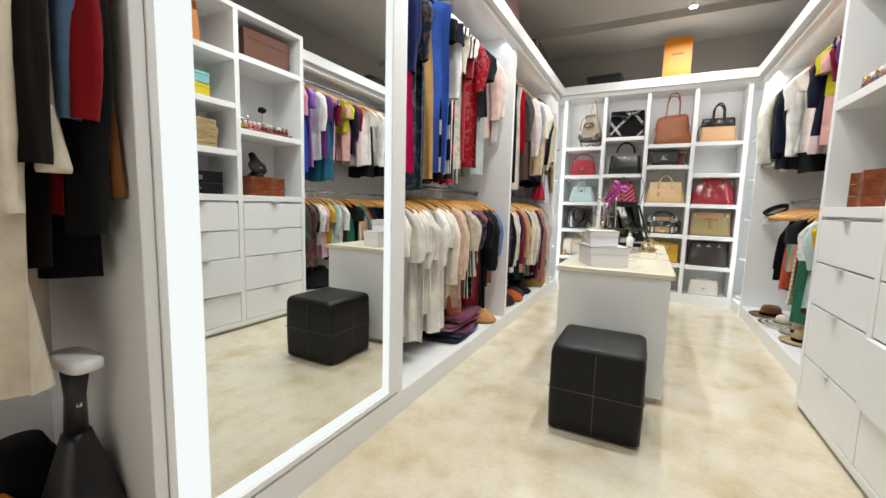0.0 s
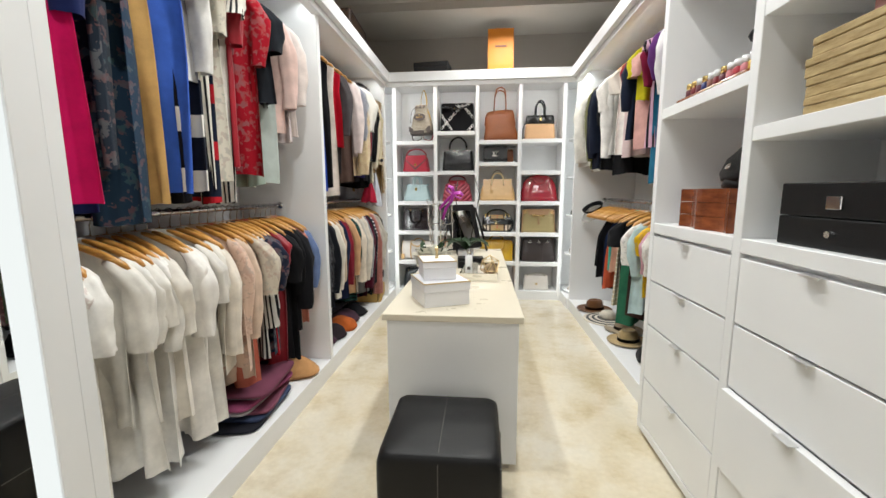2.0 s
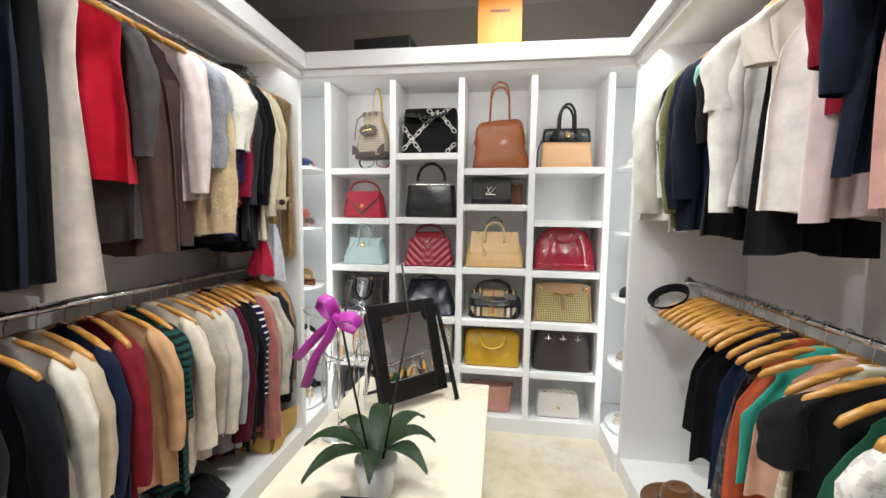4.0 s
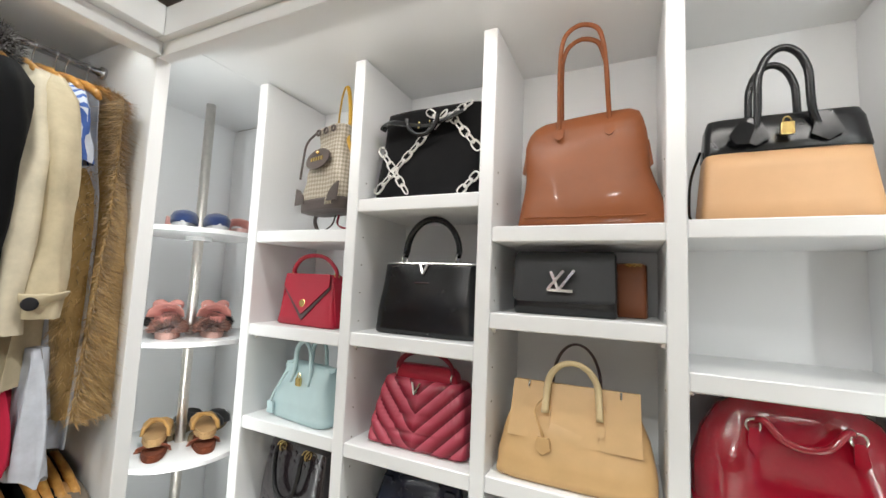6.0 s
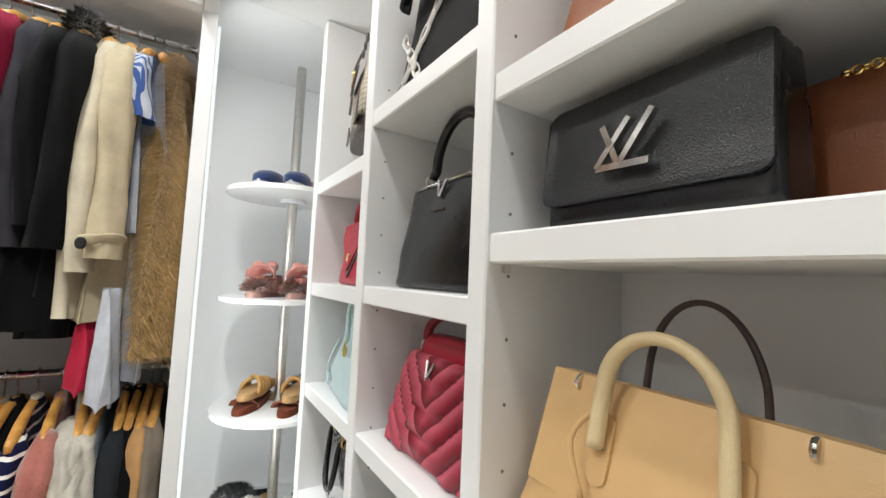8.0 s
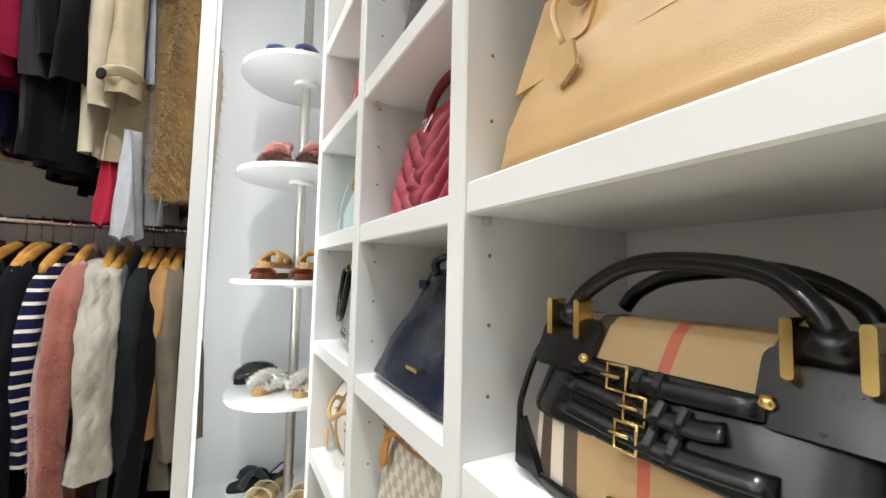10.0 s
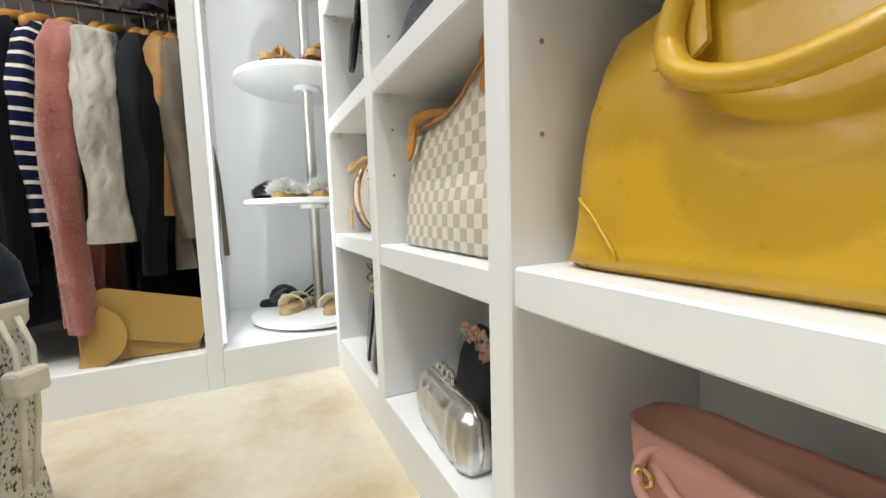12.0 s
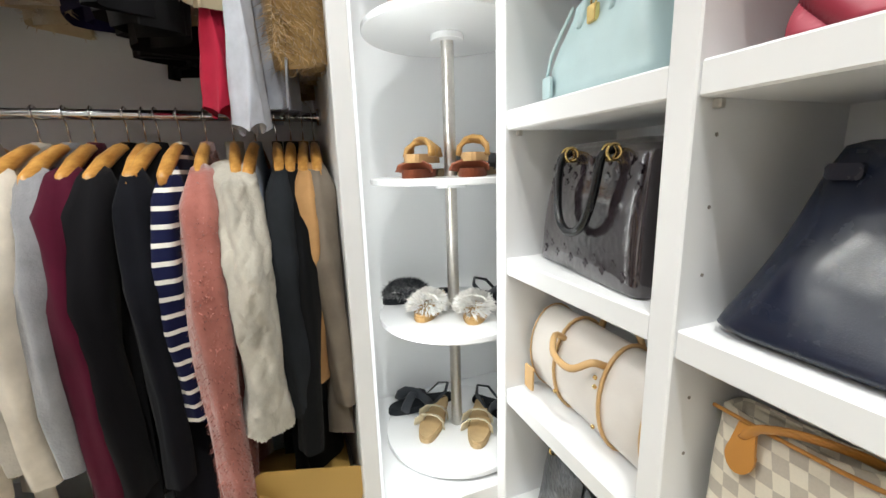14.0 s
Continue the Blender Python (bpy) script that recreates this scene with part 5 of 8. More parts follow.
b = bmesh.new()
for i in range(6):
    ring(b, (0.02 + i * 0.007, -0.026, 0.15), 0.0045, 0.0014, "y" if i % 2 else "z", 12)
part("chain", b, GOLD, brown)

# mint handbag
bg = bag_at(-0.957, -0.64, 5.50, SHELF_Z[0][2] + 0.001, "mint blue leather handbag with a brass padlock", -8)
shell(bg, [(0.0, 0.148, 0.07, 6, 0, 0), (0.008, 0.155, 0.078, 6, 0, 0), (0.07, 0.15, 0.075, 5, 0, 0), (0.15, 0.128, 0.052, 5, 0, 0), (0.19, 0.122, 0.034, 5, 0, 0), (0.195, 0.11, 0.02, 5, 0, 0)], MINT, deform=soft(0.012, 9, 31))
for y in (-0.045, 0.03):
    strap(bg, [(-0.05, y - 0.01, 0.13), (-0.045, y, 0.18)] + arc(0.0, 0.225, 0.042, 0.06, 165, 15, 10, y) + [(0.045, y, 0.18), (0.05, y - 0.01, 0.13)], 0.0085, MINT, "handle", flat=0.8)
for x in (-0.118, 0.118):
    part("wing", plate(bmesh.new(), [(x - 0.02, 0.17), (x + 0.025, 0.19), (x + 0.03, 0.205), (x - 0.01, 0.195)], lambda z: 0.0, 0.02), MINT, bg)
lock = part("padlock", box(bmesh.new(), -0.013, 0.013, -0.066, -0.054, 0.125, 0.155, 0.002, 1), GOLD, bg, "brass padlock")
part("shackle", tube(bmesh.new(), arc(0, 0.155, 0.008, 0.016, 0, 180, 8, -0.06), 0.002, 6), GOLD, lock)
part("tag", plate(bmesh.new(), round_rect(-0.14, -0.105, 0.012, 0.055, 0.004), lambda z: -0.082, 0.006), MINT, bg)
strap(bg, [(-0.06, -0.065, 0.17), (-0.10, -0.085, 0.10), (-0.122, -0.086, 0.055)], 0.0035, MINT, "tag_cord")

# wine-red chevron bag
bg = bag_at(-0.491, -0.138, 5.52, SHELF_Z[1][2] + 0.001, "quilted wine-red chevron handbag with silver V clasp")
def chevron(co):
    if co.y > 0 or co.z < 0.008 or co.z > 0.2:
        return Vector((0, 0, 0))
    f = ((co.z - abs(co.x) * 0.95) / 0.056) % 1.0
    return Vector((0, -0.013 * math.sin(math.pi * f) ** 0.6 + 0.004, 0))
shell(bg, [(0.0, 0.172, 0.078, 8, 0, 0), (0.008, 0.178, 0.086, 8, 0, 0), (0.07, 0.172, 0.082, 7, 0, 0), (0.205, 0.142, 0.052, 6, 0, 0), (0.21, 0.135, 0.045, 6, 0, 0)], CHEVRON_RED, n=180, k=12, deform=chevron)
shell(bg, [(0.19, 0.125, 0.035, 5, 0, 0), (0.235, 0.11, 0.032, 5, 0, 0), (0.25, 0.10, 0.022, 4, 0, 0)], RED_LEATHER, "folded red top flap", name="top_flap")
b = bmesh.new()
for s in (-1, 1):
    tube(b, [(-0.01 + s * 0.014, -0.062, 0.205), (-0.01, -0.074, 0.17)], 0.0035, 6)
part("clasp", b, SILVER, bg, "silver V clasp")
strap(bg, [(-0.10, -0.02, 0.232)] + arc(0.0, 0.24, 0.10, 0.06, 170, 10, 12, -0.02) + [(0.10, -0.02, 0.232)], 0.011, WINE_SUEDE, "handle", flat=0.6)
for x in (-0.1, 0.1):
    part("handle_ring", ring(bmesh.new(), (x, -0.02, 0.222), 0.015, 0.0035, "x"), SILVER, bg, "silver ring", True)

# camel trapeze bag
bg = bag_at(-0.05, 0.372, 5.495, SHELF_Z[2][2] + 0.001, "camel leather handbag with rolled handles and side wings")
shell(bg, [(0.0, 0.195, 0.08, 7, 0, 0), (0.01, 0.205, 0.09, 7, 0, 0), (0.07, 0.205, 0.088, 6, 0, 0), (0.16, 0.19, 0.06, 4, 0, 0), (0.235, 0.165, 0.03, 4, 0, 0), (0.24, 0.15, 0.02, 4, 0, 0)], CAMEL_LEATHER, deform=soft(0.010, 7, 41))
part("top_panel", plate(bmesh.new(), [(-0.17, 0.13), (0.17, 0.13), (0.166, 0.30), (-0.166, 0.30)], lambda z: -0.062 + (z - 0.13) * 0.28, 0.007), CAMEL_LEATHER, bg)
part("top_panel", plate(bmesh.new(), [(-0.168, 0.15), (0.168, 0.15), (0.164, 0.295), (-0.164, 0.295)], lambda z: 0.05 - (z - 0.15) * 0.28, 0.006), CAMEL_LEATHER, bg)
PALE = leather("pale_handle_leather", hexc("d9c49a"), 0.4)
for y, m2 in ((-0.05, PALE), (0.045, DARK_EDGE)):
    strap(bg, [(-0.07, y - 0.012, 0.215), (-0.068, y - 0.006, 0.26)] + arc(0.0, 0.29, 0.066, 0.088 if y < 0 else 0.135, 170, 10, 12, y) + [(0.068, y - 0.006, 0.26), (0.07, y - 0.012, 0.215)], 0.0105 if y < 0 else 0.005, m2, "handle", flat=0.8, n=10)
for x in (-0.07, 0.07):
    part("handle_tab", plate(bmesh.new(), round_rect(x - 0.013, x + 0.013, 0.165, 0.255, 0.010), lambda z: -0.0695 + (z - 0.13) * 0.28, 0.005), CAMEL_LEATHER, bg)
part("tag", plate(bmesh.new(), [(-0.085, 0.145), (-0.055, 0.145), (-0.05, 0.11), (-0.07, 0.092), (-0.09, 0.11)], lambda z: -0.082, 0.006), CAMEL_LEATHER, bg)
strap(bg, [(-0.07, -0.055, 0.27), (-0.095, -0.075, 0.22), (-0.07, -0.084, 0.145)], 0.004, CAMEL_LEATHER, "tag_cord")
for x in (-0.12, 0.12):
    part("buckle", ring(bmesh.new(), (x, -0.022, 0.287), 0.011, 0.003, "x"), SILVER, bg, "small silver ring")
bg.scale = (1, 1, 0.84)

# red patent dome bag
bg = bag_at(0.435, 0.86, 5.52, SHELF_Z[3][2] + 0.001, "glossy dark red patent leather dome handbag")
shell(bg, [(0.0, 0.195, 0.075, 7, 0, 0), (0.01, 0.207, 0.088, 6, 0, 0), (0.03, 0.208, 0.09, 5, 0, 0), (0.12, 0.205, 0.075, 4, 0, 0), (0.20, 0.185, 0.055, 3.4, 0, 0), (0.26, 0.15, 0.038, 3, 0, 0), (0.295, 0.10, 0.022, 2.6, 0, 0), (0.305, 0.05, 0.012, 2, 0, 0)], PATENT_RED, deform=soft(0.010, 8, 51))
for y in (-0.06,):
    strap(bg, [(-0.085, -0.06, 0.245), (-0.07, -0.075, 0.25), (-0.04, -0.082, 0.215), (0.0, -0.086, 0.205), (0.04, -0.082, 0.215), (0.07, -0.075, 0.25), (0.085, -0.06, 0.245)], 0.008, PATENT_RED, "handle", flat=1)
for x in (-0.09, 0.09):
    part("handle_ring", ring(bmesh.new(), (x, -0.066, 0.235), 0.014, 0.003, "y"), SILVER, bg, "silver ring", True)
    part("handle_tab", plate(bmesh.new(), [(x - 0.009, 0.23), (x + 0.009, 0.23), (x + 0.013, 0.19), (x, 0.175), (x - 0.013, 0.19)], lambda z: -0.078 + (z - 0.18) * 0.25, 0.006), PATENT_RED, bg)
shell(bg, [(0.001, 0.199, 0.082, 6, 0, 0), (0.006, 0.211, 0.093, 5.5, 0, 0), (0.05, 0.210, 0.091, 5, 0, 0)], PATENT_RED, name="base_panel")

# aubergine patent tote, embossed
bg = bag_at(-0.995, -0.625, 5.50, SHELF_Z[0][1] + 0.001, "dark aubergine embossed patent leather tote with drooping handle", -9)
shell(bg, [(0.0, 0.18, 0.06, 10, 0, 0), (0.006, 0.184, 0.066, 10, 0, 0), (0.16, 0.170, 0.05, 9, 0, 0), (0.255, 0.158, 0.034, 8, 0, 0), (0.268, 0.135, 0.022, 6, 0, 0), (0.27, 0.11, 0.012, 6, 0, 0)], PATENT_DARK, deform=soft(0.005, 9, 61))
b = bmesh.new()
for i in range(11):
    for j in range(7):
        x, z = -0.145 + i * 0.029, 0.03 + j * 0.031 + (0.0155 if i % 2 else 0)
        y = -0.0665 + z * 0.118
        for a in range(2):
            plate(b, [(x + (0.010 if q % 2 == 0 else 0.0045) * math.cos(q * 0.7854 + a * 0.39), z + (0.010 if q % 2 == 0 else 0.0045) * math.sin(q * 0.7854 + a * 0.39)) for q in range(8)], lambda zz, y=y: y, 0.0022)
tagged(part("embossing", b, EMBOSS, bg, "raised star-shaped embossing"), kind="stuff")
strap(bg, [(-0.075, -0.045, 0.25), (-0.075, -0.066, 0.235), (-0.07, -0.075, 0.17), (-0.045, -0.083, 0.11), (0.0, -0.086, 0.09), (0.045, -0.083, 0.11), (0.065, -0.075, 0.17), (0.07, -0.066, 0.235), (0.07, -0.045, 0.25)], 0.009, BLACK_SMOOTH, "handle", "black leather handle", 1)
for x in (-0.075, 0.07):
    part("handle_ring", ring(bmesh.new(), (x, -0.05, 0.245), 0.014, 0.003, "x"), GOLD, bg, "brass ring", True)
    part("handle_ring", ring(bmesh.new(), (x + 0.015, -0.05, 0.245), 0.014, 0.003, "x"), GOLD, bg, "brass ring", True)

# navy slouchy bag
bg = bag_at(-0.52, -0.125, 5.525, SHELF_Z[1][1] + 0.001, "soft navy blue leather tote with slouching sides")
shell(bg, [(0.0, 0.185, 0.095, 8, 0, 0), (0.010, 0.200, 0.112, 7, 0, 0), (0.035, 0.196, 0.102, 6, 0, 0), (0.12, 0.172, 0.062, 5, 0, 0.006), (0.20, 0.150, 0.026, 4, 0, 0.012), (0.245, 0.138, 0.015, 3.5, 0, 0.014), (0.25, 0.12, 0.010, 3, 0, 0.014)], NAVY, deform=soft(0.034, 9, 71), n=72)
strap(bg, [(-0.07, -0.004, 0.235), (-0.066, -0.012, 0.262), (-0.03, -0.012, 0.275), (0.03, -0.012, 0.275), (0.066, -0.012, 0.262), (0.07, -0.004, 0.235)], 0.010, NAVY, "handle", flat=0.6)
b = bmesh.new()
for i in range(8):
    box(b, -0.006 + i * 0.0062, -0.002 + i * 0.0062, -0.1035, -0.090, 0.055, 0.062)
part("metal_bars", b, GOLD, bg, "tiny row of gold bars")
for x in (-0.115, 0.115):
    part("side_tab", plate(bmesh.new(), round_rect(x - 0.025, x + 0.012, 0.205, 0.225, 0.006), lambda z: -0.004, 0.012), NAVY, bg)

# house-check satchel: canvas body, wrapped leather yoke, belts with buckles
bg = bag_at(-0.007, 0.333, 5.525, SHELF_Z[2][1] + 0.001, "beige check canvas satchel with black leather straps and brass buckles")
shell(bg, [(0.0, 0.158, 0.080, 7, 0, 0), (0.012, 0.168, 0.090, 6, 0, 0), (0.09, 0.167, 0.088, 5, 0, 0), (0.16, 0.158, 0.058, 4, 0, 0), (0.19, 0.15, 0.035, 4, 0, 0), (0.2, 0.13, 0.02, 4, 0, 0)], HOUSE_CHECK, "beige check canvas", deform=soft(0.006, 9, 81))
shell(bg, [(0.0, 0.160, 0.083, 7, 0, 0), (0.004, 0.1705, 0.0925, 6, 0, 0), (0.016, 0.1715, 0.0935, 6, 0, 0)], BLACK_SMOOTH, "black leather base", name="base", k=2)
for s2 in (-1, 1):
    ring_pts = [(s2 * (0.172 - 0.12 * max(0, z - 0.09)), y, z) for y, z in ((-0.088, 0.012), (-0.086, 0.06), (-0.082, 0.095), (-0.055, 0.16), (0, 0.19), (0.055, 0.16), (0.082, 0.095), (0.086, 0.012))]
    part("end_piping", tube(bmesh.new(), curve(ring_pts), 0.004, 8), BLACK_SMOOTH, bg, "black leather piping", True)
    corner = bmesh.new()
    plate(corner, [(s2 * 0.166, 0.012), (s2 * 0.128, 0.012), (s2 * 0.138, 0.028), (s2 * 0.150, 0.048), (s2 * 0.164, 0.070)], lambda z: -0.083 + z * 0.03, 0.011)
    part("corner_patch", corner, BLACK_SMOOTH, bg)


def cf(z):
    """Front of the satchel at height z."""
    return -0.0895 if z < 0.09 else -0.0895 + (z - 0.09) * 0.44


shell(bg, [(0.084, 0.1695, 0.0905, 5, 0, 0), (0.092, 0.1700, 0.0910, 5, 0, 0), (0.120, 0.1665, 0.0790, 4.6, 0, 0), (0.152, 0.1615, 0.0645, 4.2, 0, 0), (0.156, 0.1600, 0.0615, 4.2, 0, 0)], BLACK_SMOOTH, "black leather yoke", name="yoke", deform=soft(0.005, 10, 17))
for x in (-0.118, 0.118):
    part("handle_yoke", plate(bmesh.new(), round_rect(x - 0.042, x + 0.042, 0.138, 0.196, 0.012), lambda z: cf(z) - 0.001, 0.005), BLACK_SMOOTH, bg, "black leather handle base")
    part("handle_loop", tube(bmesh.new(), [(x - 0.018, -0.052, 0.198), (x + 0.018, -0.052, 0.198)], 0.014, 12), BLACK_SMOOTH, bg, smooth=True)
    for dx in (-0.021, 0.021):
        part("handle_plate", plate(bmesh.new(), round_rect(x + dx - 0.004, x + dx + 0.004, 0.174, 0.218, 0.003), lambda z: -0.044, 0.024), GOLD, bg, "polished brass handle plate")
    part("rivet", loft(bmesh.new(), [(0.148, 0.004, 0.003, 2, x * 0.72, cf(0.154) - 0.007), (0.154, 0.007, 0.006, 2, x * 0.72, cf(0.154) - 0.007), (0.160, 0.004, 0.003, 2, x * 0.72, cf(0.154) - 0.007)], 14), GOLD, bg, "domed brass rivet", True)
for x, z, x1 in ((-0.036, 0.146, 0.085), (-0.010, 0.124, 0.062), (-0.012, 0.101, 0.098)):
    belt = part("belt", tube(bmesh.new(), curve([(-0.10, cf(z + 0.004) - 0.003, z + 0.004), (-0.04, cf(z) - 0.006, z + 0.001), (x, cf(z) - 0.008, z), (x + 0.05, cf(z) - 0.009, z - 0.001), (x1, cf(z) - 0.006, z + 0.003)]), 0.0095, 10, flat=0.32), BLACK_SMOOTH, bg, "narrow black leather belt", True)
    frame_b = tube(bmesh.new(), [(x - 0.011, cf(z) - 0.013, z - 0.013), (x + 0.011, cf(z) - 0.013, z - 0.013), (x + 0.011, cf(z) - 0.012, z + 0.012), (x - 0.011, cf(z) - 0.012, z + 0.012)], 0.0023, 8, closed=True)
    tube(frame_b, [(x - 0.016, cf(z) - 0.015, z), (x + 0.004, cf(z) - 0.014, z)], 0.0018, 8)
    part("buckle", frame_b, GOLD, belt, "brass buckle", True)
    for kx in (0.022, 0.042):
        part("belt_keeper", tube(bmesh.new(), [(x + kx, cf(z - 0.011) - 0.008, z - 0.011), (x + kx, cf(z) - 0.0135, z), (x + kx, cf(z + 0.011) - 0.008, z + 0.011)], 0.0052, 8, flat=0.4), BLACK_SMOOTH, belt)
plate_ob = part("name_plate", plate(bmesh.new(), round_rect(-0.035, 0.035, 0.024, 0.040, 0.006), lambda z: -0.0935, 0.003), GOLD, bg, "brass name plate")
for x in (-0.029, 0.029):
    part("screw", loft(bmesh.new(), [(0.0295, 0.0008, 0.0008, 2, x, -0.0975), (0.032, 0.0024, 0.0014, 2, x, -0.0975), (0.0345, 0.0008, 0.0008, 2, x, -0.0975)], 10), DARK_EDGE, plate_ob)
for y, zt, cx in ((-0.050, 0.262, -0.01), (0.045, 0.256, 0.02)):
    strap(bg, [(-0.118, y, 0.205), (-0.10, y + 0.004, 0.228), (-0.06, y + 0.012, zt - 0.008), (cx, y + 0.016, zt), (0.07, y + 0.012, zt - 0.010), (0.105, y + 0.004, 0.226), (0.118, y, 0.205)], 0.0095, BLACK_SMOOTH, "handle", flat=1, n=12)
strap(bg, [(0.155, -0.03, 0.165), (0.182, -0.05, 0.14), (0.186, -0.06, 0.08), (0.176, -0.07, 0.03)], 0.011, BLACK_SMOOTH, "shoulder_strap", flat=0.4)
part("zip_pull", plate(bmesh.new(), [(-0.172, 0.165), (-0.158, 0.178), (-0.186, 0.150), (-0.192, 0.143)], lambda z: 0.004, 0.008), BLACK_SMOOTH, bg)

# beige monogram flap bag with tassel
bg = bag_at(0.447, 0.842, 5.51, SHELF_Z[3][1] + 0.001, "beige gold canvas shoulder bag with leather flap and tassel")
shell(bg, [(0.0, 0.19, 0.06, 9, 0, 0), (0.008, 0.196, 0.068, 9, 0, 0), (0.15, 0.188, 0.055, 8, 0, 0), (0.265, 0.175, 0.035, 7, 0, 0), (0.27, 0.165, 0.02, 7, 0, 0)], CANVAS_GG, "beige gold canvas", deform=soft(0.005, 8, 91))
ROSE = leather("rose_beige_leather", hexc("b08a68"), 0.45)
mf = lambda z: -0.071 + z * 0.12
part("flap", plate(bmesh.new(), [(-0.13, 0.275), (0.13, 0.275), (0.125, 0.235), (0.10, 0.205), (-0.10, 0.205), (-0.125, 0.235)], lambda z: mf(z) - 0.003, 0.006), ROSE, bg, "rose beige leather flap")
for s in (-1, 1):
    part("corner", plate(bmesh.new(), [(s * 0.188, 0.262), (s * 0.13, 0.268), (s * 0.15, 0.225), (s * 0.185, 0.20)], lambda z: mf(z) - 0.001, 0.004), ROSE, bg)
    part("eyelet", ring(bmesh.new(), (s * 0.152, mf(0.235) - 0.006, 0.235), 0.011, 0.004), GOLD, bg, "brass eyelet", True)
    part("side_trim", plate(bmesh.new(), [(s * 0.198, 0.0), (s * 0.19, 0.0), (s * 0.176, 0.24), (s * 0.184, 0.24)], lambda z: mf(z) + 0.02, 0.03), ROSE, bg)
b = bmesh.new()
tube(b, [(-0.05, mf(0.2) - 0.014, 0.2), (0.05, mf(0.2) - 0.014, 0.195)], 0.005, 8)
ring(b, (-0.055, mf(0.2) - 0.012, 0.2), 0.013, 0.003)
ring(b, (0.055, mf(0.2) - 0.012, 0.195), 0.013, 0.003)
part("horsebit", b, GOLD, bg, "gold bar clasp", True)
b = bmesh.new()
for i in range(9):
    a = math.tau * i / 9
    tube(b, [(0.004 * math.cos(a), mf(0.17) - 0.016 + 0.003 * math.sin(a), 0.175), (0.011 * math.cos(a) + 0.004, mf(0.12) - 0.014 + 0.006 * math.sin(a), 0.09)], 0.0022, 5)
tube(b, [(0, mf(0.2) - 0.018, 0.205), (0, mf(0.18) - 0.016, 0.165)], 0.006, 8)
part("tassel", b, ROSE, bg, "leather tassel")
part("tab", plate(bmesh.new(), round_rect(-0.026, 0.026, 0.195, 0.235, 0.012), lambda z: mf(z) - 0.009, 0.004), ROSE, bg)

# white barrel bag
bg = bag_at(-0.995, -0.605, 5.50, SHELF_Z[0][0] + 0.001, "white barrel-shaped bag with honey leather straps", -4)
b = bmesh.new()
rings = []
for i, x in enumerate([-0.192, -0.187, -0.12, -0.04, 0.05, 0.12, 0.187, 0.192]):
    r = 0.085 if 0 < i < 7 else 0.075
    rings.append([b.verts.new((x, 0.07 / 0.085 * r * math.cos(a), max(0.004, 0.115 + 1.32 * r * math.sin(a)))) for a in [math.tau * k / 28 for k in range(28)]])
for u, v in zip(rings, rings[1:]):
    for k in range(28):
        b.faces.new((u[k], u[(k + 1) % 28], v[(k + 1) % 28], v[k]))
b.faces.new(rings[0]), b.faces.new(rings[-1])
part("body", b, WHITE_LEATHER, bg, smooth=True)
for x in (-0.189, 0.189, -0.08, 0.08):
    pts = [(x, 0.072 * math.cos(a), max(0.003, 0.115 + 0.1145 * math.sin(a))) for a in [math.tau * k / 28 for k in range(28)]]
    part("band", tube(bmesh.new(), pts, 0.004 if abs(x) > 0.1 else 0.009, 6, closed=True, flat=0.5), PALE_VACHETTA, bg, "honey leather trim", True)
for y in (-0.05, 0.045):
    strap(bg, [(-0.07, y, 0.19), (-0.065, y - 0.03, 0.205), (-0.03, y - 0.055, 0.18), (0.03, y - 0.055, 0.175), (0.065, y - 0.03, 0.2), (0.07, y, 0.19)] if y < 0 else [(-0.07, y, 0.19), (-0.05, y, 0.235), (0.0, y, 0.25), (0.05, y, 0.235), (0.07, y, 0.19)], 0.008, PALE_VACHETTA, "handle", flat=0.9)
part("luggage_tag", plate(bmesh.new(), round_rect(-0.195, -0.155, 0.01, 0.075, 0.006), lambda z: -0.08, 0.005), PALE_VACHETTA, bg)
for x in (-0.07, 0.07):
    for z in (0.06, 0.15, 0.17):
        b = loft(bmesh.new(), [(z - 0.004, 0.003, 0.002, 2, x, -0.074), (z, 0.005, 0.005, 2, x, -0.074), (z + 0.004, 0.003, 0.002, 2, x, -0.074)], 8)
        part("rivet", b, GOLD, bg)

# cream check tote
bg = bag_at(-0.54, -0.12, 5.51, SHELF_Z[1][0] + 0.001, "cream and grey check canvas tote, top slumping, honey leather tabs")
def slump(co):
    f = max(0.0, min(1.0, (co.z - 0.1) / 0.16))
    dip = -0.055 / (1 + math.exp((co.x - 0.06) / 0.032)) + 0.02 * max(0.0, co.x / 0.2)
    d = noise.noise(Vector((co.x, co.y, co.z)) * 9) * 0.012
    return Vector((0, d - 0.016 * f, dip * f))
shell(bg, [(0.0, 0.18, 0.08, 8, 0, 0), (0.006, 0.19, 0.09, 7, 0, 0), (0.08, 0.19, 0.085, 6, 0, 0), (0.18, 0.195, 0.055, 6, 0, 0), (0.285, 0.198, 0.034, 6, 0, 0), (0.288, 0.19, 0.026, 6, 0, 0), (0.24, 0.185, 0.02, 6, 0, 0)], CANVAS_CHECK, "check canvas", deform=slump, n=72)
for x, zt in ((-0.14, 0.238), (0.13, 0.30)):
    part("leather_tab", plate(bmesh.new(), [(x - 0.011, zt), (x + 0.011, zt)] + [(x + 0.019 * math.cos(q), zt - 0.045 + 0.024 * math.sin(q)) for q in [math.radians(d) for d in range(30, -211, -20)]], lambda z: -0.070 + (z - 0.2) * 0.2, 0.005), VACHETTA, bg, "honey leather tab")
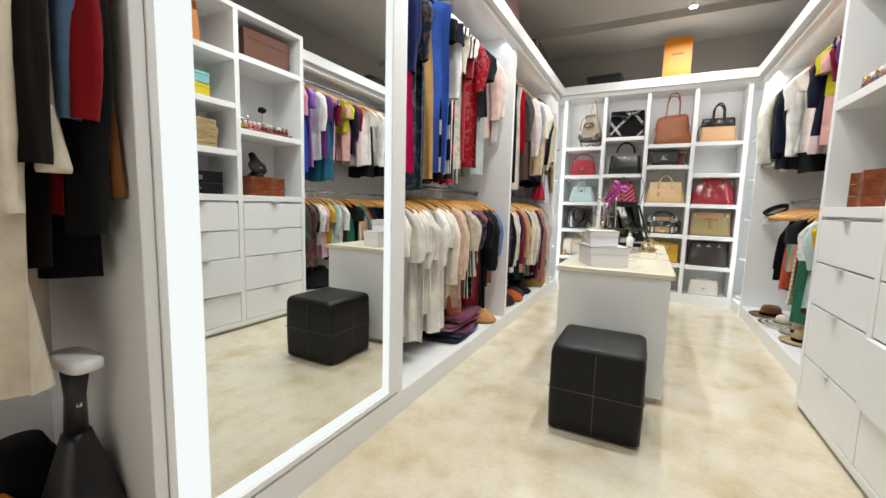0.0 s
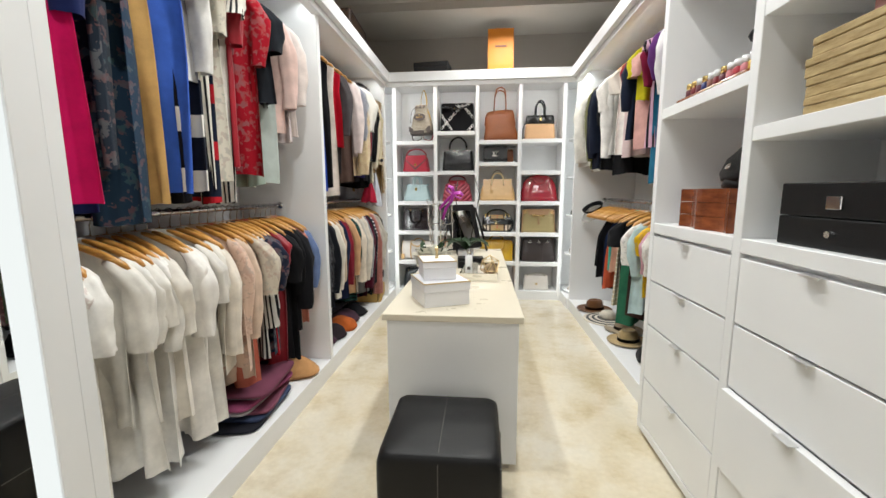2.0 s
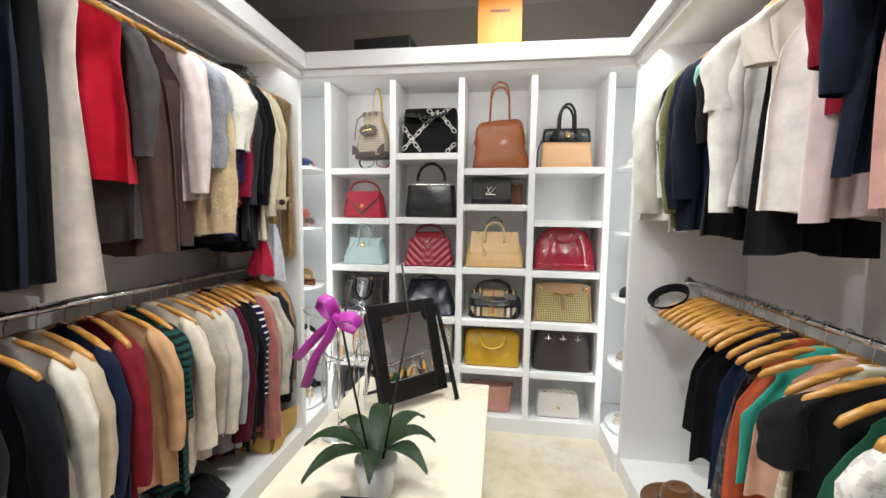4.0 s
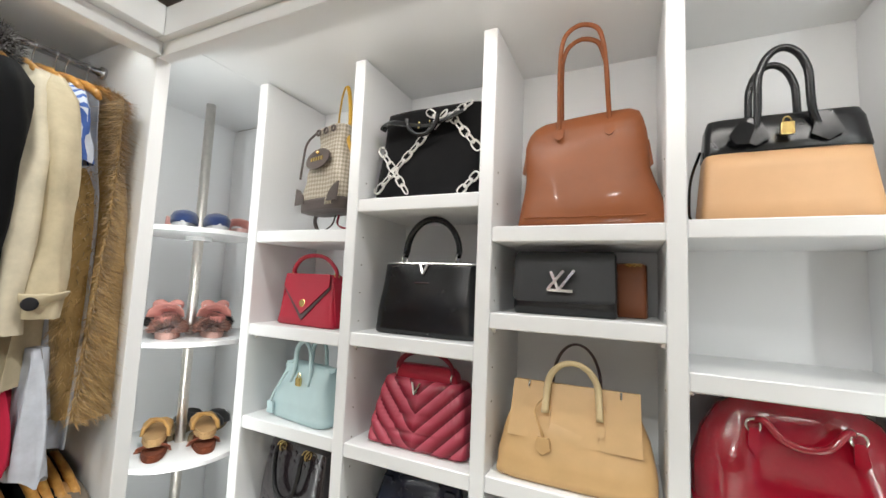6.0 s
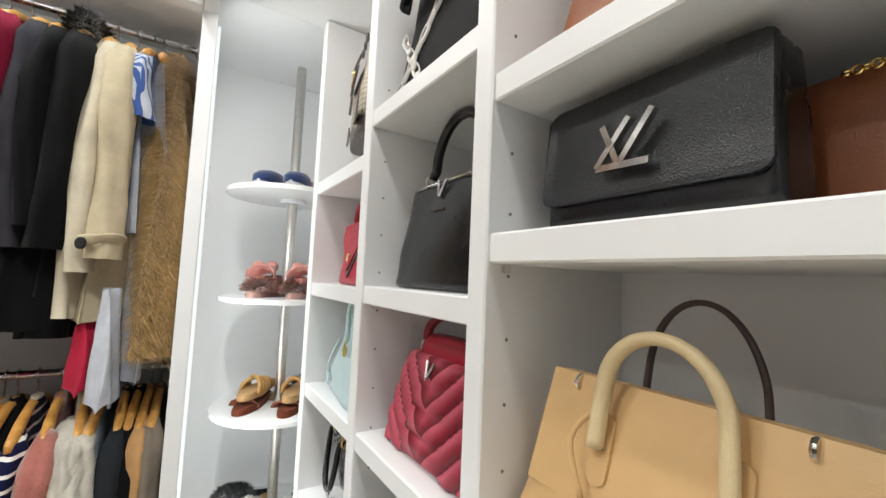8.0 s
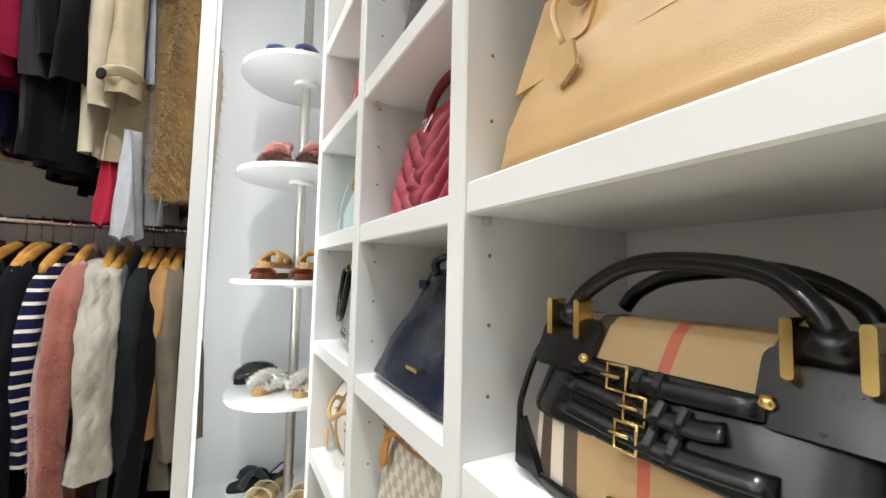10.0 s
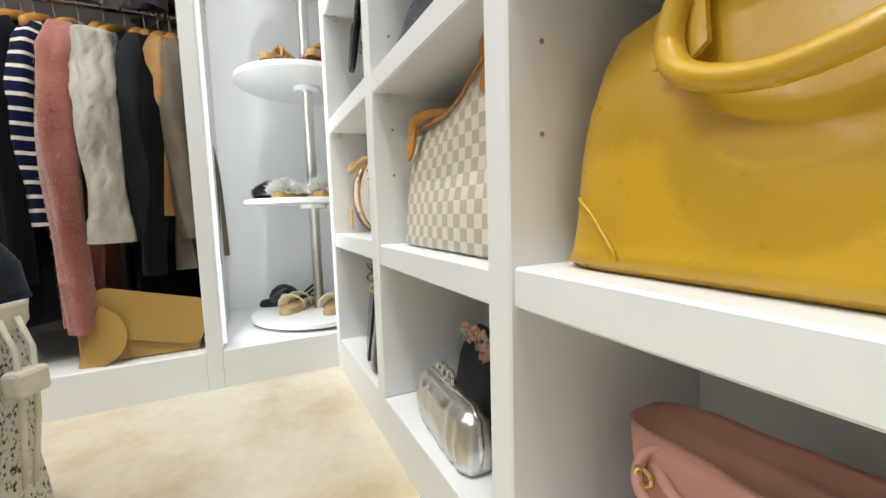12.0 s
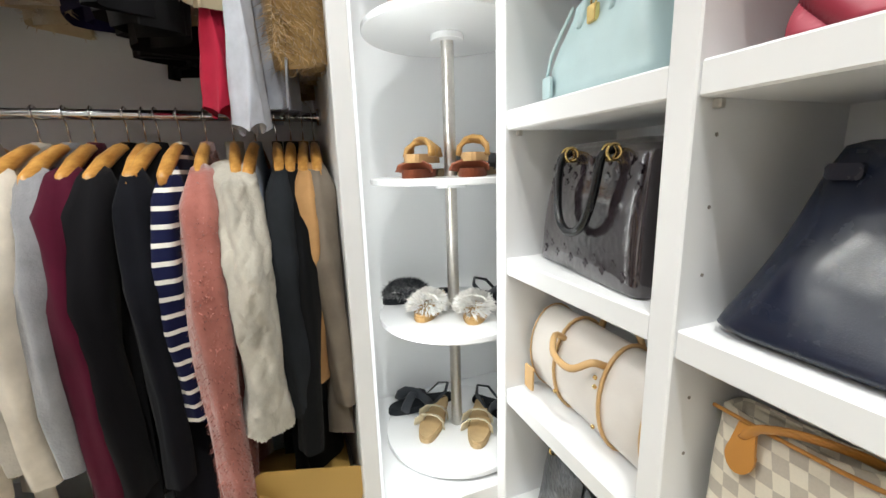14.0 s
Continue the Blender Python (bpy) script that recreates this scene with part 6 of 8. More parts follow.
strap(bg, [(-0.14, -0.068, 0.218), (-0.125, -0.07, 0.243), (-0.09, -0.05, 0.252), (-0.05, -0.02, 0.246), (-0.03, 0.0, 0.235)], 0.009, VACHETTA, "handle", flat=0.4)
strap(bg, [(0.13, -0.066, 0.275), (0.137, -0.066, 0.302), (0.148, -0.035, 0.312), (0.152, -0.01, 0.295)], 0.008, VACHETTA, "handle", flat=0.4)
part("rim", tube(bmesh.new(), [(0.197 * c, -0.052, 0.288 - 0.055 / (1 + math.exp((0.197 * c - 0.06) / 0.032)) + 0.02 * max(0, c)) for c in [i / 12 - 1 for i in range(25)]], 0.003, 6), VACHETTA, bg, smooth=True)

# mustard yellow bag
bg = bag_at(-0.04, 0.36, 5.52, SHELF_Z[2][0] + 0.001, "large glossy mustard yellow leather satchel with rolled handle")
shell(bg, [(0.0, 0.188, 0.088, 11, 0, 0), (0.008, 0.197, 0.098, 10, 0, 0), (0.06, 0.193, 0.094, 8, 0, 0), (0.18, 0.196, 0.072, 6, 0, 0), (0.235, 0.197, 0.055, 5, 0, 0), (0.268, 0.188, 0.042, 4.2, 0, 0), (0.285, 0.155, 0.026, 3, 0, 0), (0.29, 0.06, 0.015, 2.5, 0, 0)], YELLOW, deform=soft(0.012, 6, 101), n=72)
strap(bg, [(-0.082, -0.05, 0.266), (-0.084, -0.070, 0.258), (-0.080, -0.090, 0.215), (-0.056, -0.106, 0.175), (0.0, -0.112, 0.156), (0.06, -0.106, 0.175), (0.085, -0.090, 0.215), (0.09, -0.070, 0.258), (0.085, -0.05, 0.266)], 0.0105, YELLOW, "handle", flat=1, n=12)
strap(bg, [(-0.066, 0.03, 0.262), (-0.076, 0.016, 0.296), (-0.052, 0.0, 0.328), (0.0, -0.006, 0.338), (0.052, 0.0, 0.328), (0.076, 0.016, 0.296), (0.066, 0.03, 0.262)], 0.0095, YELLOW, "handle", flat=1)
for x in (-0.085, 0.088):
    part("handle_tab", plate(bmesh.new(), [(x - 0.016, 0.262), (x + 0.016, 0.262), (x + 0.03, 0.205), (x + 0.022, 0.195), (x - 0.012, 0.195)], lambda z: -0.083 + (z - 0.19) * 0.3, 0.006), YELLOW, bg)
b = ring(bmesh.new(), (0.004, -0.066, 0.238), 0.0125, 0.0018, n=24)
for a in (0, 90):
    tube(b, [(0.004 - 0.007 * math.cos(radians(a)), -0.066, 0.238 - 0.007 * math.sin(radians(a))), (0.004 + 0.007 * math.cos(radians(a)), -0.066, 0.238 + 0.007 * math.sin(radians(a)))], 0.002, 6)
part("emblem", b, YELLOW, bg, "round embossed emblem")
for s in (-1, 1):
    part("corner_seam", tube(bmesh.new(), [tuple(Vector(p) + Vector((0, -0.002, 0)) + soft(0.012, 6, 101)(Vector(p))) for p in ((s * 0.178, -0.0822, 0.080), (s * 0.170, -0.0868, 0.074), (s * 0.158, -0.0905, 0.062), (s * 0.144, -0.0938, 0.043), (s * 0.130, -0.0966, 0.024), (s * 0.122, -0.0985, 0.012))], 0.0022, 6), YELLOW, bg, smooth=True)
bg.scale = (1, 1, 0.86)

# dark brown satchel with silver turn-locks
bg = bag_at(0.45, 0.86, 5.52, SHELF_Z[3][0] + 0.001, "dark brown leather satchel with silver turn-locks")
shell(bg, [(0.0, 0.19, 0.08, 8, 0, 0), (0.008, 0.2, 0.09, 7, 0, 0), (0.1, 0.198, 0.085, 6, 0, 0), (0.22, 0.185, 0.055, 5, 0, 0), (0.275, 0.175, 0.035, 4.5, 0, 0), (0.28, 0.16, 0.02, 4, 0, 0)], DARK_BROWN, deform=soft(0.010, 7, 111))
for x, a in ((-0.10, 1), (0.0, 1), (0.10, 1)):
    tab = part("flap_tab", plate(bmesh.new(), round_rect(x - 0.03, x + 0.03, 0.215, 0.282, 0.01), lambda z: -0.07 + (z - 0.2) * 0.3, 0.006), DARK_BROWN, bg)
    b = box(bmesh.new(), x - 0.022, x + 0.022, -0.079, -0.072, 0.225, 0.238, 0.002, 1)
    tube(b, [(x, -0.084, 0.222), (x, -0.084, 0.262)], 0.005, 8)
    part("turn_lock", b, SILVER, tab, "silver turn-lock")
part("padlock", box(bmesh.new(), -0.01, 0.014, -0.094, -0.084, 0.195, 0.222, 0.002, 1), DARK_BROWN, bg)
part("seam", tube(bmesh.new(), [(0.05, -0.09, 0.02), (0.05, -0.085, 0.12), (0.05, -0.062, 0.23)], 0.002, 6), DARK_EDGE, bg)

# lowest row: croc bag, clutches, pink drawstring bag, white quilted bag
bg = bag_at(-0.99, -0.64, 5.49, 0.126, "black crocodile-embossed leather tote", -12)
shell(bg, [(0.0, 0.16, 0.06, 8, 0, 0), (0.008, 0.168, 0.068, 7, 0, 0), (0.12, 0.16, 0.055, 6, 0, 0), (0.235, 0.145, 0.034, 5, 0, 0), (0.24, 0.135, 0.022, 5, 0, 0)], CROC, deform=soft(0.006, 8, 121))
part("front_strap", plate(bmesh.new(), [(0.01, 0.005), (0.06, 0.005), (0.05, 0.235), (0.02, 0.235)], lambda z: -0.069 + z * 0.14, 0.005), BLACK_SMOOTH, bg)
strap(bg, [(-0.09, -0.03, 0.215), (-0.088, -0.04, 0.25), (-0.05, -0.05, 0.262), (0.05, -0.05, 0.262), (0.088, -0.04, 0.25), (0.09, -0.03, 0.215)], 0.009, BLACK_SMOOTH, "handle")
for x in (-0.09, 0.09):
    part("handle_ring", ring(bmesh.new(), (x, -0.045, 0.215), 0.012, 0.003, "x"), GOLD, bg, "brass ring", True)

bg = thing("clutch_bag", pose(-0.33, 5.44, 0.126, 0, 0, -4), "silver satin clutch with a knuckle-ring clasp", "clutch bag", "handbags on the shelves")
shell(bg, [(0.0, 0.10, 0.022, 5, 0, 0), (0.006, 0.115, 0.030, 5, 0, 0), (0.045, 0.12, 0.034, 5, 0, 0), (0.085, 0.113, 0.028, 4, 0, 0), (0.098, 0.10, 0.016, 4, 0, 0)], SILVER_SATIN, "ruched silver satin", deform=lambda co: Vector((0, 0.002 * math.sin(co.x * 190), 0)), n=120)
part("frame", tube(bmesh.new(), [(-0.118, 0, 0.05), (-0.112, 0, 0.088), (-0.09, 0, 0.101), (0.09, 0, 0.101), (0.112, 0, 0.088), (0.118, 0, 0.05), (0.112, 0, 0.012)], 0.005, 8), SILVER, bg, "silver frame", True)
for i in range(3):
    part("ring_clasp", ring(bmesh.new(), (-0.045 + i * 0.024, 0, 0.117), 0.012, 0.0045, "y"), SILVER, bg, smooth=True)
bg = thing("clutch_bag", pose(-0.33, 5.53, 0.126, -14, 0, -6), "black satin clutch edged with fabric flowers", "clutch bag", "handbags on the shelves")
shell(bg, [(0.0, 0.15, 0.03, 6, 0, 0), (0.006, 0.16, 0.036, 6, 0, 0), (0.09, 0.158, 0.03, 6, 0, 0), (0.16, 0.15, 0.02, 5, 0, 0), (0.165, 0.14, 0.01, 5, 0, 0)], cloth("black_satin", hexc("141418"), 700, 0.3, 0.5), deform=soft(0.01, 10, 131))
rnd = random.Random(8)
for i in range(22):
    x, z = -0.145 + 0.29 * (i / 21), 0.148 + rnd.uniform(-0.016, 0.016)
    c = rnd.choice(["d8b4a0", "e2cdb8", "c78878", "8fa0a4", "d9a494"])
    b = bmesh.new()
    r = rnd.uniform(0.012, 0.022)
    for q in range(5):
        a = math.tau * q / 5 + i
        loft(b, [(z + r * 0.62 * math.sin(a) - r * 0.45, 0.001, 0.001, 2, x + r * 0.62 * math.cos(a), -0.042), (z + r * 0.62 * math.sin(a), r * 0.5, 0.005, 2, x + r * 0.62 * math.cos(a), -0.04), (z + r * 0.62 * math.sin(a) + r * 0.45, 0.001, 0.001, 2, x + r * 0.62 * math.cos(a), -0.042)], 8)
    fl = part("flower", b, cloth_of(c), bg, "fabric flower", True)
    part("bead", loft(bmesh.new(), [(z - 0.003, 0.001, 0.001, 2, x, -0.047), (z, 0.0035, 0.0035, 2, x, -0.047), (z + 0.003, 0.001, 0.001, 2, x, -0.047)], 8), GOLD, fl, smooth=True)

bg = bag_at(-0.01, 0.33, 5.53, 0.126, "dusty pink leather drawstring bucket bag")
shell(bg, [(0.0, 0.13, 0.07, 4, 0, 0), (0.008, 0.145, 0.08, 4, 0, 0), (0.1, 0.145, 0.075, 3.5, 0, 0), (0.19, 0.158, 0.06, 4, 0, 0), (0.21, 0.162, 0.05, 4, 0, 0), (0.185, 0.15, 0.04, 4, 0, 0)], PINK_LEATHER, deform=soft(0.014, 11, 141))
for i in range(4):
    part("eyelet", ring(bmesh.new(), (-0.115 + i * 0.077, -0.072, 0.172), 0.009, 0.0028), GOLD, bg, "brass eyelet", True)
strap(bg, [(-0.12, -0.05, 0.18), (-0.08, -0.074, 0.172), (-0.027, -0.076, 0.168), (0.026, -0.076, 0.172), (0.08, -0.074, 0.168)], 0.006, PINK_LEATHER, "drawstring", flat=1)
strap(bg, [(-0.11, -0.045, 0.20), (-0.125, -0.06, 0.185), (-0.115, -0.075, 0.155), (-0.06, -0.08, 0.15)], 0.006, PINK_LEATHER, "drawstring", flat=1)

bg.scale = (1, 1, 0.9)
bg = bag_at(0.482, 0.80, 5.50, 0.126, "white quilted leather chain bag")
def quilt(co):
    if co.y > 0 or co.z < 0.006:
        return Vector((0, 0, 0))
    u, v = (co.x + co.z) / 0.036 % 1.0, (co.x - co.z) / 0.036 % 1.0
    return Vector((0, -0.007 * (math.sin(math.pi * u) * math.sin(math.pi * v)) ** 0.5, 0))
shell(bg, [(0.0, 0.14, 0.045, 8, 0, 0), (0.006, 0.15, 0.055, 7, 0, 0), (0.10, 0.146, 0.052, 6, 0, 0), (0.17, 0.135, 0.035, 5, 0, 0), (0.178, 0.12, 0.02, 4, 0, 0)], WHITE_LEATHER, n=160, k=10, deform=quilt)
part("turn_lock", box(bmesh.new(), -0.012, 0.012, -0.068, -0.055, 0.07, 0.085, 0.002, 1), GOLD, bg)
b = bmesh.new()
for i in range(14):
    a = math.pi * i / 13
    ring(b, (0.1 * math.cos(a), -0.03 - 0.02 * math.sin(a), 0.176 + 0.03 * math.sin(a)), 0.009, 0.0025, "y" if i % 2 else "z", 12)
part("chain", b, SILVER, bg, "metal chain")


# ---- shoes ----
def prism(bm, pts, z0, z1, inset=0.0):
    a = [bm.verts.new((x, y, z0)) for x, y in pts]
    b = [bm.verts.new((x * (1 - inset), y * (1 - inset), z1)) for x, y in pts]
    bm.faces.new(a[::-1])
    bm.faces.new(b)
    n = len(pts)
    for i in range(n):
        bm.faces.new((a[i], a[(i + 1) % n], b[(i + 1) % n], b[i]))
    return bm


def sole_outline(length, side, grow=0.0):
    pts = []
    for i in range(28):
        a = math.tau * i / 28
        y = -math.cos(a) * length / 2
        f = (y / length + 0.5)
        w = 0.042 - 0.011 * math.sin(math.pi * min(1, max(0, (f - 0.45) / 0.55)) * 0.9) - (0.004 if f > 0.8 else 0)
        s = math.sin(a)
        pts.append(((w + grow) * math.copysign(abs(s) ** 0.8, s) + 0.004 * side * math.sin(math.pi * f), y * (1 + grow * 4)))
    return pts


def band_over(y, z0, h, w, lean=0.0):
    return [(-w, y - lean, z0), (-w * 0.95, y - lean * 0.8, z0 + h * 0.55), (-w * 0.55, y - lean * 0.4, z0 + h * 0.95), (0, y, z0 + h * 1.05), (w * 0.55, y + lean * 0.4, z0 + h * 0.95), (w * 0.95, y + lean * 0.8, z0 + h * 0.55), (w, y + lean, z0)]


def tufts(name, parent, centre, radius, n, length, material, seed, label=""):
    """A soft clump of fluff: many thin blades on a flattened dome."""
    rnd = random.Random(seed)
    vs, fs = [], []
    for i in range(n):
        th, ph = rnd.uniform(0, math.tau), rnd.uniform(-0.1, 1.45)
        d = Vector((math.cos(th) * math.cos(ph), math.sin(th) * math.cos(ph), math.sin(ph)))
        p = Vector(centre) + Vector((d.x * radius[0], d.y * radius[1], d.z * radius[2]))
        tip = p + (d + Vector((rnd.uniform(-0.5, 0.5), rnd.uniform(-0.5, 0.5), rnd.uniform(-0.6, 0.2)))) * length
        side = d.orthogonal().normalized() * 0.003
        k = len(vs)
        vs += [p - side, p + side, tip]
        fs.append((k, k + 1, k + 2))
    me = bpy.data.meshes.new(name)
    me.from_pydata(vs, [], fs)
    me.materials.append(material)
    ob = new(name, me)
    ob.parent = parent
    if label:
        ob["label"] = label
    return ob


def shoe(x, y, z, yaw, style, sole_c, top_c, label, side=1, seed=0):
    s = thing("slipper" if style in ("slipper", "fluffy") else "sandal", pose(x, y, z, 0, 0, yaw), label, "shoe", "shoes on the carousel")
    soles, top = cloth_of(sole_c), cloth_of(top_c, "satin") if style != "slipper" else cloth_of(top_c, "knit")
    part("sole", prism(prism(bmesh.new(), sole_outline(0.262, side), 0.0, 0.016), sole_outline(0.257, side, -0.002), 0.016, 0.024, 0.01), soles, s)
    if style == "slipper":
        b = bmesh.new()
        loft(b, dense([(0.018, 0.046, 0.088, 2.4, 0, -0.038), (0.045, 0.047, 0.086, 2.4, 0, -0.036), (0.064, 0.038, 0.066, 2.3, 0, -0.028), (0.074, 0.016, 0.034, 2, 0, -0.02)], 2), 28)
        part("upper", b, top, s, smooth=True)
    elif style == "fluffy":
        part("upper", tube(bmesh.new(), band_over(-0.045, 0.018, 0.04, 0.042), 0.03, 10, flat=0.25), top, s, smooth=True)
        tufts("fluff", s, (0, -0.045, 0.030), (0.050, 0.072, 0.036), 1700, 0.020, cloth_of(top_c, "fur"), seed, "soft fluffy trim")
    elif style == "low":
        part("strap", tube(bmesh.new(), band_over(-0.05, 0.014, 0.018, 0.042), 0.03, 8, flat=0.1), top, s, smooth=True)
    elif style == "bow":
        part("upper", tube(bmesh.new(), band_over(-0.045, 0.018, 0.036, 0.044), 0.034, 10, flat=0.16), top, s, smooth=True)
        for sd in (-1, 1):
            bow_pts = [(0, -0.05, 0.062), (sd * 0.022, -0.056, 0.078), (sd * 0.046, -0.05, 0.072), (sd * 0.044, -0.042, 0.052), (sd * 0.018, -0.046, 0.054), (0, -0.05, 0.062)]
            part("bow_loop", tube(bmesh.new(), curve(bow_pts), 0.013, 8, flat=0.3), top, s, smooth=True)
        part("bow_knot", tube(bmesh.new(), [(0, -0.062, 0.064), (0, -0.04, 0.066)], 0.010, 8), top, s, smooth=True)
    elif style == "cross":
        for ln in (-0.05, 0.05):
            part("strap", tube(bmesh.new(), band_over(-0.03, 0.018, 0.045, 0.044, ln), 0.02, 8, flat=0.16), top, s, smooth=True)
        part("heel_strap", tube(bmesh.new(), [(-0.038, 0.03, 0.018), (-0.036, 0.085, 0.06), (0, 0.11, 0.072), (0.036, 0.085, 0.06), (0.038, 0.03, 0.018)], 0.007, 8, flat=0.4), top, s, smooth=True)
    elif style == "ropes":
        for k, ln in enumerate((-0.045, -0.02, 0.02, 0.045)):
            part("strap", tube(bmesh.new(), band_over(-0.035 + 0.008 * k, 0.018, 0.05 - 0.003 * k, 0.043, ln), 0.0075, 8), top, s, smooth=True)
    else:
        for yy in (-0.055, 0.0):
            part("strap", tube(bmesh.new(), band_over(yy, 0.018, 0.04, 0.044), 0.022, 8, flat=0.14), top, s, smooth=True)
    return s


def pair(tower, z, heading, dist, style, sole_c, top_c, label, gap=0.052):
    cx, cy = tower
    d = Vector((math.cos(radians(heading)), math.sin(radians(heading))))
    p = Vector((-d.y, d.x))
    for sd in (-1, 1):
        c = Vector((cx, cy)) + d * dist + p * gap * sd
        shoe(c.x, c.y, z + 0.0005, heading + 90 + sd * 4, style, sole_c, top_c, label, sd, int(z * 100) + sd)


TW, TE = (-1.348, 5.37), (1.195, 5.37)
pair(TW, 1.89, -32, 0.075, "slipper", "b9b9ba", "24345c", "navy blue house slipper with a grey sole", 0.052)
for x, y, yaw in ((-1.289, 5.5, 61), (-1.476, 5.391, -32)):
    shoe(x, y, 1.8905, yaw, "slide", "d8b0a8", "dca8a0", "pale pink slide beside the navy slippers", 1, 9)
pair(TW, 1.468, -32, 0.03, "fluffy", "c7a096", "8a5f52", "dusty pink slide with a brown furry band", 0.07)
pair(TW, 1.523, -32, -0.01, "bow", "c98880", "d6958c", "pink satin slide with a bow, stacked on the furry pair", 0.078)
pair(TW, 1.468, 148, 0.085, "fluffy", "1c1c1e", "19191b", "black fluffy slide at the back of a round shelf", 0.10)
pair(TW, 1.040, -32, 0.055, "low", "6e3a26", "8a4a30", "rust brown leather slide under another sandal", 0.075)
pair(TW, 1.083, -32, 0.02, "ropes", "b89468", "b58a4e", "tan sandal with crossed rope straps stacked on a slide", 0.077)
pair(TW, 1.040, 120, 0.12, "slide", "8a7a60", "3a3a3c", "dark strapped sandal on a round shelf")
pair(TW, 0.600, -32, 0.01, "fluffy", "c8a26c", "f4f1ea", "cream fluffy fur slide with a tan sole", 0.072)
shoe(-1.495, 5.29, 0.6005, 0, "fluffy", "26282c", "2c2f34", "dark grey sandal with a ruffled flower trim", -1, 5)
shoe(-1.332, 5.535, 0.6005, 116, "cross", "26282c", "2c2f34", "dark grey sandal on a round shelf", 1, 6)
pair(TW, 0.168, -32, 0.0, "slide", "c0a57c", "d9cdae", "beige leather two-band slide", 0.078)
shoe(-1.495, 5.285, 0.1685, 0, "cross", "2a2d31", "33373d", "dark grey cross-strap sandal with a heel strap", -1, 7)
shoe(-1.332, 5.54, 0.1685, 116, "cross", "2a2d31", "33373d", "dark grey cross-strap sandal with a heel strap", 1, 8)
pair(TE, 1.89, 212, 0.06, "cross", "e2ded8", "e4e0da", "white strappy sandal on a round shelf")
pair(TE, 1.040, 212, 0.06, "slipper", "1c1c1e", "1d1e21", "black slipper on a round shelf", 0.07)
pair(TE, 0.600, 212, 0.06, "slipper", "d9d4cc", "8a7d72", "taupe slip-on shoe with a white sole", 0.07)
pair(TE, 0.168, 212, 0.06, "slide", "cfc6b8", "d6cfc4", "cream slide on the lowest round shelf", 0.07)


# ---- on the island ----
WHITE_BOARD = paint("white_gift_board", hexc("e9e9ec"), 0.45, 0.03)
GOLD_EDGE = metal("gold_edge", (0.85, 0.66, 0.36), 0.3)
BLACK_FRAME = paint("black_lacquer", hexc("131315"), 0.3, 0.1)
LEAF = cloth("dark_leaf", hexc("2f4a2c"), 60, 0.35, 0.45, 0.0)
PETAL = cloth("white_petal", hexc("e9e6da"), 120, 0.06, 0.6, 0.2)


def lidded_box(x, y, z, w, d, h, yaw, label):
    bx = thing("storage_box", pose(x, y, z, 0, 0, yaw), label, "box")
    part("base", box(bmesh.new(), -w / 2 + 0.003, w / 2 - 0.003, -d / 2 + 0.003, d / 2 - 0.003, 0.0, h * 0.62, 0.002, 1), WHITE_BOARD, bx)
    lid = part("lid", box(bmesh.new(), -w / 2, w / 2, -d / 2, d / 2, h * 0.62 + 0.001, h, 0.002, 1), WHITE_BOARD, bx)
    b = bmesh.new()
    for x0, x1, y0, y1 in ((-w / 2 - 0.001, w / 2 + 0.001, -d / 2 - 0.0015, -d / 2 + 0.003), (-w / 2 - 0.001, w / 2 + 0.001, d / 2 - 0.003, d / 2 + 0.0015), (-w / 2 - 0.0015, -w / 2 + 0.003, -d / 2, d / 2), (w / 2 - 0.003, w / 2 + 0.0015, -d / 2, d / 2)):
        box(b, x0, x1, y0, y1, h - 0.004, h + 0.0015)
    part("gold_trim", b, GOLD_EDGE, lid, "thin gold edging")
    return bx


lidded_box(-0.23, 2.60, IZ, 0.23, 0.25, 0.115, 24, "white lidded box with gold edging on the island")
lidded_box(-0.245, 2.62, IZ + 0.1172, 0.165, 0.19, 0.09, 16, "smaller white gold-edged box stacked on another box")
part("lid_knob", loft(bmesh.new(), [(0, 0.012, 0.012, 2, 0, 0), (0.01, 0.007, 0.007, 2, 0, 0), (0.03, 0.006, 0.006, 2, 0, 0), (0.045, 0.011, 0.011, 2, 0, 0), (0.055, 0.004, 0.004, 2, 0, 0)], 16), GOLD_EDGE, None, smooth=True)
knob = bpy.data.objects["lid_knob"]
knob.parent = bpy.data.objects["storage_box.001"]
knob.matrix_basis = pose(0, 0, 0.0915)

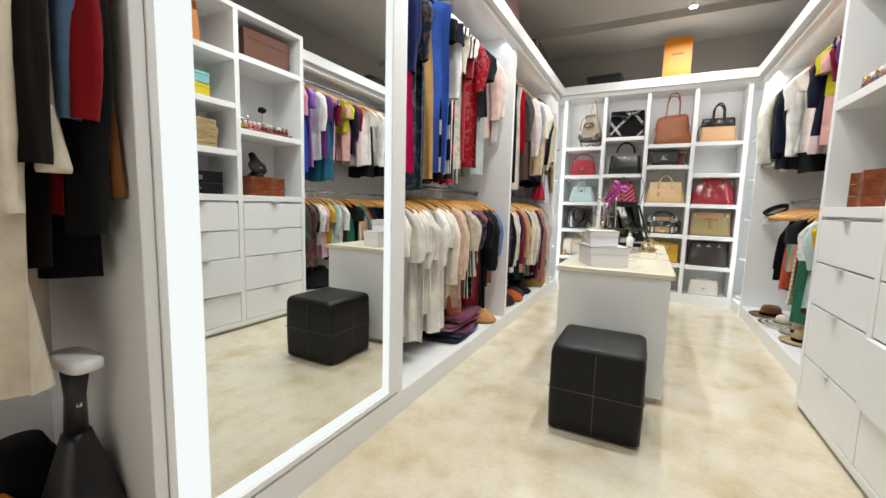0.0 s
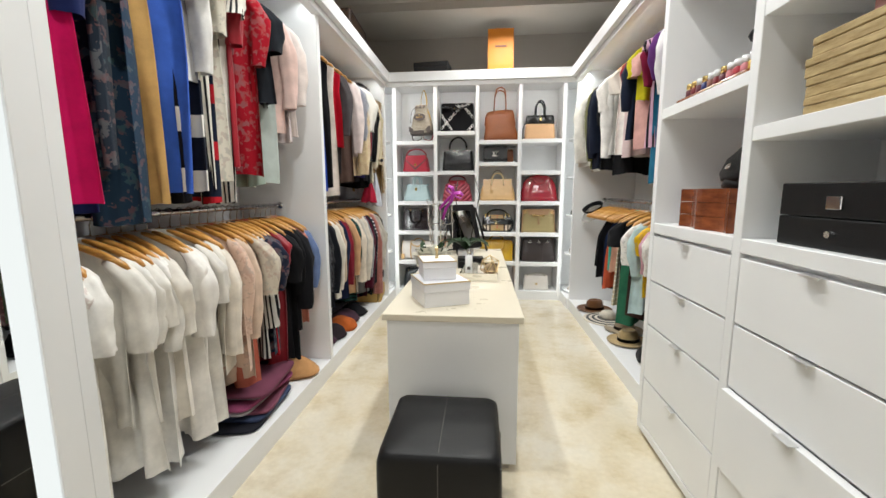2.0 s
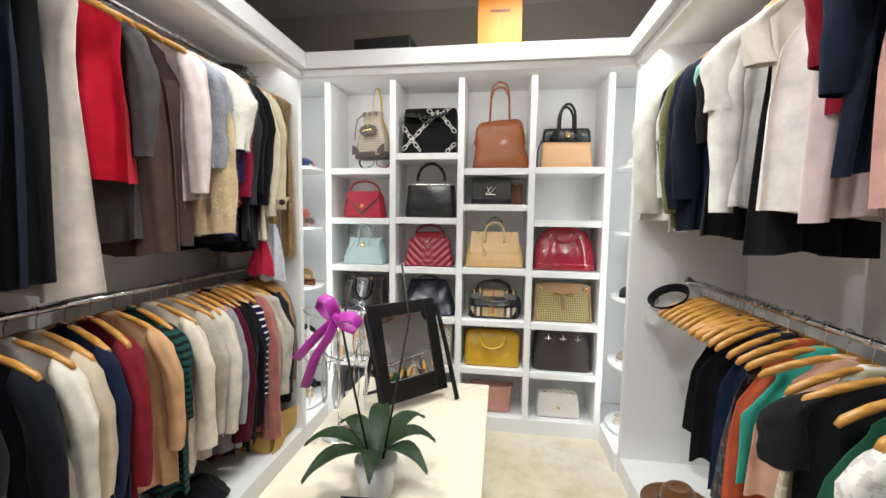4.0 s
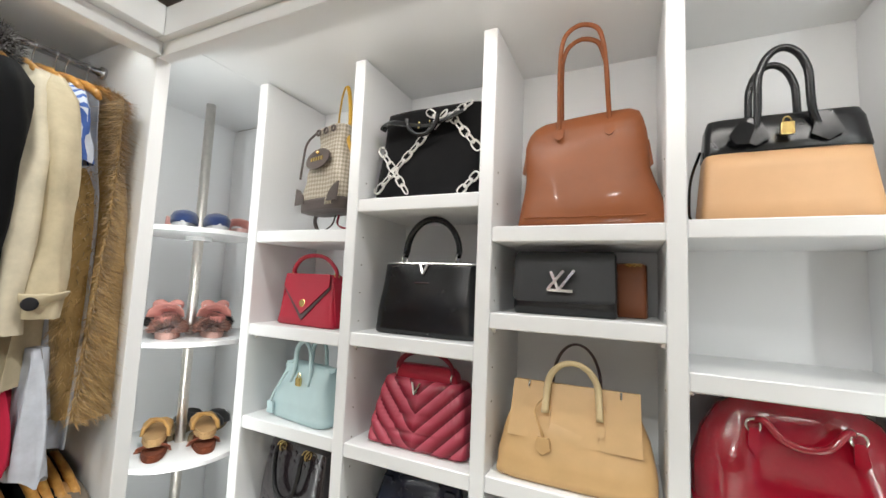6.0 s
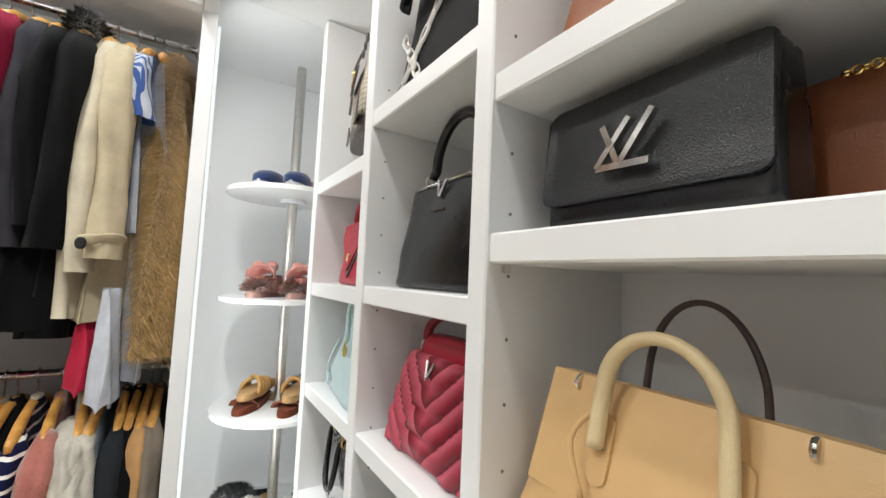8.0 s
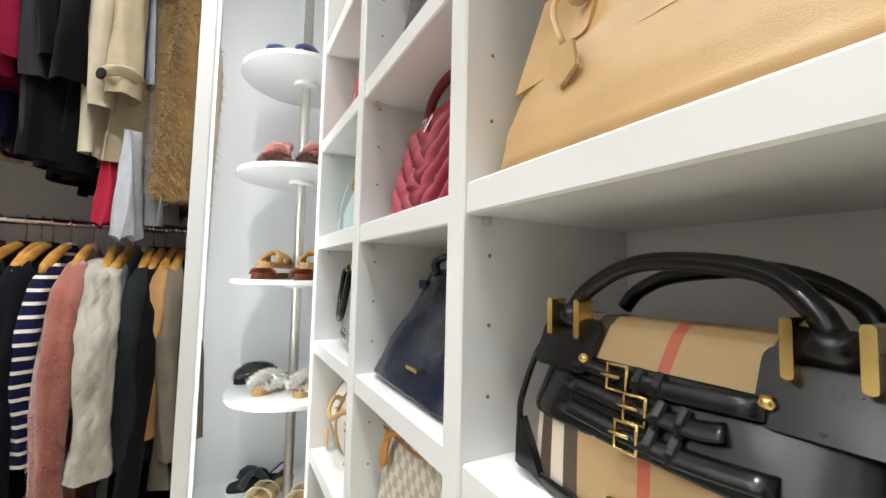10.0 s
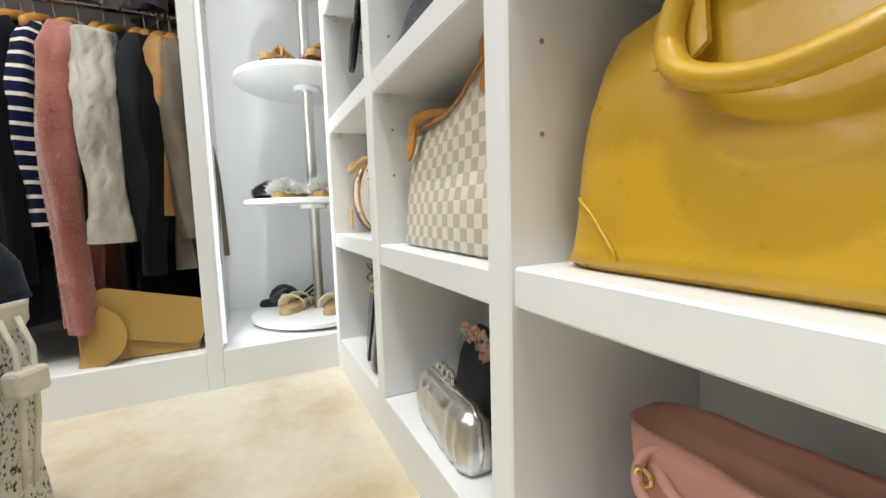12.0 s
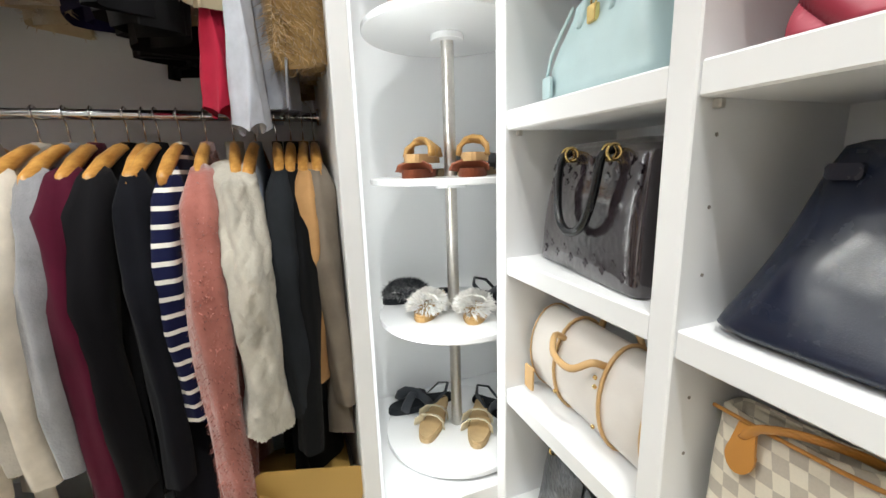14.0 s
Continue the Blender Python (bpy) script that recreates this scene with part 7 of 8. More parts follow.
# big white artificial flower
fl = thing("flower_ornament", pose(-0.33, 3.10, IZ), "large white artificial rose in a low bowl", "flower")
part("bowl", loft(bmesh.new(), [(0, 0.04, 0.04, 2, 0, 0), (0.01, 0.055, 0.055, 2, 0, 0), (0.06, 0.075, 0.075, 2, 0, 0), (0.07, 0.07, 0.07, 2, 0, 0)], 24), WHITE_GLOSS, fl, smooth=True)
rnd = random.Random(3)
for ringi, (nr, rr, zz, sz) in enumerate(((9, 0.095, 0.12, 0.065), (8, 0.075, 0.15, 0.06), (6, 0.05, 0.175, 0.05), (4, 0.024, 0.19, 0.04))):
    for i in range(nr):
        a = math.tau * i / nr + ringi * 0.5
        b = bmesh.new()
        vs = []
        for u in range(6):
            row = []
            for v in range(6):
                s, t = u / 5 - 0.5, v / 5
                wd = sz * (0.5 + 0.9 * t - 0.5 * t * t) * 1.6
                x = rr + 0.03 * t * t + 0.012 * (s * 2) ** 2 * -1
                row.append(b.verts.new((x + rnd.uniform(-0.002, 0.002), s * wd, (t - 0.4) * sz * 1.5 - 0.02 * t ** 4 + rnd.uniform(-0.002, 0.002))))
            vs.append(row)
        for u in range(5):
            for v in range(5):
                b.faces.new((vs[u][v], vs[u + 1][v], vs[u + 1][v + 1], vs[u][v + 1]))
        bmesh.ops.solidify(b, geom=b.faces[:], thickness=0.002)
        part("petal", b, PETAL, fl, smooth=True).matrix_basis = pose(0, 0, zz, 0, 0, math.degrees(a))
for a in (20, 200):
    part("leaf", plate(bmesh.new(), [(0, 0), (0.02, 0.03), (0.015, 0.07), (0, 0.09), (-0.015, 0.07), (-0.02, 0.03)], lambda z: 0, 0.002), LEAF, fl).matrix_basis = pose(0.05 * math.cos(radians(a)), 0.05 * math.sin(radians(a)), 0.16, 30, 0, a)

# mirrored tray with bottle, wire ornament and a dark case
tr = thing("mirrored_tray", pose(-0.03, 3.22, IZ, 0, 0, -3), "square mirrored tray with a raised glass edge", "tray")
TRAY_GLASS, _nt, _b = base_material("tray_mirror", 0.05, 1.0)
_b.inputs["Base Color"].default_value = (0.75, 0.73, 0.68, 1)
part("base", box(bmesh.new(), -0.115, 0.115, -0.19, 0.19, 0.0, 0.008), TRAY_GLASS, tr)
for a in ((-0.115, 0.115, -0.19, -0.184), (-0.115, 0.115, 0.184, 0.19), (-0.115, -0.109, -0.184, 0.184), (0.109, 0.115, -0.184, 0.184)):
    part("edge", box(bmesh.new(), *a, 0.008, 0.05, 0.001, 1), TRAY_GLASS, tr, "mirrored edge")
bo = thing("spray_bottle", pose(-0.10, 3.12, IZ + 0.0085), "slim white cosmetic bottle with a silver cap on the tray", "bottle")
part("body", loft(bmesh.new(), [(0, 0.02, 0.02, 2, 0, 0), (0.003, 0.023, 0.023, 2, 0, 0), (0.13, 0.023, 0.023, 2, 0, 0), (0.14, 0.014, 0.014, 2, 0, 0)], 24), WHITE_GLOSS, bo, smooth=True)
part("cap", loft(bmesh.new(), [(0.1405, 0.013, 0.013, 2, 0, 0), (0.175, 0.012, 0.012, 2, 0, 0), (0.178, 0.008, 0.008, 2, 0, 0)], 20), SILVER, bo, "silver cap", True)
part("print", box(bmesh.new(), -0.010, 0.010, -0.0245, -0.022, 0.05, 0.07), DARK_LINE, bo)
orn = thing("wire_ornament", pose(0.03, 3.16, IZ + 0.0085), "gold wire polyhedron ornament on the tray", "ornament")
bm0 = bmesh.new()
bmesh.ops.create_icosphere(bm0, subdivisions=1, radius=0.065)
b = bmesh.new()
low = min(v.co.z for v in bm0.verts)
for e in bm0.edges:
    tube(b, [tuple(v.co - Vector((0, 0, low - 0.003))) for v in e.verts], 0.0026, 5)
bm0.free()
part("wires", b, GOLD_EDGE, orn)
part("stone", loft(bmesh.new(), [(0.004, 0.02, 0.02, 2, 0, 0), (0.03, 0.04, 0.035, 2, 0, 0), (0.06, 0.03, 0.03, 2, 0, 0), (0.08, 0.01, 0.01, 2, 0, 0)], 14), paint("sand_stone", hexc("a08868"), 0.8, 0.3), orn, smooth=True)
cs = thing("jewellery_case", pose(-0.10, 3.49, IZ, 0, 0, 4), "flat black jewellery case on the island", "case")
part("base", box(bmesh.new(), -0.09, 0.09, -0.05, 0.05, 0.0, 0.05, 0.004, 2), BLACK_LEATHER, cs)
part("lid", box(bmesh.new(), -0.091, 0.091, -0.051, 0.051, 0.051, 0.075, 0.004, 2), BLACK_LEATHER, cs)

# orchid without flowers, dark stems with a magenta ribbon
orc = thing("orchid_plant", pose(-0.14, 3.66, IZ), "potted orchid with broad leaves, bare stems and a magenta ribbon", "plant")
part("pot", loft(bmesh.new(), [(0, 0.045, 0.045, 2, 0, 0), (0.005, 0.05, 0.05, 2, 0, 0), (0.1, 0.062, 0.062, 2, 0, 0), (0.104, 0.056, 0.056, 2, 0, 0)], 28), WHITE_GLOSS, orc, "white pot", True)
for i in range(8):
    a = 45 * i + 12
    ln = 0.17 + 0.03 * (i % 3)
    b = bmesh.new()
    rows = []
    for k in range(9):
        t = k / 8
        wd = 0.032 * math.sin(math.pi * min(0.97, 0.12 + 0.86 * t)) + 0.001
        z = 0.10 + 0.10 * math.sin(t * 2.0) - 0.05 * t * t
        rows.append([b.verts.new((t * ln, -wd, z + 0.01)), b.verts.new((t * ln, 0, z)), b.verts.new((t * ln, wd, z + 0.01))])
    for u, v in zip(rows, rows[1:]):
        for q in range(2):
            b.faces.new((u[q], u[q + 1], v[q + 1], v[q]))
    bmesh.ops.solidify(b, geom=b.faces[:], thickness=0.003)
    part("leaf", b, LEAF, orc, smooth=True).matrix_basis = pose(0, 0, 0, 0, 0, a)
STEM = paint("dark_stem", hexc("2a2620"), 0.7)
for pts in ([(-0.02, 0, 0.1), (-0.05, -0.03, 0.3), (-0.075, -0.06, 0.5), (-0.06, -0.02, 0.62)], [(0.02, 0, 0.1), (0.06, -0.02, 0.3), (0.10, -0.02, 0.52), (0.06, 0.05, 0.66)]):
    part("stem", tube(bmesh.new(), pts, 0.0035, 6), STEM, orc, smooth=True)
RIBBON = cloth("magenta_ribbon", hexc("b02aa0"), 400, 0.2, 0.4, 0.2)
bow = new("ribbon")
bow.parent = orc
bow["label"] = "magenta satin ribbon bow"
bow.matrix_basis = pose(-0.085, -0.07, 0.525, 0, 32, 0) @ Matrix.Scale(0.85, 4)
b = bmesh.new()
for s in (-1, 1):
    tube(b, [(0, 0, 0), (s * 0.04, -0.01, 0.035), (s * 0.075, -0.005, 0.03), (s * 0.07, 0.01, -0.005), (s * 0.03, 0.005, -0.012), (0, 0, 0)], 0.02, 8, flat=0.14)
    tube(b, [(0, 0, 0), (s * 0.015, -0.015, -0.06), (s * 0.02 - 0.01, -0.01, -0.14), (s * 0.035, -0.02, -0.21 - 0.03 * s)], 0.017, 8, flat=0.12)
tube(b, [(-0.012, 0, 0), (0.012, 0, 0)], 0.014, 8)
part("bow", b, RIBBON, bow, smooth=True)

# black standing mirror on the far end of the island
em = thing("table_mirror", pose(-0.135, 4.19, IZ, 0, 0, 45), "tilted black-framed table mirror with a swing-out foot", "mirror")
def frame_boxes(b, w, h, t, d):
    box(b, -w, -w + t, -d, d, 0.02, h, 0.002, 1), box(b, w - t, w, -d, d, 0.02, h, 0.002, 1)
    box(b, -w + t, w - t, -d, d, h - t, h, 0.002, 1), box(b, -w + t, w - t, -d, d, 0.02, 0.02 + t * 1.5, 0.002, 1)
    return b
fr = part("frame", frame_boxes(bmesh.new(), 0.15, 0.375, 0.05, 0.012), BLACK_FRAME, em, "black lacquered frame")
fr.matrix_basis = pose(0, -0.0, 0.012, -18, 0, 0)
part("glass", box(bmesh.new(), -0.1, 0.1, -0.008, 0.004, 0.092, 0.326), MIRROR, em, "mirror glass").matrix_basis = pose(0, -0.0, 0.012, -18, 0, 0)
for s in (-1, 1):
    part("side_leg", tube(bmesh.new(), [(s * 0.161, -0.05, 0.004), (s * 0.161, 0.03, 0.2), (s * 0.161, 0.10, 0.345)], 0.010, 6), BLACK_FRAME, em)
    part("back_leg", tube(bmesh.new(), [(s * 0.12, 0.19, 0.004), (s * 0.125, 0.10, 0.25)], 0.009, 6), BLACK_FRAME, em)
part("foot_bar", tube(bmesh.new(), [(-0.12, 0.19, 0.006), (0.12, 0.19, 0.006)], 0.006, 6), BLACK_FRAME, em)

em.scale = (1.1, 1.1, 1.14)

# wire necklace stand
st = thing("necklace_stand", pose(-0.36, 3.92, IZ), "silver wire necklace stand with curled hooks and hanging chains", "jewellery stand")
part("base", disc(bmesh.new(), 0, 0, 0, 0.01, 0.06, 28), SILVER, st)
part("post", tube(bmesh.new(), [(0, 0, 0.01), (0, 0, 0.46)], 0.005, 8), SILVER, st, smooth=True)
rnd = random.Random(12)
for k, zz in enumerate((0.28, 0.44)):
    for i in range(5):
        a = math.tau * i / 5 + k
        ca, sa = math.cos(a), math.sin(a)
        pts = [(0, 0, zz)] + [(ca * r, sa * r, zz + dz) for r, dz in ((0.03, 0.0), (0.07, -0.005), (0.10, 0.005), (0.115, 0.025), (0.105, 0.04), (0.092, 0.032))]
        part("hook", tube(bmesh.new(), pts, 0.0028, 6), SILVER, st, smooth=True)
        ln = rnd.uniform(0.1, 0.2) if k else rnd.uniform(0.14, 0.24)
        b = bmesh.new()
        for j in range(int(ln / 0.009)):
            for sx in (-1, 1):
                q = j * 0.009
                wob = 0.012 * math.sin(math.pi * min(1, q / ln))
                cx, cy = ca * 0.1 - sa * wob * sx, sa * 0.1 + ca * wob * sx
                loft(b, [(zz - q - 0.004, 0.001, 0.001, 2, cx, cy), (zz - q, 0.0042, 0.0042, 2, cx, cy), (zz - q + 0.004, 0.001, 0.001, 2, cx, cy)], 6)
        part("bead_string", b, SILVER if (i + k) % 3 else WHITE_LEATHER, st, "string of beads")

# ---- on the drawer cabinet shelves ----
bx = thing("jewellery_box", pose(1.0, 1.765, 1.1435), "black leather jewellery box with chrome latch", "box")
part("drawer", box(bmesh.new(), -0.14, 0.13, -0.19, 0.19, 0.0, 0.082, 0.004, 2), BLACK_LEATHER, bx)
part("lid", box(bmesh.new(), -0.14, 0.13, -0.19, 0.19, 0.084, 0.175, 0.004, 2), BLACK_LEATHER, bx)
part("latch", box(bmesh.new(), -0.15, -0.139, -0.022, 0.022, 0.105, 0.14, 0.003, 2), CHROME, bx, "chrome latch")
part("knob", tube(bmesh.new(), [(-0.155, 0, 0.042), (-0.139, 0, 0.042)], 0.009, 12), CHROME, bx)
RATTAN = wood("rattan_board", hexc("8c7448"), hexc("bca678"), 0.6, 1, 14)
zz = 1.4975
for i in range(4):
    s = thing("wooden_case", pose(1.02 + 0.004 * (i % 2), 1.76 + 0.006 * (i % 3), zz, 0, 0, 2 - i), "flat straw-coloured case in a stack of four", "case", "stacked straw cases")
    part("base", box(bmesh.new(), -0.15, 0.13, -0.165, 0.165, 0.0, 0.03, 0.003, 1), RATTAN, s)
    part("lid", box(bmesh.new(), -0.151, 0.131, -0.166, 0.166, 0.031, 0.053, 0.003, 1), RATTAN, s)
    zz += 0.0535
s = thing("pink_box", pose(1.02, 1.72, zz + 0.001, 0, 0, 3), "small pink fabric box on the straw cases", "box")
part("body", box(bmesh.new(), -0.10, 0.10, -0.09, 0.09, 0, 0.05, 0.004, 2), cloth_of("c99a98"), s)
WOODBOX = wood("polished_walnut", hexc("5c2c16"), hexc("8e4c28"), 0.25, 1, 7)
s = thing("wooden_box", pose(0.99, 2.38, 1.1435), "polished brown wooden jewellery box with wavy front and three tiers", "box")
for i in range(3):
    pts = [(-0.13 + 0.014 * math.sin(k / 20 * math.tau * 1.5), -0.175 + 0.35 * k / 20) for k in range(21)] + [(0.13, 0.175), (0.13, -0.175)]
    part("tier", prism(bmesh.new(), pts, 0.055 * i, 0.055 * i + 0.053), WOODBOX, s)
s = thing("necklace_bust", pose(0.99, 2.36, 1.1435 + 0.164), "tilted black necklace display bust on the wooden box", "jewellery stand")
part("bust", loft(bmesh.new(), dense([(0.0, 0.07, 0.06, 2.4, 0.01, 0), (0.01, 0.075, 0.065, 2.4, 0.01, 0), (0.035, 0.06, 0.05, 2, 0.0, 0), (0.05, 0.03, 0.03, 2, 0.02, 0)], 2), 24), BLACK_LEATHER, s, smooth=True)
b = bmesh.new()
loft(b, dense([(0.0, 0.012, 0.05, 2, 0, 0), (0.03, 0.02, 0.085, 2.2, 0, 0), (0.09, 0.024, 0.09, 2.2, 0, 0), (0.13, 0.026, 0.05, 2, 0.004, 0), (0.18, 0.03, 0.032, 2, 0.012, 0), (0.21, 0.026, 0.028, 2, 0.014, 0)], 3), 24)
part("neck_form", b, BLACK_LEATHER, s, smooth=True).matrix_basis = pose(-0.05, 0, 0.03, 0, 28, 0)
part("pendant", loft(bmesh.new(), [(0, 0.004, 0.012, 2, 0, 0), (0.012, 0.006, 0.015, 2, 0, 0), (0.024, 0.003, 0.010, 2, 0, 0)], 12), SILVER, s, smooth=True).matrix_basis = pose(-0.062, 0.0, 0.075, 0, 28, 0)
s = thing("polish_tray", pose(0.98, 2.41, 1.681), "reddish wooden tray for nail polish bottles", "tray")
part("tray", box(bmesh.new(), -0.13, 0.10, -0.25, 0.24, 0.0, 0.022, 0.006, 2), WOODBOX, s)
rnd = random.Random(4)
for row in range(3):
    for i in range(11):
        c = rnd.choice(["7a1a24", "b32a38", "1f2c6a", "c9a020", "5a1428", "8a5a4a", "c87a80", "2a2a30"])
        y = 2.185 + i * 0.042
        s = thing("nail_polish", pose(0.885 + row * 0.06, y, 1.7035), "small glass nail polish bottle with a white cap", "bottle", "nail polish bottles")
        part("bottle", loft(bmesh.new(), [(0, 0.012, 0.012, 3, 0, 0), (0.003, 0.014, 0.014, 3, 0, 0), (0.03, 0.014, 0.014, 3, 0, 0), (0.036, 0.008, 0.008, 2, 0, 0)], 14), cloth_of(c, "satin"), s, smooth=True)
        part("cap", loft(bmesh.new(), [(0.0365, 0.013, 0.013, 2, 0, 0), (0.058, 0.013, 0.013, 2, 0, 0), (0.06, 0.010, 0.010, 2, 0, 0)], 14), WHITE_GLOSS if rnd.random() < 0.8 else GOLD, s, smooth=True)
for y, h, c in ((2.21, 0.15, "8a9090"), (2.27, 0.12, "3a2420"), (2.33, 0.14, "b04a4a")):
    s = thing("perfume_bottle", pose(1.05, y, 1.7035), "tall cosmetic bottle behind the nail polish", "bottle")
    part("body", loft(bmesh.new(), [(0, 0.022, 0.022, 3, 0, 0), (0.004, 0.025, 0.025, 3, 0, 0), (h * 0.65, 0.025, 0.025, 3, 0, 0), (h * 0.72, 0.012, 0.012, 2, 0, 0)], 18), cloth_of(c, "satin"), s, smooth=True)
    part("cap", loft(bmesh.new(), [(h * 0.725, 0.015, 0.015, 2, 0, 0), (h, 0.014, 0.014, 2, 0, 0)], 16), NICKEL, s, smooth=True)
s = thing("head_massager", pose(1.1, 2.52, 1.681), "slim silver stand with a dark ball top", "ornament")
part("stem", loft(bmesh.new(), [(0, 0.03, 0.03, 2, 0, 0), (0.006, 0.028, 0.028, 2, 0, 0), (0.01, 0.006, 0.006, 2, 0, 0), (0.22, 0.005, 0.005, 2, 0, 0)], 16), NICKEL, s, smooth=True)
part("ball", loft(bmesh.new(), dense([(0.22, 0.004, 0.004, 2, 0, 0), (0.23, 0.03, 0.03, 2, 0, 0), (0.25, 0.04, 0.04, 2, 0, 0), (0.27, 0.03, 0.03, 2, 0, 0), (0.28, 0.004, 0.004, 2, 0, 0)], 2), 18), BLACK_LEATHER, s, smooth=True)
CARTON = {k: paint(k + "_carton", hexc(v), 0.55, 0.06) for k, v in (("brown", "6a4230"), ("orange", "cc7a10"), ("yellow", "dcc41c"), ("teal", "7fc0c4"), ("black", "1c1c1e"), ("kraft", "b89450"))}


def carton(x, y, z, sx, sy, h, yaw, key, label, bars=False):
    s = thing("gift_box", pose(x, y, z, 0, 0, yaw), label, "box")
    part("base", box(bmesh.new(), -sx / 2 + 0.002, sx / 2 - 0.002, -sy / 2 + 0.002, sy / 2 - 0.002, 0, h * 0.7, 0.002, 1), CARTON[key], s)
    part("lid", box(bmesh.new(), -sx / 2, sx / 2, -sy / 2, sy / 2, h * 0.7 + 0.001, h, 0.002, 1), CARTON[key], s)
    return s


carton(0.98, 2.44, 2.261, 0.16, 0.46, 0.26, 2, "brown", "large dark brown carton standing on a shelf")
carton(0.98, 1.74, 1.866, 0.2, 0.3, 0.10, -3, "yellow", "bright yellow gift box at the bottom of a stack")
carton(0.98, 1.74, 1.967, 0.2, 0.3, 0.08, 3, "teal", "pale teal gift box in a stack")
carton(0.98, 1.66, 2.048, 0.18, 0.2, 0.08, -4, "yellow", "small yellow gift box on a stack")


def paper_bag(x, y, z, w, d, h, yaw, key, label, name="paper_bag"):
    s = thing(name, pose(x, y, z, 0, 0, yaw), label, "paper bag")
    b = bmesh.new()
    prof = [(0.0, 1.0, 1.0), (0.25 * h, 1.0, 1.0), (0.7 * h, 1.0, 0.8), (h, 1.0, 0.55)]
    rings = [[b.verts.new((sx * w / 2 * a, sy * d / 2 * c, zz)) for sx, sy in ((-1, -1), (0, -1 + 0.06), (1, -1), (1 - 0.06, 0), (1, 1), (0, 1), (-1, 1), (-1 + 0.06, 0))] for zz, a, c in prof]
    for u, v in zip(rings, rings[1:]):
        for k in range(8):
            b.faces.new((u[k], u[(k + 1) % 8], v[(k + 1) % 8], v[k]))
    b.faces.new(rings[0][::-1])
    part("bag", b, CARTON[key], s)
    for sy in (-1, 1):
        part("cord_handle", tube(bmesh.new(), [(-w * 0.2, sy * d * 0.27, h * 0.97), (-w * 0.15, sy * d * 0.25, h * 1.02), (0, sy * d * 0.22, h * 0.98), (w * 0.15, sy * d * 0.25, h * 1.02), (w * 0.2, sy * d * 0.27, h * 0.97)], 0.003, 6), CARTON[key], s, smooth=True)
    part("print_bars", box(bmesh.new(), -w * 0.22, w * 0.22, -d * 0.43, -d * 0.40, h * 0.62, h * 0.65), CARTON["brown"], s, "faint printed bar")
    return s


paper_bag(0.99, 1.70, 2.241, 0.3, 0.14, 0.32, 90, "orange", "orange paper shopping bag standing on a shelf")
# on top of the wardrobes
paper_bag(0.165, 5.30, 2.532, 0.275, 0.12, 0.505, 0, "orange", "tall orange paper bag standing on top of the shelves")
carton(-0.58, 5.32, 2.532, 0.38, 0.26, 0.17, -5, "black", "flat black box lying on top of the shelves")
s = thing("suitcase", pose(-1.30, 4.35, 2.5305, 0, 0, 3), "brown checked travel trunk on top of the wardrobe", "suitcase")
part("shell", box(bmesh.new(), -0.17, 0.17, -0.28, 0.28, 0, 0.27, 0.012, 3), checker_leather("brown_check_canvas", hexc("4a3426"), hexc("2c2018"), 0.03), s)
part("edge_trim", tube(bmesh.new(), [(0.172, -0.27, 0.01), (0.172, -0.27, 0.26), (0.172, 0.27, 0.26), (0.172, 0.27, 0.01)], 0.006, 6), DARK_EDGE, s)
part("carry_handle", tube(bmesh.new(), [(0.175, -0.06, 0.14), (0.2, -0.05, 0.15), (0.2, 0.05, 0.15), (0.175, 0.06, 0.14)], 0.008, 8), DARK_EDGE, s, smooth=True)
s = thing("gift_box", pose(-1.30, 3.35, 2.5305, 0, 0, -2), "dark red box on top of the wardrobe", "box")
part("body", box(bmesh.new(), -0.15, 0.15, -0.2, 0.2, 0, 0.34, 0.004, 1), paint("dark_red_carton", hexc("6a1c20"), 0.5), s)
s = thing("cosmetic_bottle", pose(1.1, 2.9, 2.5305), "white bottle standing on top of the wardrobe", "bottle")
part("body", loft(bmesh.new(), [(0, 0.03, 0.03, 2, 0, 0), (0.12, 0.035, 0.035, 2, 0, 0), (0.16, 0.03, 0.03, 2, 0, 0), (0.17, 0.01, 0.01, 2, 0, 0)], 20), WHITE_GLOSS, s, smooth=True)
s = thing("red_pouch", pose(1.08, 3.6, 2.5305), "small red pouch on top of the wardrobe", "pouch")
part("body", loft(bmesh.new(), [(0, 0.06, 0.09, 3, 0, 0), (0.03, 0.065, 0.1, 3, 0, 0), (0.06, 0.03, 0.06, 2.5, 0, 0)], 20), RED_LEATHER, s, smooth=True)
s = thing("duffel_bag", pose(1.12, 4.25, 2.5305), "dark olive duffel bag on top of the wardrobe", "bag")
shell(s, [(0, 0.12, 0.24, 3, 0, 0), (0.02, 0.14, 0.27, 3, 0, 0), (0.10, 0.13, 0.26, 3, 0, 0), (0.17, 0.06, 0.18, 2.5, 0, 0), (0.18, 0.02, 0.1, 2, 0, 0)], cloth_of("2c2c24"), deform=soft(0.03, 7, 6))

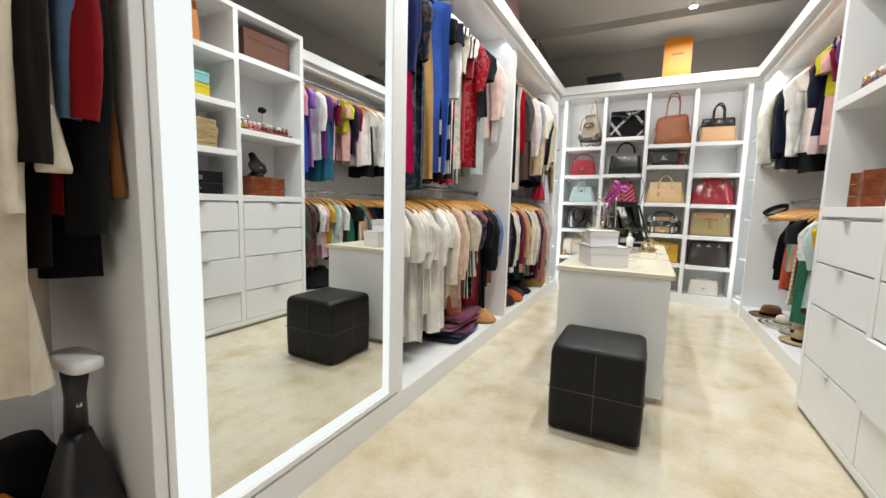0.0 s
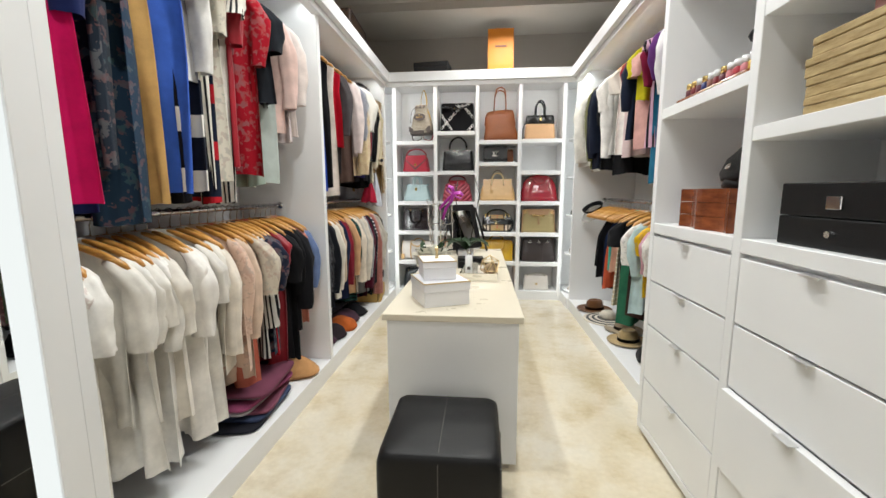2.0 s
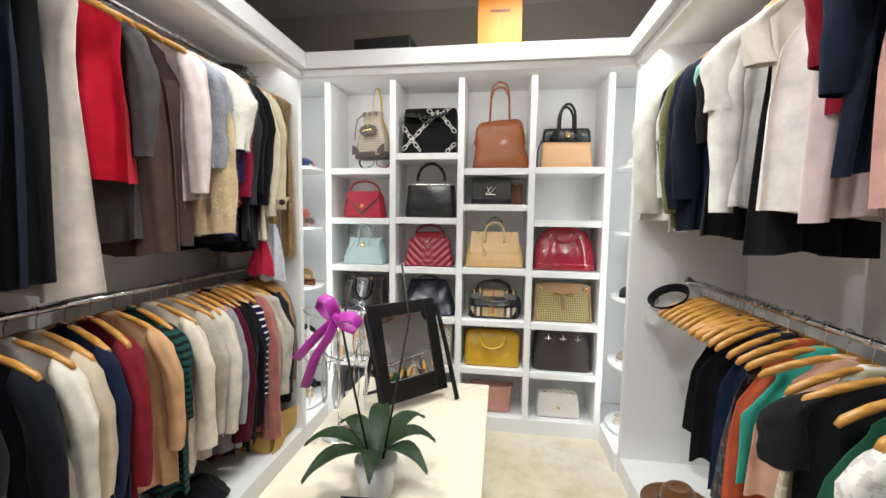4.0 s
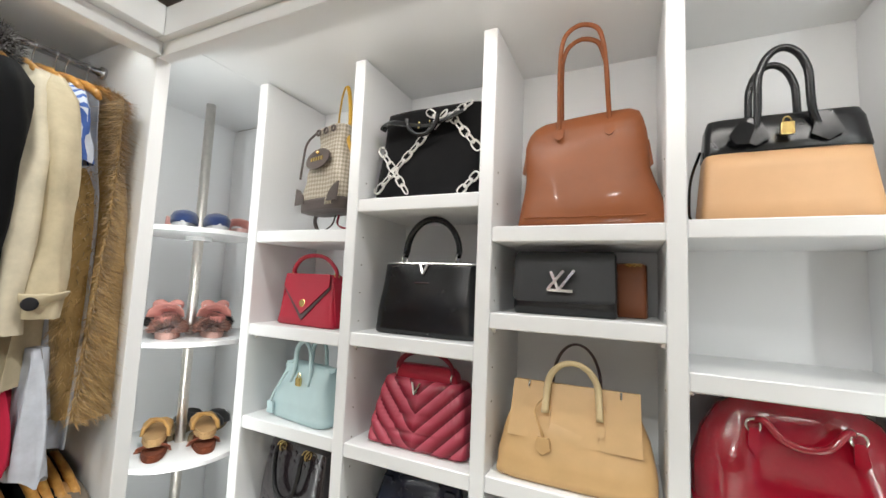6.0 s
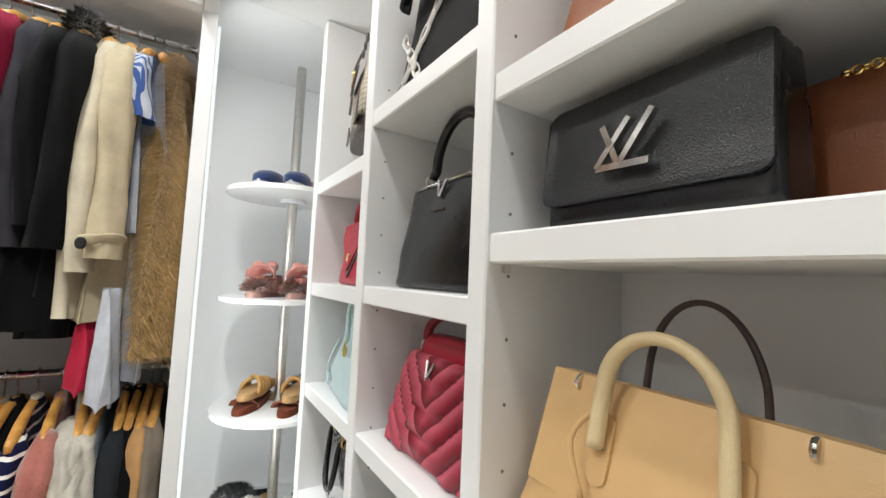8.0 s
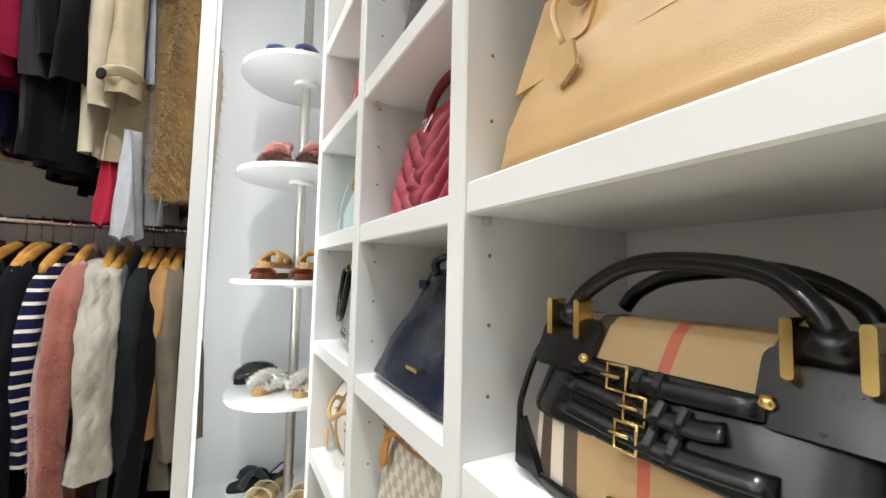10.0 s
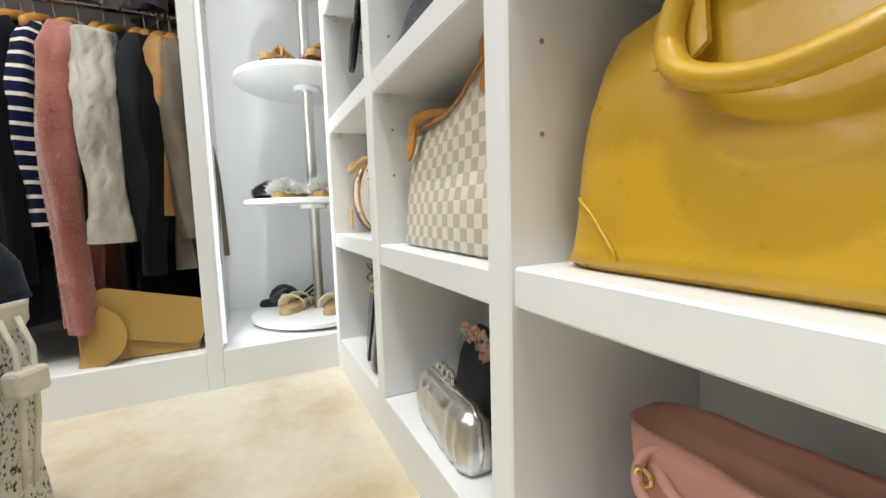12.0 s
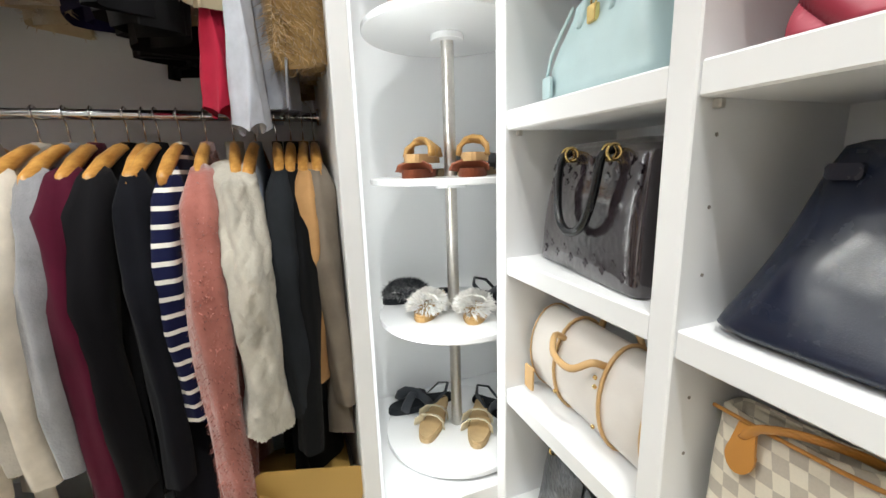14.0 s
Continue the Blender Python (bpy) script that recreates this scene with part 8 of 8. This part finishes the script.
# ---- sills and floor ----
def hat(x, y, z, colour, label, r=0.16, crown=0.085, yaw=0.0, tilt=0.0, band=None):
    s = thing("hat", pose(x, y, z, tilt, 0, yaw), label, "hat", "hats on the wardrobe floor")
    m = cloth_of(colour, "knit")
    secs = [(0.012, r, r * 0.92, 2, 0, 0), (0.004, r * 0.9, r * 0.83, 2, 0, 0), (0.0, r * 0.62, r * 0.56, 2, 0, 0), (0.012, r * 0.52, r * 0.46, 2, 0, 0), (crown * 0.8, r * 0.47, r * 0.38, 2, 0, 0), (crown, r * 0.36, r * 0.28, 2, 0, 0), (crown * 0.86, r * 0.12, r * 0.08, 2, 0, 0)]
    b = bmesh.new()
    loft(b, dense(secs, 3), 36, cap=False)
    bmesh.ops.holes_fill(b, edges=[e for e in b.edges if e.is_boundary and all(abs(v.co.x) < r * 0.3 for v in e.verts)])
    bmesh.ops.solidify(b, geom=b.faces[:], thickness=0.003)
    part("hat_shape", b, m, s, smooth=True)
    if band:
        b = bmesh.new()
        loft(b, [(0.012, r * 0.535, r * 0.475, 2, 0, 0), (0.036, r * 0.52, r * 0.455, 2, 0, 0)], 36, cap=False)
        bmesh.ops.solidify(b, geom=b.faces[:], thickness=0.002)
        part("band", b, cloth_of(band), s, smooth=True)
    return s


# striped sun hat lying flat, with three hats round it
s = thing("sun_hat", pose(1.13, 4.30, SILL + 0.003), "wide black and white ringed straw sun hat", "hat")
for i in range(6):
    r1, r0 = 0.21 - i * 0.024, 0.21 - (i + 1) * 0.024
    b = bmesh.new()
    loft(b, [(0.002 + i * 0.002, r1, r1, 2, 0, 0), (0.008 + i * 0.002, r1, r1, 2, 0, 0), (0.010 + i * 0.002, r0, r0, 2, 0, 0), (0.004 + i * 0.002, r0, r0, 2, 0, 0), (0.002 + i * 0.002, r1, r1, 2, 0, 0)], 44, cap=False)
    part("straw_ring", b, cloth_of("1a1a1c" if i % 2 else "e4dccd", "knit"), s, smooth=True)
part("crown", loft(bmesh.new(), [(0.014, 0.07, 0.07, 2, 0, 0), (0.07, 0.062, 0.062, 2, 0, 0), (0.085, 0.04, 0.04, 2, 0, 0)], 28), cloth_of("e4dccd", "knit"), s, smooth=True)
hat(1.10, 4.62, SILL + 0.005, "6a4526", "brown felt hat with a curled brim", 0.17, 0.10, 20, 0, "3a2414")
hat(1.18, 4.02, SILL + 0.005, "a4937a", "taupe felt hat with a curled brim", 0.155, 0.10, -15, 0, "4a4038")
hat(1.12, 3.76, SILL + 0.005, "b49c70", "straw panama hat with a dark band", 0.16, 0.095, 30, 0, "1c1a18")
# dark shoes bag heap under the near clothes
s = thing("black_bag", pose(1.22, 3.30, SILL + 0.002), "slouched black fabric bag under the clothes", "bag")
shell(s, [(0, 0.14, 0.2, 3, 0, 0), (0.02, 0.17, 0.25, 3, 0, 0), (0.14, 0.13, 0.2, 2.6, 0, 0), (0.22, 0.05, 0.1, 2.2, 0, 0)], cloth_of("141416"), deform=soft(0.05, 6, 16))

# folded clothes on the left sill
rnd = random.Random(2)
zz = SILL + 0.002
for c, t in (("23242c", "black"), ("3a4562", "slate blue"), ("7d4a5c", "mauve"), ("a9a3a6", "grey"), ("8e4466", "plum pink"), ("8a7f88", "dusty lilac"), ("6a3a4c", "wine")):
    w, d = 0.145 + rnd.uniform(-0.02, 0.02), 0.21 + rnd.uniform(-0.03, 0.02)
    s = thing("folded_clothing", pose(-1.26 + rnd.uniform(-0.03, 0.03), 2.58 + rnd.uniform(-0.03, 0.03), zz, 0, 0, rnd.uniform(-12, 12)), t + " folded garment in a pile on the wardrobe floor", "clothing", "folded clothes")
    shell(s, [(0, w * 0.95, d * 0.95, 6, 0, 0), (0.006, w, d, 6, 0, 0), (0.018, w, d, 6, 0, 0), (0.024, w * 0.96, d * 0.96, 5, 0, 0)], cloth_of(c), name="fold", deform=soft(0.006, 14, rnd.random() * 9))
    zz += 0.0255
for x, y, c, t in ((-1.25, 3.05, "a51d2d", "red"), (-1.2, 3.0, "b98a5c", "tan"), (-1.27, 3.5, "3a2030", "dark plum"), (-1.24, 3.68, "2a2226", "dark"), (-1.22, 3.86, "b05a28", "rust orange"), (-1.26, 4.06, "44303c", "dark purple"), (-1.25, 4.3, "17181c", "black")):
    s = thing("clothing_heap", pose(x, y, SILL + 0.002, 0, 0, rnd.uniform(-30, 30)), t + " crumpled garment on the wardrobe floor", "clothing")
    shell(s, [(0, 0.12, 0.09, 3, 0, 0), (0.02, 0.14, 0.11, 3, 0, 0), (0.06, 0.11, 0.09, 2.5, 0, 0), (0.10, 0.05, 0.04, 2, 0, 0)], cloth_of(c), name="fold", deform=soft(0.04, 9, x + y))

# flattened kraft gift bags at the corner of the left sill
KRAFT = CARTON["kraft"]
s = thing("kraft_box", pose(-1.23, 4.83, SILL + 0.002), "mustard kraft cardboard box with a folded flap", "box")
part("body", box(bmesh.new(), -0.12, 0.11, -0.14, 0.145, 0, 0.10, 0.003, 1), KRAFT, s)
b = plate(bmesh.new(), round_rect(-0.13, 0.15, 0.06, 0.20, 0.03), lambda z: 0, 0.004)
part("flap", b, KRAFT, s).matrix_basis = pose(0.118, -0.01, -0.005, 0, 14, 90)
b = plate(bmesh.new(), [(0.09 * math.cos(radians(a)), 0.09 * math.sin(radians(a)) + 0.09) for a in range(-90, 91, 12)], lambda z: 0, 0.004)
part("round_flap", b, KRAFT, s).matrix_basis = pose(0.125, -0.14, 0.0, 0, 20, 80)

# rope-handled tote with a knitted hat on it, at the end of the island
NAVYC = cloth("navy_canvas", hexc("1c2233"), 500, 0.25, 0.9, 0.1)
SPECK, _nt, _b = base_material("speckled_weave", 0.9)
_f = noise_tex(_nt, coords(_nt, (1, 1, 0.6)), 210.0, 2)
_nt.links.new(ramp(_nt, _f, [(0.36, hexc("34322f")), (0.42, hexc("9a958b")), (0.47, hexc("d8d4c8"))]), _b.inputs["Base Color"])
bump(_nt, _b, _f, 0.4, 0.002)
CREAM_C = cloth_of("e2dccc")
s = thing("tote_bag", pose(-0.463, 4.667, FLOOR_Z, 0, 0, 66), "navy and speckled woven tote with thick rope handles", "bag")
shell(s, [(0, 0.16, 0.08, 4, 0, 0), (0.01, 0.17, 0.09, 4, 0, 0), (0.2, 0.18, 0.095, 4, 0, 0), (0.385, 0.185, 0.095, 4, 0, 0)], SPECK, "black and white speckled weave", name="lower_body", deform=soft(0.02, 8, 3))
shell(s, [(0.384, 0.188, 0.098, 4, 0, 0), (0.39, 0.191, 0.101, 4, 0, 0), (0.42, 0.19, 0.10, 4, 0, 0)], CREAM_C, "cream trim band", name="trim", deform=soft(0.02, 8, 3))
shell(s, [(0.421, 0.189, 0.099, 7, 0, 0), (0.47, 0.182, 0.09, 7, 0, 0), (0.512, 0.165, 0.068, 6, 0, 0), (0.525, 0.14, 0.045, 5, 0, 0)], NAVYC, "navy canvas top", name="upper_body", deform=soft(0.02, 8, 5))
for k in range(2):
    b = bmesh.new()
    path = [(0.03, -0.10, 0.49), (0.10, -0.112, 0.475), (0.16, -0.10, 0.44), (0.195, -0.085, 0.39), (0.208, -0.08, 0.30), (0.208, -0.08, 0.2), (0.18, -0.09, 0.09), (0.13, -0.10, 0.045)] if k == 0 else [(-0.10, 0.1, 0.42), (-0.09, 0.12, 0.32), (0, 0.13, 0.2), (0.08, 0.12, 0.3), (0.10, 0.1, 0.42)]
    pts = []
    for a, c in zip(path, path[1:]):
        for i in range(10):
            pts.append(Vector(a).lerp(Vector(c), i / 10))
    for strand in range(3):
        tube(b, [tuple(p + Vector((0.009 * math.cos(i * 0.55 + strand * 2.094), 0.006, 0.009 * math.sin(i * 0.55 + strand * 2.094)))) for i, p in enumerate(pts)], 0.011, 7)
    part("rope_handle", b, NAVYC, s, "thick twisted navy rope", True)
for y in (0.012, 0.034):
    part("cord", tube(bmesh.new(), [(0.19, y, 0.40), (0.205, y, 0.36), (0.205, y * 0.9, 0.27), (0.20, y * 0.6, 0.18)], 0.0035, 6), CREAM_C, s, smooth=True)
part("toggle", box(bmesh.new(), 0.192, 0.218, 0.0, 0.042, 0.30, 0.335, 0.006, 2), CREAM_C, s)
RIBBED, _nt, _b = base_material("ribbed_grey_knit", 0.95)
_v = coords(_nt)
_w = math_node(_nt, "SINE", math_node(_nt, "MULTIPLY", math_node(_nt, "ADD", xyz(_nt, _v)[0], math_node(_nt, "MULTIPLY", noise_tex(_nt, _v, 6.0), 0.004)), 620.0))
_f = math_node(_nt, "ADD", math_node(_nt, "MULTIPLY", _w, 0.1), noise_tex(_nt, _v, 160.0, 2))
_nt.links.new(ramp(_nt, _f, [(0.1, hexc("aeaaa0")), (0.8, hexc("c6c2b8"))]), _b.inputs["Base Color"])
bump(_nt, _b, _f, 0.6, 0.003)
s = thing("knitted_hat", pose(-0.453, 4.642, 0.566, 0, 16, 66), "grey ribbed knitted hat folded flat on the tote", "hat")
b = bmesh.new()
loft(b, dense([(-0.006, 0.125, 0.115, 7, 0, 0), (0.000, 0.134, 0.124, 7, 0, 0), (0.008, 0.136, 0.126, 7, 0, 0), (0.014, 0.128, 0.118, 6, 0, 0), (0.020, 0.09, 0.08, 4, 0, 0), (0.022, 0.02, 0.02, 2, 0, 0)], 5), 120)
for v in b.verts:
    v.co.z += 0.0022 * math.sin(v.co.x * 620 + 3 * noise.noise(v.co * 14)) + 0.006 * noise.noise(v.co * 9)
part("hat_shape", b, RIBBED, s, smooth=True)

# garment steamer and a carton in the near wardrobe
s = thing("garment_steamer", pose(-1.26, 0.36, 0.10), "black upright garment steamer with a white head", "steamer")
part("body", loft(bmesh.new(), dense([(0, 0.09, 0.09, 2.5, 0, 0), (0.02, 0.10, 0.10, 2.5, 0, 0), (0.2, 0.085, 0.085, 2.5, 0, 0), (0.33, 0.05, 0.05, 2, 0, 0), (0.40, 0.03, 0.03, 2, 0, 0)], 2), 24), paint("black_plastic", hexc("16171b"), 0.35), s, smooth=True)
part("wand", tube(bmesh.new(), [(0, 0, 0.40), (0.01, 0, 0.5), (0.02, 0, 0.58)], [0.025, 0.022, 0.03], 14), paint("dark_plastic", hexc("22242a"), 0.35), s, smooth=True)
part("head", loft(bmesh.new(), [(0.575, 0.06, 0.03, 3, 0.03, 0), (0.585, 0.08, 0.04, 3, 0.03, 0), (0.605, 0.08, 0.04, 3, 0.03, 0), (0.612, 0.07, 0.033, 3, 0.03, 0)], 28), WHITE_GLOSS, s, "white steam head", True)
part("window", box(bmesh.new(), 0.02, 0.03, -0.008, 0.008, 0.47, 0.52, 0.003, 1), WHITE_GLOSS, s)
carton(-1.22, 0.12, 0.101, 0.28, 0.3, 0.26, 8, "orange", "orange carton on the wardrobe floor")
s = thing("black_bag", pose(-1.45, 0.30, 0.101), "slouched black bag behind the steamer", "bag")
shell(s, [(0, 0.12, 0.12, 3, 0, 0), (0.02, 0.14, 0.13, 3, 0, 0), (0.2, 0.12, 0.11, 2.6, 0, 0), (0.34, 0.06, 0.06, 2.2, 0, 0)], cloth_of("101012"), deform=soft(0.03, 6, 26))

# scarves hung by the end of the upper rail
for x, y, z0, c, ln, t in ((-1.20, 4.775, 1.42, "b0253f", 0.22, "raspberry scarf"), (-1.16, 4.83, 1.50, "c2c6d0", 0.34, "pale grey pleated scarf")):
    s = thing("scarf", pose(x, y, z0), t + " hanging between the rails", "scarf")
    rows = []
    for k in range(12):
        f = k / 11
        rows.append([((0.03 + 0.05 * f) * math.cos(a) * (1 + 0.15 * math.sin(5 * a + f * 3)), (0.012 + 0.018 * f) * math.sin(a) + 0.012 * math.sin(3 * f + 6 * math.cos(a)), -ln * f + 0.01 * math.sin(4 * a) * f) for a in [math.tau * q / 28 for q in range(28)]])
    grid_mesh("cloth", rows, cloth_of(c), s)
# empty wooden hangers and a sun visor at the end of the right lower rail
for i in range(15):
    hg = thing("clothes_hanger", pose(RAIL_RX, 4.84 - i * 0.036, LOW_Z, 0, 0, 12 + (i * 37 % 11) - 5), "varnished wooden hanger on the lower rail", "hanger", "wooden hangers")
    make_hanger(hg)
s = thing("sun_visor", pose(RAIL_RX - 0.14, 4.88, 1.135, 12, -30, 10), "clear sun visor with a black band hooked over a hanger", "visor")
part("band", tube(bmesh.new(), [(0.095 * math.cos(a), 0.085 * math.sin(a), 0) for a in [math.tau * k / 28 for k in range(28)]], 0.022, 8, closed=True, flat=0.18), cloth_of("17171a"), s, smooth=True)
VISOR, _nt, _b = base_material("clear_visor", 0.08)
_b.inputs["Base Color"].default_value = (0.8, 0.8, 0.78, 1)
_b.inputs["Transmission Weight"].default_value = 0.6
b = bmesh.new()
rows = []
for k in range(4):
    rows.append([b.verts.new(((0.09 + 0.02 * k) * math.cos(a) - 0.01, (0.085 + 0.006 * k) * math.sin(a), -0.022 - 0.018 * k)) for a in [math.pi * (0.5 + q / 16) for q in range(17)]])
for u, v in zip(rows, rows[1:]):
    for q in range(16):
        b.faces.new((u[q], u[q + 1], v[q + 1], v[q]))
bmesh.ops.solidify(b, geom=b.faces[:], thickness=0.002)
part("peak", b, VISOR, s, "clear plastic peak", True)
